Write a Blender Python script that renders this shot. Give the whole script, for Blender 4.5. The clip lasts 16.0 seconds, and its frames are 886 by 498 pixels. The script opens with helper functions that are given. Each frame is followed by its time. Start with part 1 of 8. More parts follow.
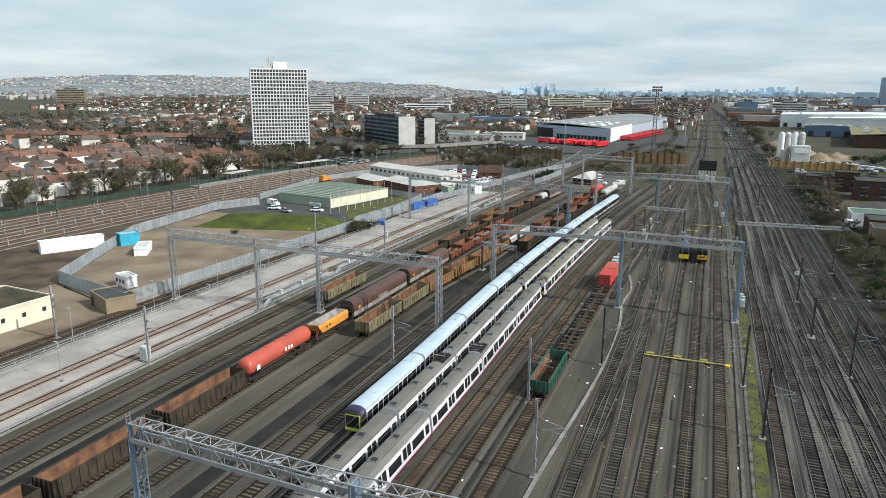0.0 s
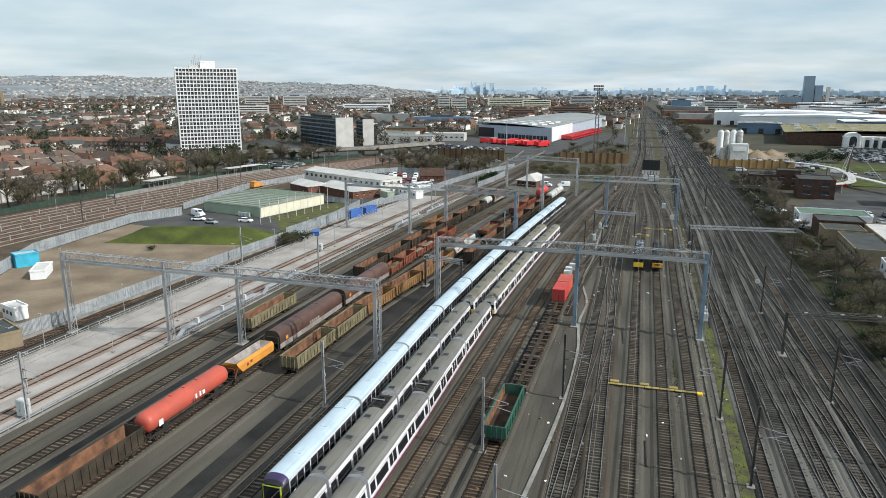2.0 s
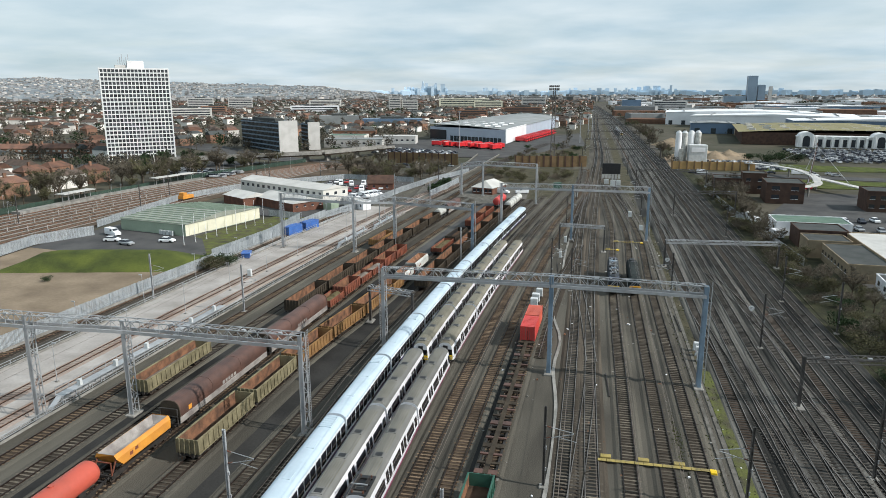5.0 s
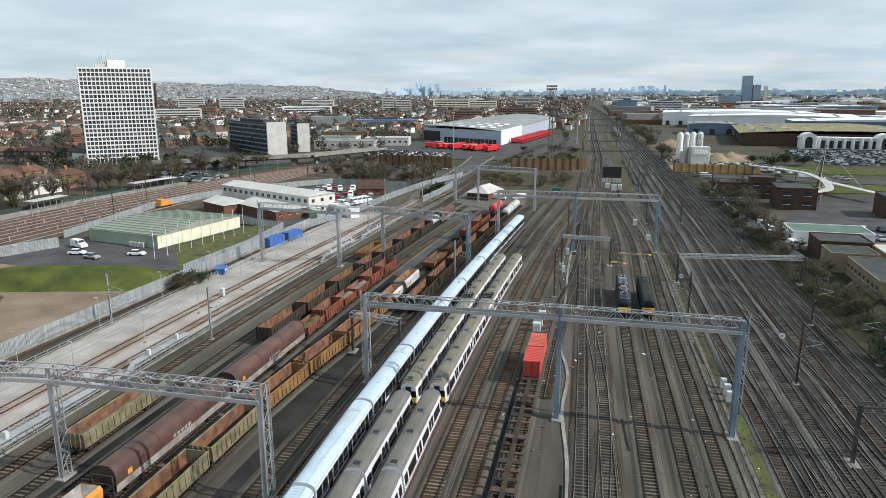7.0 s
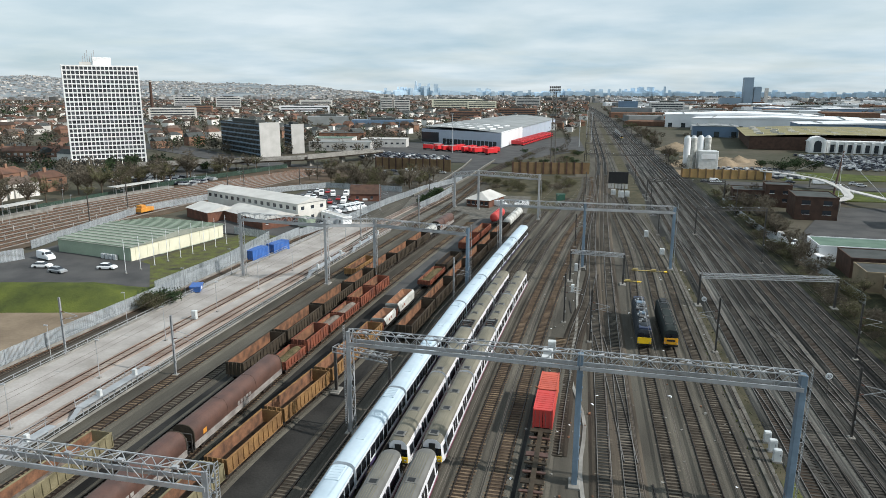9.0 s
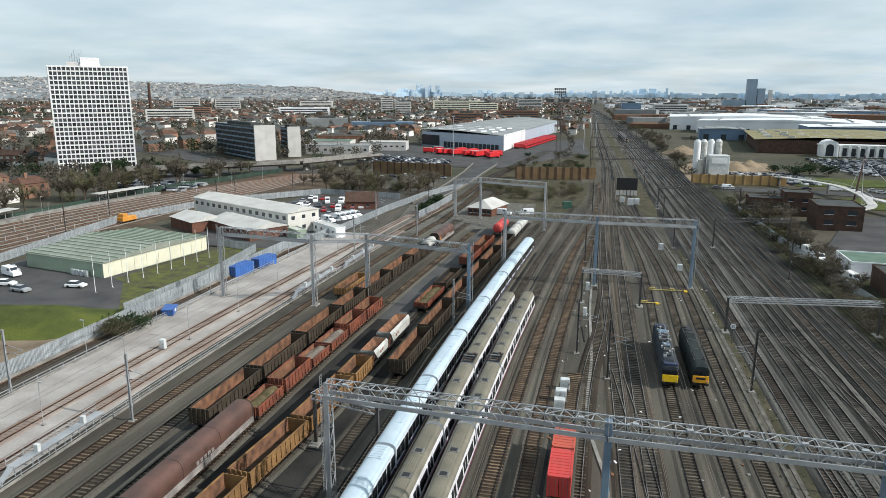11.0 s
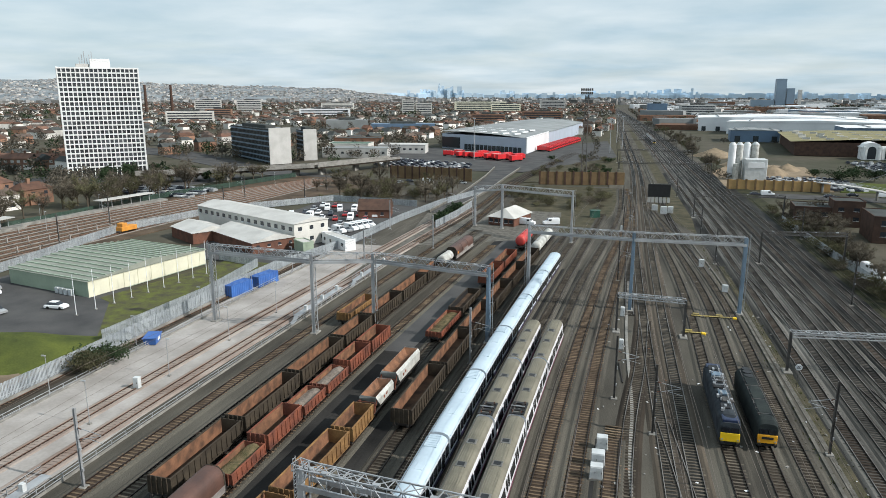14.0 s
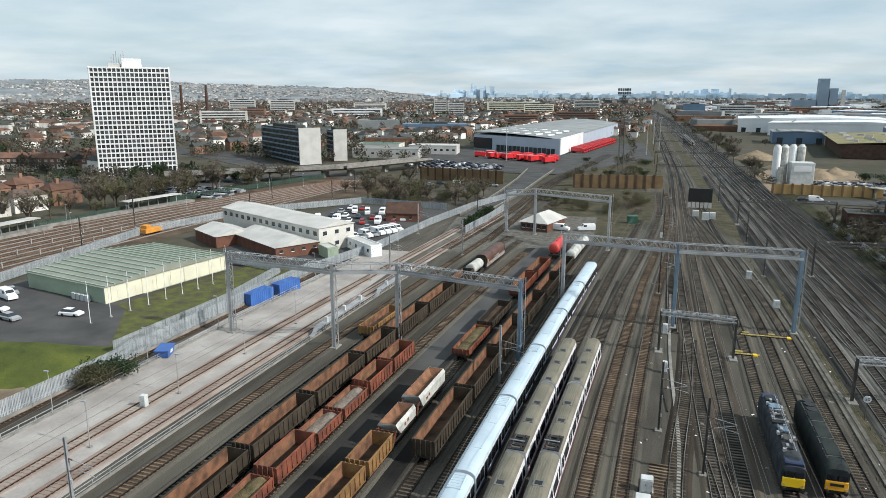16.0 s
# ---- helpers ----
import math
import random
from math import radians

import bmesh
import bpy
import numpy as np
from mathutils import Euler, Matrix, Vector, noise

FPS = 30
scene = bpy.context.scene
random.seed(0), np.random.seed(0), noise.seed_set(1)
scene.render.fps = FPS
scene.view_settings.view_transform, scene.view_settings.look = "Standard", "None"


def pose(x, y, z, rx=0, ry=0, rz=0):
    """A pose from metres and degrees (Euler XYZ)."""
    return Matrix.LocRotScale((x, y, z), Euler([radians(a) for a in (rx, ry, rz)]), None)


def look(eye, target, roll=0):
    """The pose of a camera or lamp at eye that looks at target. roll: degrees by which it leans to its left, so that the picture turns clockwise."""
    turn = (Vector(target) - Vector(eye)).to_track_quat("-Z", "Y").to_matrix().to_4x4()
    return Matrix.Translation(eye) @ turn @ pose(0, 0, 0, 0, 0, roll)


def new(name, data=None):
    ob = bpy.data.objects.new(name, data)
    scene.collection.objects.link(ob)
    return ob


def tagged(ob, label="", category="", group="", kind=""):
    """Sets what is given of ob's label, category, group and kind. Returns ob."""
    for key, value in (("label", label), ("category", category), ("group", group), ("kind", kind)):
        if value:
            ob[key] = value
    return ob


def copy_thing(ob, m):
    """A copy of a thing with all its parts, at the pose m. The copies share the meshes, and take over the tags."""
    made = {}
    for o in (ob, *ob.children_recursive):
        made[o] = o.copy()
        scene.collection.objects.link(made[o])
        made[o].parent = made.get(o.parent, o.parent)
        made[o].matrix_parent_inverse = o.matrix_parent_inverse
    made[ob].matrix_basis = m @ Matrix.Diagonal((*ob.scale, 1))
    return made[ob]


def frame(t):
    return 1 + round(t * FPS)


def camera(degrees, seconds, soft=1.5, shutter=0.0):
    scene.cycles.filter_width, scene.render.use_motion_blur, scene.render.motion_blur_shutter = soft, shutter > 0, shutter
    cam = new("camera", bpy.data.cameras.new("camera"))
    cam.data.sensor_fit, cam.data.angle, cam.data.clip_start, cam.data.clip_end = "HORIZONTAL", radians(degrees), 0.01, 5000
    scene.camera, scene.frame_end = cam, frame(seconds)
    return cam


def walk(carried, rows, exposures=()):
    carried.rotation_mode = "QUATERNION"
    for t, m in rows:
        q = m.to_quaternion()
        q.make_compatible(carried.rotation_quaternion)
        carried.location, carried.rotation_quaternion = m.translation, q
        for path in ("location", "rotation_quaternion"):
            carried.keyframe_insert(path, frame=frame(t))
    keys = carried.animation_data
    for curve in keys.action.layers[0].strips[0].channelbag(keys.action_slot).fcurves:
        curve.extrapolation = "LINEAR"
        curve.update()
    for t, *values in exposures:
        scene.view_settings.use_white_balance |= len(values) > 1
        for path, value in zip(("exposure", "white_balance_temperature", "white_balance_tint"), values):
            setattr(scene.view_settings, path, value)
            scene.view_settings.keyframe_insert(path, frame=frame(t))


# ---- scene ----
import itertools

cam = camera(66, 16.0, soft=0.7)
PATH = [
    (0, look((6.228, -9.431, 41.545), (2.692, -0.359, 39.267), 0.41)),
    (0.5, look((5.354, -6.217, 41.496), (2.009, 2.929, 39.222), 0.27)),
    (1, look((4.147, -2.934, 41.538), (1.027, 6.289, 39.259), 0.27)),
    (1.5, look((3.021, 0.452, 41.490), (0.089, 9.737, 39.210), 0.23)),
    (2, look((1.996, 3.908, 41.452), (-0.755, 13.249, 39.176), 0.16)),
    (2.5, look((1.043, 7.447, 41.427), (-1.523, 16.841, 39.154), 0.03)),
    (3, look((0.169, 10.859, 41.377), (-2.226, 20.299, 39.110), -0.02)),
    (3.5, look((-0.647, 14.612, 41.401), (-2.889, 24.090, 39.136), -0.08)),
    (4, look((-1.447, 18.303, 41.382), (-3.619, 27.799, 39.122), -0.12)),
    (6.5, look((-5.037, 36.498, 41.478), (-7.080, 46.021, 39.210), -0.08)),
    (7, look((-5.643, 39.983, 41.474), (-7.669, 49.510, 39.212), -0.13)),
    (7.5, look((-6.349, 43.721, 41.556), (-8.363, 53.251, 39.292), -0.08)),
    (8, look((-7.158, 47.320, 41.577), (-9.163, 56.852, 39.317), 0.04)),
    (8.5, look((-7.884, 50.824, 41.638), (-9.882, 60.358, 39.377), 0.12)),
    (9, look((-8.573, 54.340, 41.708), (-10.573, 63.874, 39.447), 0.20)),
    (11.5, look((-11.451, 71.424, 41.942), (-13.487, 80.956, 39.704), 0.27)),
    (12, look((-11.840, 74.513, 41.870), (-13.935, 84.032, 39.634), 0.21)),
    (12.5, look((-12.229, 77.359, 41.825), (-14.378, 86.866, 39.593), 0.14)),
    (13, look((-12.636, 79.903, 41.883), (-14.839, 89.399, 39.652), 0.08)),
    (13.5, look((-13.055, 82.070, 41.887), (-15.318, 91.552, 39.660), 0.09)),
    (14, look((-13.444, 84.133, 41.945), (-15.772, 93.599, 39.716), 0.06)),
    (14.5, look((-13.823, 86.181, 41.921), (-16.232, 95.628, 39.696), 0.08)),
    (15, look((-14.221, 88.172, 42.016), (-16.745, 97.588, 39.787), 0.05)),
    (15.5, look((-14.637, 90.098, 41.908), (-17.282, 99.482, 39.683), 0.11)),
    (16, look((-15.056, 92.069, 41.935), (-17.822, 101.417, 39.705), 0.10)),
]
walk(cam, PATH)

# ---- world, sun ----
SUN_EL, SUN_AZ = 36.0, 96.0          # degrees above the horizon; clockwise from +y
world = bpy.data.worlds.new("world")
scene.world = world
world.use_nodes = True
wn, wl = world.node_tree.nodes, world.node_tree.links
wn.clear()
out = wn.new("ShaderNodeOutputWorld")
sky = wn.new("ShaderNodeTexSky")
sky.sky_type, sky.sun_disc = "NISHITA", False
sky.sun_elevation, sky.sun_rotation = radians(SUN_EL), radians(SUN_AZ)
sky.altitude, sky.air_density, sky.dust_density, sky.ozone_density = 50, 1.2, 0.8, 2.5
clear_bg = wn.new("ShaderNodeBackground")
clear_bg.inputs["Strength"].default_value = 0.11
wl.new(sky.outputs[0], clear_bg.inputs["Color"])
# broken stratus: stretched noise on a flat layer overhead
tc = wn.new("ShaderNodeTexCoord")
sep = wn.new("ShaderNodeSeparateXYZ")
wl.new(tc.outputs["Generated"], sep.inputs[0])
lift = wn.new("ShaderNodeMath")
lift.operation = "ADD"
lift.inputs[1].default_value = 0.12
absz = wn.new("ShaderNodeMath")
absz.operation = "ABSOLUTE"
wl.new(sep.outputs["Z"], absz.inputs[0])
wl.new(absz.outputs[0], lift.inputs[0])
comb = wn.new("ShaderNodeCombineXYZ")
for axis in ("X", "Y"):
    div = wn.new("ShaderNodeMath")
    div.operation = "DIVIDE"
    wl.new(sep.outputs[axis], div.inputs[0])
    wl.new(lift.outputs[0], div.inputs[1])
    wl.new(div.outputs[0], comb.inputs[axis])
cn = wn.new("ShaderNodeTexNoise")
cn.inputs["Scale"].default_value, cn.inputs["Detail"].default_value = 0.6, 6.0
cn.inputs["Roughness"].default_value, cn.inputs["Distortion"].default_value = 0.58, 0.5
wl.new(comb.outputs[0], cn.inputs["Vector"])
cover = wn.new("ShaderNodeValToRGB")
cover.color_ramp.elements[0].position, cover.color_ramp.elements[0].color = 0.34, (0.74, 0.74, 0.74, 1)
cover.color_ramp.elements[1].position, cover.color_ramp.elements[1].color = 0.60, (0.95, 0.95, 0.95, 1)
wl.new(cn.outputs["Fac"], cover.inputs[0])
cn2 = wn.new("ShaderNodeTexNoise")
cn2.inputs["Scale"].default_value, cn2.inputs["Detail"].default_value = 0.85, 6.0
wl.new(comb.outputs[0], cn2.inputs["Vector"])
tone = wn.new("ShaderNodeValToRGB")
tone.color_ramp.elements[0].position, tone.color_ramp.elements[0].color = 0.34, (0.50, 0.665, 0.775, 1)
tone.color_ramp.elements[1].position, tone.color_ramp.elements[1].color = 0.66, (0.80, 0.905, 0.965, 1)
wl.new(cn2.outputs["Fac"], tone.inputs[0])
cloud_bg = wn.new("ShaderNodeBackground")
cloud_bg.inputs["Strength"].default_value = 0.965
wl.new(tone.outputs[0], cloud_bg.inputs["Color"])
mixbg = wn.new("ShaderNodeMixShader")
wl.new(cover.outputs[0], mixbg.inputs[0])
wl.new(clear_bg.outputs[0], mixbg.inputs[1])
wl.new(cloud_bg.outputs[0], mixbg.inputs[2])
wl.new(mixbg.outputs[0], out.inputs["Surface"])

sun = new("sun", bpy.data.lights.new("sun", "SUN"))
sun.data.energy, sun.data.angle, sun.data.color = 4.9, radians(1.0), (1.0, 0.97, 0.92)
_az, _el = radians(SUN_AZ), radians(SUN_EL)
sun.matrix_world = look((math.sin(_az) * math.cos(_el) * 100, math.cos(_az) * math.cos(_el) * 100, math.sin(_el) * 100), (0, 0, 0))


# ---- materials ----
def mat(name, c1, c2=None, size=2.0, rough=0.85, metal=0.0, bump=0.0, grain=0.0, rnd=0.0, island=0.0, streak=None, spec=None, fine=9.0):
    """Two scales of noise between two colours at real-world size, with bump, and variation by object or by island."""
    m = bpy.data.materials.new(name)
    m.use_nodes = True
    n, l = m.node_tree.nodes, m.node_tree.links
    bs = n["Principled BSDF"]
    bs.inputs["Roughness"].default_value, bs.inputs["Metallic"].default_value = rough, metal
    bs.inputs["Specular IOR Level"].default_value = spec if spec is not None else (0.08 if rough >= 0.8 else 0.4)
    c2 = c2 or tuple(v * 0.7 for v in c1)
    geo = n.new("ShaderNodeNewGeometry")
    vec = geo.outputs["Position"]
    if streak:
        mp = n.new("ShaderNodeMapping")
        mp.inputs["Scale"].default_value = streak
        l.new(vec, mp.inputs["Vector"])
        vec = mp.outputs[0]
    a = n.new("ShaderNodeTexNoise")
    a.inputs["Scale"].default_value, a.inputs["Detail"].default_value = 1.0 / size, 5.0
    l.new(vec, a.inputs["Vector"])
    ramp = n.new("ShaderNodeValToRGB")
    ramp.color_ramp.elements[0].position, ramp.color_ramp.elements[1].position = 0.36, 0.66
    ramp.color_ramp.elements[0].color, ramp.color_ramp.elements[1].color = (*c1, 1), (*c2, 1)
    l.new(a.outputs["Fac"], ramp.inputs[0])
    col = ramp.outputs[0]
    b = n.new("ShaderNodeTexNoise")
    b.inputs["Scale"].default_value, b.inputs["Detail"].default_value = fine / size, 3.0
    l.new(geo.outputs["Position"], b.inputs["Vector"])

    def scaled(source, low, high, col):
        mr = n.new("ShaderNodeMapRange")
        mr.inputs["From Min"].default_value, mr.inputs["From Max"].default_value = (0.3, 0.7) if source is b.outputs["Fac"] else (0.0, 1.0)
        mr.inputs["To Min"].default_value, mr.inputs["To Max"].default_value = low, high
        l.new(source, mr.inputs[0])
        hsv = n.new("ShaderNodeHueSaturation")
        l.new(mr.outputs[0], hsv.inputs["Value"])
        l.new(col, hsv.inputs["Color"])
        return hsv.outputs[0]

    if grain:
        col = scaled(b.outputs["Fac"], 1 - grain, 1 + grain, col)
    if rnd:
        oi = n.new("ShaderNodeObjectInfo")
        col = scaled(oi.outputs["Random"], 1 - rnd, 1 + rnd, col)
    if island:
        col = scaled(geo.outputs["Random Per Island"], 1 - island, 1 + island, col)
    l.new(col, bs.inputs["Base Color"])
    if bump:
        bp = n.new("ShaderNodeBump")
        bp.inputs["Strength"].default_value, bp.inputs["Distance"].default_value = bump, min(0.1 * size, 0.09)
        l.new(b.outputs["Fac"], bp.inputs["Height"])
        l.new(bp.outputs[0], bs.inputs["Normal"])
    return m


def glass_mat(name, c, rough=0.12):
    m = bpy.data.materials.new(name)
    m.use_nodes = True
    bs = m.node_tree.nodes["Principled BSDF"]
    bs.inputs["Base Color"].default_value, bs.inputs["Roughness"].default_value = (*c, 1), rough
    bs.inputs["Specular IOR Level"].default_value = 0.6
    return m


M_GROUND = mat("urban_ground", (0.085, 0.076, 0.058), (0.050, 0.052, 0.034), 45, bump=0.1, grain=0.35)
M_BALLAST = mat("yard_ballast", (0.104, 0.096, 0.079), (0.050, 0.046, 0.039), 4.5, bump=0.6, grain=0.6, fine=34, streak=(1.0, 0.16, 1.0))
M_BED = mat("track_ballast", (0.052, 0.042, 0.033), (0.024, 0.020, 0.016), 4, bump=0.6, grain=0.42, fine=24, streak=(1.0, 0.2, 1.0))
M_BEDM = mat("main_line_ballast", (0.044, 0.044, 0.041), (0.011, 0.011, 0.0105), 3, bump=0.6, grain=0.45, fine=24, streak=(1.0, 0.12, 1.0))
M_SLEEPD = mat("dark_oiled_sleeper", (0.082, 0.075, 0.065), (0.030, 0.027, 0.024), 4, bump=0.2, grain=0.3, island=0.35)
M_SLEEP = mat("weathered_sleeper", (0.122, 0.105, 0.083), (0.056, 0.048, 0.039), 3, bump=0.2, grain=0.3, island=0.28, rnd=0.25)
M_SLEEPW = mat("rusty_sleeper", (0.165, 0.120, 0.080), (0.076, 0.055, 0.039), 3, bump=0.2, grain=0.3, island=0.28, rnd=0.25)
M_RAIL = mat("rail_steel", (0.034, 0.023, 0.018), (0.016, 0.012, 0.010), 2, rough=0.5, metal=0.3, grain=0.2)
M_RAILTOP = mat("worn_rail_head", (0.25, 0.23, 0.21), (0.07, 0.058, 0.05), 9, rough=0.4, metal=0.5)
M_RAILRUST = mat("rusty_rail_head", (0.20, 0.105, 0.065), (0.12, 0.07, 0.05), 2, rough=0.6, metal=0.3)
M_ASPH = mat("asphalt", (0.088, 0.087, 0.085), (0.056, 0.056, 0.057), 8, bump=0.2, grain=0.2, fine=30)
# oily cinder, darkened further to stand in for shade between and under vehicles
M_TAR = mat("dark_oily_cinder", (0.038, 0.037, 0.035), (0.015, 0.015, 0.015), 9, bump=0.3, grain=0.3, fine=30)
M_CONC = mat("apron_concrete", (0.375, 0.352, 0.33), (0.265, 0.245, 0.225), 6, bump=0.1, grain=0.16, fine=14)
M_CONC2 = mat("old_concrete", (0.27, 0.26, 0.24), (0.17, 0.165, 0.15), 2, bump=0.2, grain=0.2)
M_DIRT = mat("bare_earth", (0.25, 0.198, 0.142), (0.145, 0.112, 0.080), 11, bump=0.4, grain=0.25, fine=16)
M_GRASS = mat("rough_grass", (0.088, 0.105, 0.026), (0.046, 0.058, 0.02), 5, bump=0.6, grain=0.35, fine=20)
M_WEED = mat("dry_weeds", (0.088, 0.077, 0.050), (0.044, 0.043, 0.028), 4, bump=0.7, grain=0.4, fine=14)
M_STEEL = mat("galvanised_steel", (0.46, 0.47, 0.48), (0.33, 0.34, 0.35), 3, rough=0.5, metal=0.5, grain=0.12)
M_STEELD = mat("weathered_mast_steel", (0.10, 0.095, 0.09), (0.06, 0.055, 0.05), 2, rough=0.6, metal=0.3, grain=0.2)
M_STEELB = mat("blue_grey_column_paint", (0.17, 0.24, 0.31), (0.12, 0.17, 0.22), 3, rough=0.5, metal=0.1, grain=0.15)
M_WIRE = mat("copper_wire", (0.16, 0.13, 0.11), None, 2, rough=0.5, metal=0.5)
M_INSUL = mat("brown_insulator", (0.12, 0.05, 0.03), None, 1, rough=0.3)
M_FENCE = mat("palisade_steel", (0.40, 0.43, 0.45), (0.30, 0.33, 0.35), 4, rough=0.55, metal=0.3, island=0.18)
M_YELLOW = mat("yellow_grating", (0.34, 0.265, 0.09), (0.20, 0.165, 0.08), 1.0, grain=0.2)
M_WHITE = mat("white_paint", (0.78, 0.79, 0.80), (0.66, 0.67, 0.68), 5, rough=0.5, grain=0.06)
M_TROUGH = mat("weathered_trough_concrete", (0.150, 0.142, 0.125), (0.080, 0.075, 0.065), 1.5, bump=0.2, grain=0.25)
M_SCRUB = mat("dark_bramble_ground", (0.050, 0.050, 0.028), (0.020, 0.021, 0.014), 3.0, bump=0.8, grain=0.5, fine=16)
M_CESS = mat("patchy_yellow_green_turf", (0.105, 0.118, 0.034), (0.066, 0.060, 0.044), 2.4, bump=0.7, grain=0.4, fine=14)
M_BROWNB = mat("brown_stained_ballast", (0.078, 0.057, 0.043), (0.030, 0.023, 0.018), 5, bump=0.6, grain=0.4, fine=24, streak=(1.0, 0.12, 1.0))
M_DIRTB = mat("dark_trodden_earth", (0.115, 0.085, 0.06), (0.055, 0.042, 0.032), 7, bump=0.4, grain=0.35, fine=20)
M_MAINSH = mat("grey_main_line_shoulder", (0.135, 0.130, 0.117), (0.020, 0.020, 0.0185), 2.2, bump=0.5, grain=0.45, fine=20, streak=(1.0, 0.07, 1.0))
M_BROWNG = mat("brown_grey_stone_shoulder", (0.098, 0.082, 0.064), (0.026, 0.022, 0.018), 3, bump=0.5, grain=0.45, fine=22, streak=(1.0, 0.10, 1.0))
M_RUSTPALE = mat("rust_stained_concrete", (0.33, 0.285, 0.25), (0.20, 0.15, 0.125), 3, bump=0.2, grain=0.2, streak=(1.0, 0.3, 1.0))


# ---- mesh helpers ----
class Shape:
    """Collects faces of one mesh; i is the material slot."""

    def __init__(self):
        self.v, self.f, self.i = [], [], []

    def add(self, verts, faces, i=0):
        k = len(self.v)
        self.v += [tuple(p) for p in verts]
        self.f += [tuple(k + q for q in face) for face in faces]
        self.i += [i] * len(faces)
        return self

    def box(self, x, y, z, sx, sy, sz, i=0, rz=0.0, open_bottom=False):
        """A box whose base's middle is at x, y, z."""
        c, s = math.cos(radians(rz)), math.sin(radians(rz))
        pts = []
        for dz in (0, sz):
            for dx, dy in ((-1, -1), (1, -1), (1, 1), (-1, 1)):
                a, b = dx * sx / 2, dy * sy / 2
                pts.append((x + a * c - b * s, y + a * s + b * c, z + dz))
        faces = [(4, 5, 6, 7), (0, 1, 5, 4), (1, 2, 6, 5), (2, 3, 7, 6), (3, 0, 4, 7)]
        return self.add(pts, faces if open_bottom else faces + [(3, 2, 1, 0)], i)

    def chbox(self, x, y, z, sx, sy, sz, b=0.05, i=0):
        """A box with bevelled upright and top edges."""
        def ring(dx, dy, z0):
            hx, hy = sx / 2 - dx, sy / 2 - dy
            return [(x - hx + b, y - hy, z0), (x + hx - b, y - hy, z0), (x + hx, y - hy + b, z0), (x + hx, y + hy - b, z0),
                    (x + hx - b, y + hy, z0), (x - hx + b, y + hy, z0), (x - hx, y + hy - b, z0), (x - hx, y - hy + b, z0)]
        rings = [ring(0, 0, z), ring(0, 0, z + sz - b), ring(b, b, z + sz)]
        faces = [(r * 8 + k, r * 8 + (k + 1) % 8, r * 8 + 8 + (k + 1) % 8, r * 8 + 8 + k) for r in range(2) for k in range(8)]
        faces += [tuple(range(16, 24)), tuple(range(7, -1, -1))]
        return self.add([p for r in rings for p in r], faces, i)

    def beam(self, p, q, w, h=None, i=0, n=4, w2=None):
        """A bar of n sides from p to q."""
        p, q = Vector(p), Vector(q)
        d = (q - p).normalized()
        side = d.cross(Vector((0, 0, 1)))
        side = side.normalized() if side.length > 1e-4 else Vector((1, 0, 0))
        up = side.cross(d)
        h = w if h is None else h
        k2 = 1.0 if w2 is None else w2 / w
        if n == 4:
            offs = [(-.5, -.5), (.5, -.5), (.5, .5), (-.5, .5)]
        else:
            offs = [(.5 * math.cos(2 * math.pi * k / n), .5 * math.sin(2 * math.pi * k / n)) for k in range(n)]
        pts = [p + side * a * w + up * b * h for a, b in offs] + [q + side * a * w * k2 + up * b * h * k2 for a, b in offs]
        faces = [(k, (k + 1) % n, n + (k + 1) % n, n + k) for k in range(n)] + [tuple(range(n - 1, -1, -1)), tuple(range(n, 2 * n))]
        return self.add(pts, faces, i)

    def loft(self, rings, i=0, caps=True, close=True):
        n = len(rings[0])
        m = n if close else n - 1
        faces = [(r * n + k, r * n + (k + 1) % n, (r + 1) * n + (k + 1) % n, (r + 1) * n + k) for r in range(len(rings) - 1) for k in range(m)]
        if caps:
            faces += [tuple(range(n - 1, -1, -1)), tuple(range((len(rings) - 1) * n, len(rings) * n))]
        return self.add([p for r in rings for p in r], faces, i)

    def gable(self, x, y, z, sx, sy, h, i=0, rz=0.0, over=0.3, hip=0.0):
        """A pitched roof solid with its ridge along y."""
        c, s = math.cos(radians(rz)), math.sin(radians(rz))
        ax, ay = sx / 2 + over, sy / 2 + over
        raw = [(-ax, -ay, 0), (ax, -ay, 0), (ax, ay, 0), (-ax, ay, 0), (0, -ay + hip, h), (0, ay - hip, h)]
        return self.add([(x + a * c - b * s, y + a * s + b * c, z + d) for a, b, d in raw],
                        [(0, 1, 4), (1, 2, 5, 4), (2, 3, 5), (3, 0, 4, 5), (3, 2, 1, 0)], i)

    def mesh(self, name, mats, smooth=False):
        me = bpy.data.meshes.new(name)
        me.from_pydata(self.v, [], self.f)
        for m in mats if isinstance(mats, (list, tuple)) else [mats]:
            me.materials.append(m)
        me.polygons.foreach_set("material_index", self.i)
        if smooth:
            me.polygons.foreach_set("use_smooth", [True] * len(me.polygons))
        me.update()
        return me


def thing(name, label, category, x=0.0, y=0.0, z=0.0, rz=0.0, group="", kind=""):
    ob = new(name)
    ob.empty_display_size = 0.5
    ob.matrix_basis = pose(x, y, z, 0, 0, rz)
    return tagged(ob, label, category, group, kind)


def part(name, shape, mats, parent, label="", smooth=False):
    me = shape.mesh(name, mats, smooth) if isinstance(shape, Shape) else shape
    ob = new(name, me)
    ob.parent = parent
    if label:
        ob["label"] = label
    return ob


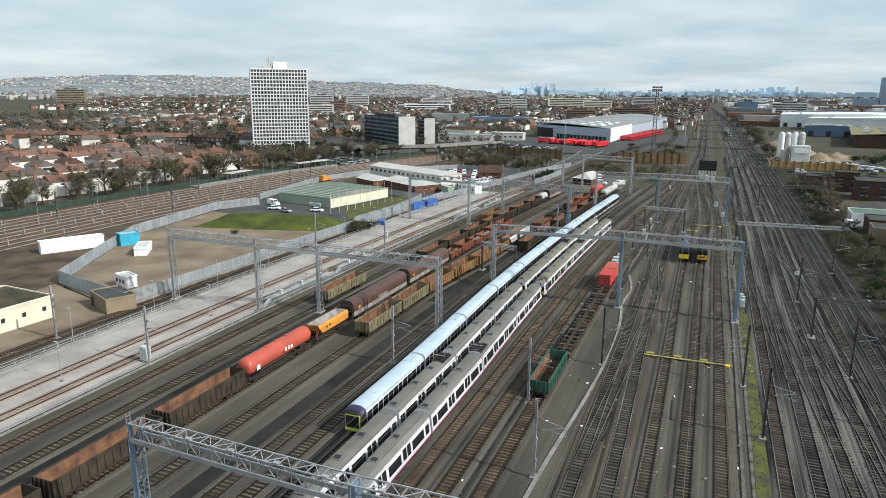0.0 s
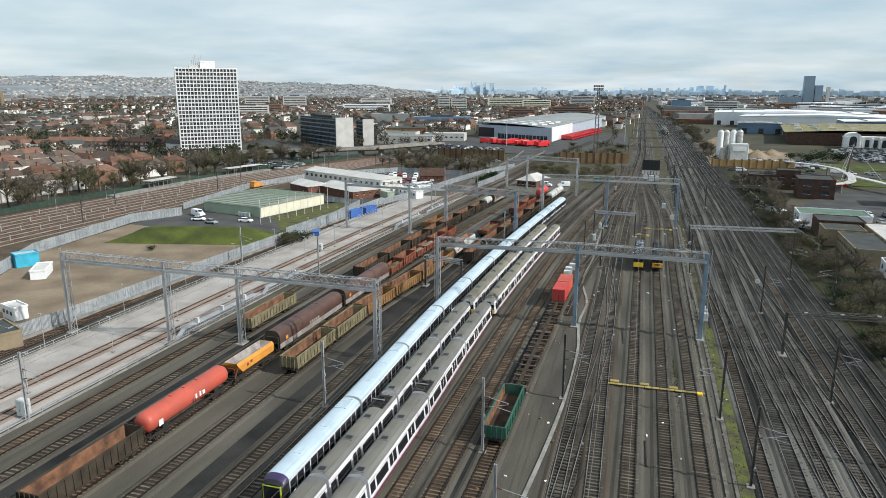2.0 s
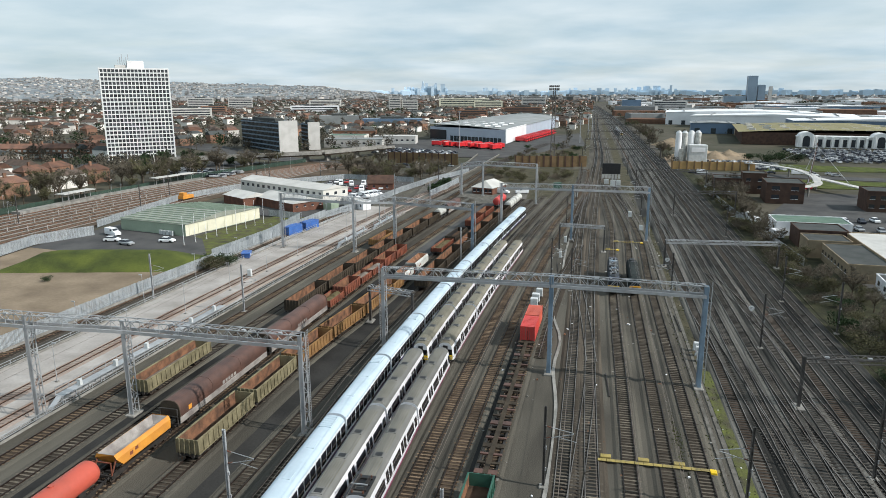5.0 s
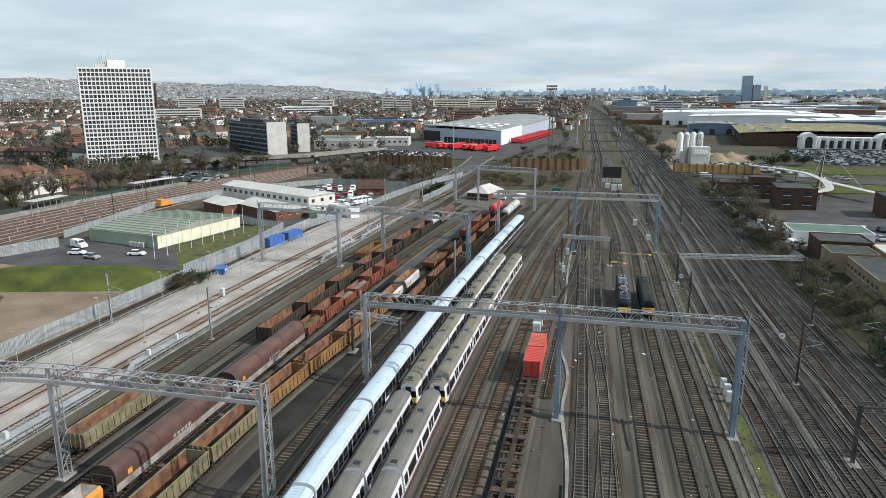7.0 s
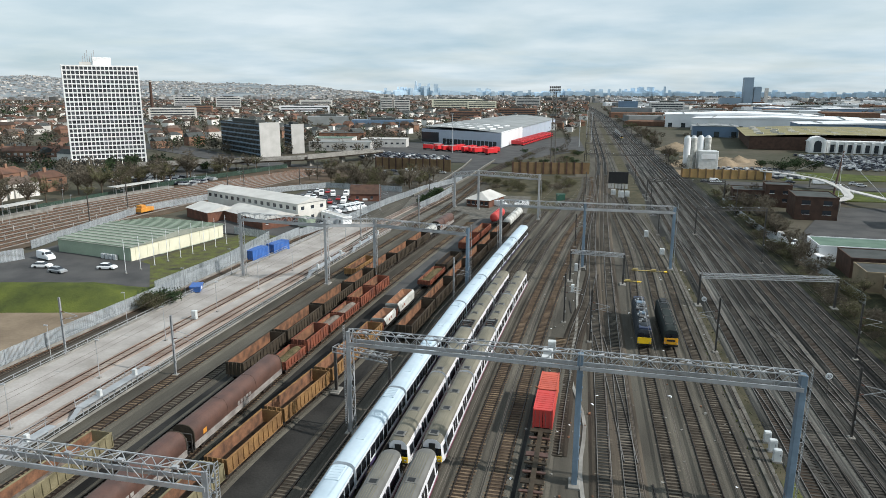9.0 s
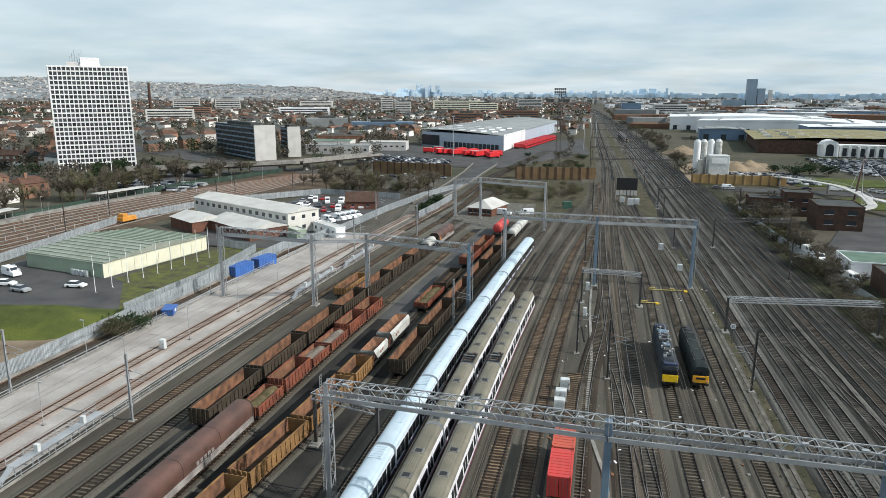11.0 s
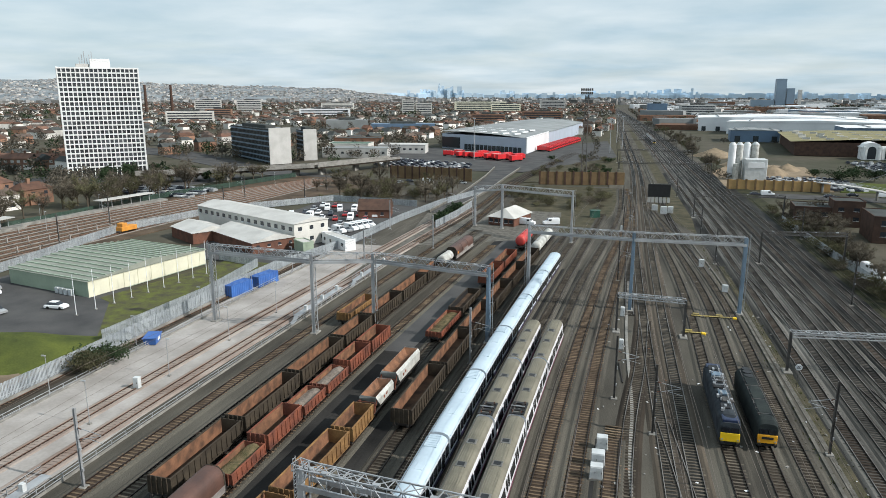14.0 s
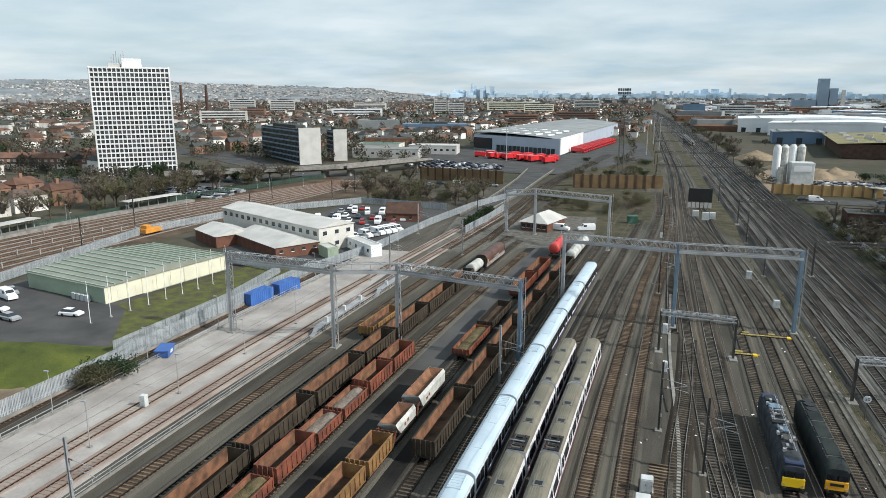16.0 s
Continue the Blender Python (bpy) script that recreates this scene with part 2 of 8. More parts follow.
def solid(name, shape, mats, label, category, x=0.0, y=0.0, z=0.0, rz=0.0, group="", kind="", smooth=False):
    ob = new(name, shape.mesh(name, mats, smooth) if isinstance(shape, Shape) else shape)
    ob.matrix_basis = pose(x, y, z, 0, 0, rz)
    return tagged(ob, label, category, group, kind)


def curve_x(pts):
    """A smooth line x(y) through the given (y, x) points."""
    ys, xs = np.array(pts, float).T
    if len(ys) == 1:
        return lambda y: float(xs[0])
    m = np.gradient(xs, ys)

    def f(y):
        if y <= ys[0]:
            return float(xs[0] + m[0] * (y - ys[0]))
        if y >= ys[-1]:
            return float(xs[-1] + m[-1] * (y - ys[-1]))
        k = int(np.searchsorted(ys, y)) - 1
        k = max(k, 0)
        hh = ys[k + 1] - ys[k]
        t = (y - ys[k]) / hh
        return float((2 * t**3 - 3 * t**2 + 1) * xs[k] + (t**3 - 2 * t**2 + t) * hh * m[k] + (-2 * t**3 + 3 * t**2) * xs[k + 1] + (t**3 - t**2) * hh * m[k + 1])
    return f


def bend(y):
    return 0.04 * ((y - 165) + math.sqrt((y - 165) ** 2 + 3600))


def sheet(name, pts, z, m, label, category, kind="structure", thick=0.2):
    """A flat slab with the outline pts, its top at z."""
    n = len(pts)
    s = Shape()
    s.add([(x, y, z) for x, y in pts] + [(x, y, z - thick) for x, y in pts],
          [tuple(range(n))] + [(k, n + k, n + (k + 1) % n, (k + 1) % n) for k in range(n)])
    return solid(name, s, m, label, category, kind=kind)


def rect(x0, y0, x1, y1):
    return [(x0, y0), (x1, y0), (x1, y1), (x0, y1)]


# ---- ground ----
g = Shape()
g.add([(-6000, -600, -0.3), (6000, -600, -0.3), (6000, 6000, -0.3), (-6000, 6000, -0.3)], [(0, 1, 2, 3)])
solid("ground", g, M_GROUND, "flat built-up land reaching to the horizon", "ground", kind="structure")
sheet("yard_ground", rect(-100, -60, 46, 400), 0.0, M_BALLAST, "grey-brown stone ballast of a railway yard", "ground")
sheet("main_line_ground", [(13.4, -60), (38.8, -60), (38.8, 220), (41, 330), (45, 470), (13.4, 470)], 0.02, M_BEDM, "dark ballast under the main lines", "ground", thick=0.3)
sheet("approach_ground", rect(13.4, 470, 45.5, 2400), 0.015, M_BALLAST, "grey-brown ballast under the far main lines", "ground", thick=0.3)
sheet("approach_ground", rect(-14, 395, 13.4, 2400), 0.01, M_BALLAST, "grey-brown ballast under the approach tracks", "ground", thick=0.3)
sheet("scrub_ground", [(-40, 300), (-22, 286), (-12, 330), (-9, 400), (-60, 404)], 0.03, M_WEED, "rough scrub and weeds between converging tracks", "grass")
sheet("scrub_ground", [(3, 345), (13, 300), (14.5, 330), (14, 420), (8, 420), (4, 380)], 0.03, M_WEED, "weedy patch between the junction tracks", "grass")
sheet("scrub_ground", [(-62, 412), (-12, 416), (-10, 560), (-28, 720), (-40, 560)], 0.02, M_WEED, "scrubby grass bank beside the railway", "grass")
sheet("lineside_bank", [(38.8, -60), (56, -60), (56, 60), (55, 240), (47, 340), (46, 900), (34, 1500), (30, 1500), (42, 700), (41, 340), (38.8, 220)], 0.03, M_SCRUB, "rough grassy bank along the main line", "grass")
sheet("concrete_apron", rect(-89.6, -40, -72.2, 262), 0.05, M_CONC, "pale concrete apron round two sidings", "pavement", thick=0.3)

sheet("verge_scrub", [(8.6, 425), (13.4, 425), (12.6, 560), (9.6, 800), (6.0, 960), (3.6, 960), (5.0, 760), (7.6, 560)], 0.05, M_WEED, "brown weedy strip between the diverging lines", "grass", thick=0.3)
sheet("verge_scrub", [(-22, 425), (-6.4, 425), (-7.5, 700), (-10, 1400), (-30, 1400), (-30, 700)], 0.06, M_WEED, "brown weedy cutting side along the railway", "grass", thick=0.3)

TRACKS = {}


def track(key, pts, y0, y1, wood=M_SLEEP, head=M_RAIL, bed=M_BED, shoulder=None, ends=False, single=0, label="railway track on weathered sleepers and ballast", far=410, bedded=True):
    """One track: ballast bed, two rails, sleepers. single: how many of the nearest sleepers are pieces of their own."""
    f = curve_x(pts) if not callable(pts) else pts
    lift = 0.003 * (len(TRACKS) % 8)
    TRACKS[key] = f
    top = thing("track", label, "railway track", kind="structure", group="yard tracks")
    ys = np.arange(y0, min(y1, far + 120) + 0.1, 6.0).tolist()
    if y1 > ys[-1]:
        ys += np.arange(ys[-1] + 60, y1 + 1, 60.0).tolist()
    if bedded:
        b = Shape()
        e = 0.84 if shoulder and not ends else 0.95
        for i, prof in ((1, ((-1.75, 0.0), (-1.35, 0.148), (-e, 0.148))), (0, ((-e, 0.148), (0.1 - e, 0.095), (e - 0.1, 0.095), (e, 0.148))), (1, ((e, 0.148), (1.35, 0.148), (1.75, 0.0)))):
            b.loft([[(f(y) + dx, y, z + lift if z else z) for dx, z in prof] for y in ys], i, caps=False, close=False)
        part("ballast_bed", b, [bed, shoulder or bed], top)
    for side in (-0.7525, 0.7525):
        r = Shape()
        for lo, hi, w, i in ((0.10, 0.235, 0.055, 0), (0.235, 0.28, 0.045, 1)):
            r.loft([[(f(y) + side - w, y, lo), (f(y) + side + w, y, lo), (f(y) + side + w, y, hi + lift), (f(y) + side - w, y, hi + lift)] for y in ys], i)
        part("rail", r, [M_RAIL, head], top)
    rnd = random.Random(key)
    sleepers = Shape()
    piece = Shape().box(0, 0, 0.06, 2.3, 0.25, 0.09, open_bottom=True).mesh("sleeper", wood) if single else None
    k, y = 0, y0
    while y < min(y1, far):
        ang = -math.degrees(math.atan((f(y + 1) - f(y - 1)) / 2)) + rnd.uniform(-0.8, 0.8)
        if y > 40 and k < single:
            ob = part("sleeper", piece, wood, top)
            ob.matrix_basis = pose(f(y), y, rnd.uniform(-0.012, 0.012), 0, 0, ang)
            k += 1
        else:
            sleepers.box(f(y), y, 0.06 + lift, 2.3, 0.25, 0.09 + rnd.uniform(-0.012, 0.012), rz=ang, open_bottom=True)
        y += 0.68
    if sleepers.v:
        tagged(part("sleepers", sleepers, wood, top), kind="stuff")
    return f


def shifted(x0, merge=None, near=None):
    """A yard track x0 metres across that follows the yard's gentle bend; merge: runs into x from y to y beyond;
    near (ya, yb, dx): stands dx aside before ya and comes back into line by yb."""
    def ease(y, ya, yb):
        t = min(1.0, max(0.0, (y - ya) / (yb - ya)))
        return t * t * (3 - 2 * t)

    def f(y):
        x = x0 + bend(y)
        if near:
            x += near[2] * (1 - ease(y, near[0], near[1]))
        if merge:
            t = ease(y, merge[0], merge[1])
            x = x * (1 - t) + merge[2] * t
        return x
    return f


# the yard, from the concrete apron across to the main lines
track("C2", shifted(-81.6), -20, 330, head=M_RAILRUST, wood=M_RUSTPALE, bed=M_RUSTPALE, label="siding let into pale concrete")
track("C1", shifted(-76.0), -20, 330, head=M_RAILRUST, wood=M_RUSTPALE, bed=M_RUSTPALE, label="siding let into pale concrete")
track("B0", shifted(-95.5), 20, 300, wood=M_SLEEPW, head=M_RAILRUST)
track("L2", shifted(-68.6), -10, 285, wood=M_SLEEPW, bed=M_BROWNB, shoulder=M_BALLAST, ends=True)
track("L1", shifted(-63.4), -10, 290, shoulder=M_BALLAST)
track("R1", shifted(-58.7), 60, 285, shoulder=M_BALLAST)
track("R2", shifted(-53.7), -10, 270, wood=M_SLEEPW, bed=M_BROWNB, shoulder=M_BALLAST, ends=True)
track("R3", shifted(-45.0, near=(112, 154, -2.3)), -10, 290, shoulder=M_BALLAST)
track("R4", shifted(-39.6), -10, 290, shoulder=M_BALLAST)
track("T1", shifted(-36.2), -10, 290, shoulder=M_BALLAST)
track("P1", shifted(-33.0, near=(66, 120, 1.1)), -10, 300, shoulder=M_BALLAST)
track("P2", shifted(-28.85, near=(66, 120, 0.95)), -10, 330, shoulder=M_BALLAST)
track("P3", shifted(-25.2, (230, 400, -9), (66, 120, 1.1)), -10, 400, shoulder=M_BALLAST)
track("D1", shifted(-21.3, (240, 400, -6.0)), -10, 400, wood=M_SLEEPW, single=32, bed=M_BROWNB, shoulder=M_BALLAST, ends=True)
track("D2", shifted(-17.6, (240, 390, -5.6)), -10, 390, wood=M_SLEEPW, single=32, bed=M_BROWNB, shoulder=M_BALLAST, ends=True)
track("E", shifted(-13.7), -10, 168, wood=M_SLEEPW, single=30, bed=M_BROWNB, shoulder=M_BALLAST, ends=True)
track("F1", [(-20, -4.7), (60, -4.7), (150, -5.1), (200, -5.8), (265, -5.7), (362, -3.6), (450, -2.0), (700, -4), (2000, -6)], -20, 2000, head=M_RAILTOP, bed=M_BEDM, shoulder=M_BROWNG, single=32)
track("F2", [(-20, -0.6), (62, -0.9), (110, -1.9), (200, -2.4), (265, -1.8), (362, 0.0), (450, 1.6), (700, 0), (2000, -2)], -20, 2000, head=M_RAILTOP, bed=M_BEDM, shoulder=M_BROWNG, single=32)
track("F0", [(60, -10.2), (140, -10.6), (170, -9.2), (187, -7.5), (212, -5.9)], 128, 215, head=M_RAILTOP)
track("S1", [(-20, 2.5), (100, 2.5), (175, 2.2), (230, 3.2), (300, 1.2), (340, 0.3)], -20, 340, single=32, shoulder=M_BALLAST)
track("S2", [(-20, 6.7), (100, 6.6), (183, 6.5), (228, 7.2), (300, 3.4), (345, 0.6)], -20, 345, single=32, shoulder=M_BALLAST)
track("S3", [(-20, 10.7), (100, 10.4), (180, 10.2), (215, 10.7), (262, 9.0), (320, 3.8), (352, 0.9)], -20, 350, single=32, shoulder=M_BALLAST)
for key, x in (("M1", 17.0), ("M2", 20.4), ("M3", 23.5), ("M4", 26.8), ("M5", 30.1), ("M6", 33.2), ("M7", 36.5)):
    old = key in ("M1", "M5")
    track(key, [(-20, x), (120, x), (300, x + 0.6), (600, x - 1.5), (1200, x - 14), (2400, x - 58)], -20, 2000, wood=M_SLEEPD, head=M_RAILTOP, bed=M_BROWNB if old else M_BEDM, shoulder=M_MAINSH if key < "M5" else M_BEDM)
for key, pts in (("X1", [(60, 24.3), (90, 22.6), (125, 20.7), (145, 20.4)]), ("X2", [(60, 28.4), (85, 26.8), (120, 24.0), (140, 23.5)]),
                 ("X3", [(95, 20.4), (130, 18.6), (158, 17.1)]), ("X4", [(140, 28.6), (165, 26.6), (190, 23.8)]),
                 ("X5", [(60, -4.6), (85, -3.6), (115, -2.2), (125, -1.9)]), ("X6", [(128, -1.9), (150, -3.3), (172, -5.2)]),
                 ("X8", [(60, 31.6), (95, 29.6), (130, 27.3), (150, 26.9)]),
                 ("XA", [(210, 20.8), (240, 18.8), (262, 17.4)]), ("XB", [(230, 27.2), (262, 25.0), (285, 24)]), ("XC", [(215, -17 + 8.6), (260, -7.6), (300, -5.8)]), ("XD", [(250, 9.6), (300, 7.4), (400, 6.4), (600, 5)])):
    track(key, pts, pts[0][0], pts[-1][0], wood=M_SLEEPD, head=M_RAILTOP, bedded=False)
track("G1", [(281, -58.0), (334, -56.5), (405, -56.5), (487, -49), (600, -36)], 281, 600, wood=M_SLEEPW, label="single line climbing past the brick hut")
track("G2", [(268, -66.5), (310, -62.5), (342, -60.9), (405, -60.0), (487, -52.6), (600, -40)], 268, 600, wood=M_SLEEPW, label="line curving past the brick hut beside the ramp")


# ---- rolling stock ----
RAIL_Z = 0.28
M_DARKGEAR = mat("dark_running_gear", (0.030, 0.026, 0.023), (0.016, 0.014, 0.013), 0.6, rough=0.7, grain=0.3)
M_WHEEL = mat("wheel_steel", (0.10, 0.075, 0.06), (0.06, 0.05, 0.045), 0.5, rough=0.5, metal=0.5)
M_EL_ROOF = mat("pale_blue_white_roof", (0.47, 0.565, 0.63), (0.385, 0.475, 0.54), 4, rough=0.45, grain=0.06)
M_EL_SIDE = mat("white_train_side", (0.70, 0.74, 0.78), (0.62, 0.66, 0.70), 4, rough=0.35, grain=0.04)
M_EL_PURPLE = mat("deep_purple_skirt", (0.05, 0.035, 0.10), (0.035, 0.025, 0.07), 3, rough=0.35)
M_TRAINGLASS = glass_mat("train_glass", (0.012, 0.014, 0.018))
M_LIME = mat("lime_yellow_front", (0.52, 0.62, 0.06), (0.45, 0.55, 0.05), 2, rough=0.4)
M_GR_ROOF = mat("sooty_grey_roof", (0.165, 0.163, 0.152), (0.108, 0.106, 0.097), 5, rough=0.6, grain=0.14)
M_GR_OLIVE = mat("olive_grey_roof", (0.185, 0.170, 0.128), (0.125, 0.115, 0.088), 3, rough=0.7, grain=0.2)
M_GR_RIB = mat("olive_brown_roof_grime", (0.200, 0.186, 0.138), (0.120, 0.110, 0.078), 1.6, rough=0.7, grain=0.25)
M_GR_SIDE = mat("white_grey_train_side", (0.66, 0.66, 0.68), (0.54, 0.54, 0.56), 4, rough=0.4, grain=0.06)
M_MAGENTA = mat("wine_red_band", (0.20, 0.03, 0.08), None, 2, rough=0.4)
M_WARNY = mat("warning_yellow", (0.80, 0.52, 0.015), (0.70, 0.45, 0.015), 1.5, rough=0.4, grain=0.06)
M_BLACK = mat("black_paint", (0.02, 0.02, 0.021), (0.013, 0.013, 0.014), 1, rough=0.5)
M_LOCO_GREY = mat("loco_slate_roof", (0.052, 0.060, 0.068), (0.022, 0.026, 0.031), 1.2, rough=0.85, grain=0.3)
M_LOCO_DARK = mat("loco_dark_green_roof", (0.035, 0.042, 0.04), (0.022, 0.027, 0.028), 1.8, rough=0.85, grain=0.3)
M_LOCO_BLUE = mat("loco_navy", (0.02, 0.035, 0.09), (0.016, 0.026, 0.06), 2, rough=0.4)
M_LOCO_ORANGE = mat("loco_amber_front", (0.75, 0.36, 0.02), (0.68, 0.31, 0.02), 1.5, rough=0.4)


def body_profile(w, h0, h1, crown, n=9, lean=0.0, square=0.62):
    """Half-hoop outline of a coach body: sides from h0 to h1, leaning in by lean above the waist, rounded roof to crown."""
    w1 = w / 2 - lean
    pts = [(w / 2 - 0.05, h0), (w / 2, h0 + 0.5), (w1, h1)]
    for k in range(1, n):
        a = math.pi / 2 * k / n
        pts.append((w1 * math.cos(a) ** square, h1 + (crown - h1) * math.sin(a)))
    pts.append((0, crown))
    return pts + [(-x, z) for x, z in pts[-2::-1]]


def bogie(parent, y, n="bogie"):
    b = Shape()
    for sx in (-0.98, 0.98):
        b.box(sx, y, 0.42, 0.16, 2.5, 0.28)
    b.box(0, y, 0.45, 1.9, 0.4, 0.25)
    ob = part(n, b, M_DARKGEAR, parent)
    for dy in (-0.95, 0.95):
        w = Shape()
        for sx in (-0.75, 0.75):
            w.beam((sx - 0.07, y + dy, 0.46), (sx + 0.07, y + dy, 0.46), 0.92, n=14)
        w.beam((-0.75, y + dy, 0.46), (0.75, y + dy, 0.46), 0.16, n=8)
        part("wheelset", w, M_WHEEL, ob)
    return ob


def coach(kind, L, front=0, panto=0.0, hvac=True, grimy=False):
    """A multiple-unit coach from y=0 to y=L. kind: 'white' or 'grey'. front: -1 cab at y=0, 1 cab at y=L."""
    white = kind == "white"
    W, crown = 2.8, 3.78
    roof_m, side_m = (M_EL_ROOF, M_EL_SIDE) if white else (M_GR_OLIVE if grimy else M_GR_ROOF, M_GR_SIDE)
    label = "white commuter train coach with a pale blue-white roof" if white else "grey-roofed white electric train coach with olive grime"
    top = thing("train_coach", label, "train coach", group="white commuter train" if white else "grey electric trains")
    prof = body_profile(W, 0.75, 3.02, crown, lean=0.08, square=0.8) if white else body_profile(W, 0.75, 2.9, crown, lean=0.20, square=0.8)
    cut = next(k for k, (x, z) in enumerate(prof) if z > (3.1 if white else 3.2))
    wall_x = lambda z: W / 2 - 0.20 * (z - 1.25) / 1.65
    y0, y1 = 0.28, L - 0.28
    if front == -1:
        y0 = 1.2
    if front == 1:
        y1 = L - 1.2
    n = len(prof)
    # sides with the lower body, then the roof skin as its own part
    s = Shape()
    right, left = prof[:cut + 1], prof[n - cut - 1:]
    for seg in (right, left):
        s.loft([[(x, y, z) for x, z in seg] for y in (y0, y1)], caps=False, close=False)
    ends = [(x, z) for x, z in prof]
    for y in (y0, y1):
        s.add([(x, y, z) for x, z in ends], [tuple(range(n))])
    s.add([(prof[0][0], y0, 0.75), (prof[0][0], y1, 0.75), (-prof[0][0], y1, 0.75), (-prof[0][0], y0, 0.75)], [(0, 1, 2, 3)])
    part("body", s, side_m, top)
    r = Shape()
    r.loft([[(x * 1.004, y, z + 0.004) for x, z in prof[cut:n - cut]] for y in (y0, y1)], caps=False, close=False)
    part("roof", r, roof_m, top, smooth=True)
    if white:
        sk = Shape()
        for sx in (-1, 1):
            sk.box(sx * (W / 2 + 0.004), (y0 + y1) / 2, 0.8, 0.03, y1 - y0, 0.42)
        part("skirt_band", sk, M_EL_PURPLE, top)
        # dark window band: doors and windows as separate panes
        step = (y1 - y0) / 12
        row = Shape()
        for k in range(12):
            row.box(-W / 2 - 0.008, y0 + step * (k + 0.5), 0.95 if k in (2, 6, 10) else 1.6, 0.03, step * 0.8, 2.0 if k in (2, 6, 10) else 1.36)
        part("window_row", row, M_TRAINGLASS, top)
        for sx in (1,):
            for k in range(12):
                door = k in (2, 6, 10)
                p = Shape().box(sx * (W / 2 + 0.008), y0 + step * (k + 0.5), 0.95 if door else 1.6, 0.03, step * (0.72 if door else 0.84), 2.0 if door else 1.36)
                part("door" if door else "window", p, M_TRAINGLASS, top)
        if hvac:
            a = Shape().chbox(0, L * 0.90, crown - 0.06, 1.5, 2.6, 0.16, 0.05)
            for k in range(5):
                a.box(0, L * 0.90 - 1.0 + k * 0.5, crown + 0.08, 1.3, 0.06, 0.05)
            part("air_conditioner", a, roof_m, top)
        for yy in (0.3, 0.62):
            part("roof_hatch", Shape().chbox(0.15, L * yy, crown - 0.03, 0.9, 1.4, 0.07, 0.03), roof_m, top)
    else:
        b = Shape()
        for sx in (-1, 1):
            b.box(sx * (W / 2 + 0.004), (y0 + y1) / 2, 0.78, 0.03, y1 - y0, 0.2)
        part("sill_band", b, M_MAGENTA, top)
        bays = [(0.03, 0.09, 1), (0.11, 0.27, 0), (0.30, 0.345, 2), (0.355, 0.40, 2), (0.43, 0.58, 0), (0.605, 0.65, 2), (0.66, 0.705, 2), (0.73, 0.89, 0), (0.915, 0.965, 1)]
        row = Shape()
        for a0, a1, d in bays:
            row.box(-wall_x(2.0), L * (a0 + a1) / 2, 1.5, 0.12, L * (a1 - a0), 1.1)
        part("window_row", row, M_TRAINGLASS, top)
        for sx in (1,):
            for a0, a1, d in bays:
                z0, z1 = 1.5, 2.62 if d != 2 else 2.8
                ya, yb = L * a0, L * a1
                p = Shape().loft([[(sx * (wall_x(z) + o), y, z) for o, y in ((-0.02, ya), (0.02, ya), (0.02, yb), (-0.02, yb))] for z in (z0, z1)])
                part("door_window" if d == 2 else "window", p, M_TRAINGLASS, top)
        # ribbed grime panels and dark hatches along the roof
        for a0, a1 in ((0.10, 0.36), (0.42, 0.62), (0.68, 0.92)):
            ribs = Shape()
            for k in range(6):
                x = -0.62 + k * 0.248
                z = 2.9 + (crown - 2.9) * math.sqrt(max(0.0, 1 - (abs(x) / 1.2) ** 2.5))
                ribs.box(x, L * (a0 + a1) / 2, z - 0.05, 0.075, L * (a1 - a0), 0.07)
            part("roof_ribs", ribs, M_GR_RIB, top)
        for yy in (0.06, 0.39, 0.65):
            hs = Shape().chbox(0, L * yy, crown - 0.10, 1.15, 1.1, 0.15, 0.04)
            part("roof_vent", hs, M_GR_ROOF, top)
            part("vent_grille", Shape().box(0, L * yy, crown + 0.03, 0.75, 0.7, 0.045), M_BLACK, top)
    if panto:
        at = lambda t: L * (panto + t - 0.10)
        w = Shape().box(0, at(0.10), crown - 0.08, 1.9, 3.4, 0.11)
        part("pantograph_well", w, M_BLACK, top)
        p = Shape()
        for yy in (0.05, 0.1, 0.15):
            p.beam((-0.8, at(yy), crown + 0.1), (0.8, at(yy), crown + 0.1), 0.13)
        for sx in (-0.55, 0.55):
            p.beam((sx, at(0.04), crown + 0.1), (sx, at(0.16), crown + 0.1), 0.1)
        pan = part("pantograph", p, M_DARKGEAR, top)
        for sx in (-0.55, 0.55):
            arm = Shape().beam((sx, at(0.05), crown + 0.1), (sx * 0.8, at(0.15), crown + 0.35), 0.11)
            arm.beam((sx * 0.8, at(0.15), crown + 0.35), (sx, at(0.06), crown + 0.6), 0.09)
            part("arm", arm, M_DARKGEAR, pan)
            for yy in (0.03, 0.17):
                part("insulator", Shape().beam((sx, at(yy), crown - 0.05), (sx, at(yy), crown + 0.28), 0.16, n=8), M_INSUL, pan)
        part("contact_head", Shape().beam((-0.85, at(0.06), crown + 0.6), (0.85, at(0.06), crown + 0.6), 0.1), M_STEEL, pan)
    if front:
        yb, yt = (y0, 0.12) if front == -1 else (y1, L - 0.12)
        rings = []
        for t in (0.0, 0.35, 0.7, 1.0):
            k = 1 - 0.16 * t * t
            y = yb + (yt - yb) * t
            rings.append([(x * k, y, 0.7 + (z - 0.75) * (1 - (0.22 if white else 0.10) * t * t)) for x, z in prof])
        c = Shape().loft(rings)
        part("cab", c, [M_BLACK if white else side_m], top, "black cab end" if white else "white cab end")
        if white:
            part("nose_surround", Shape().chbox(0, yt + (-0.02 if front == -1 else 0.02), 0.85, 2.1, 0.14, 2.1, 0.06), M_LIME, top, "lime-yellow nose surround")
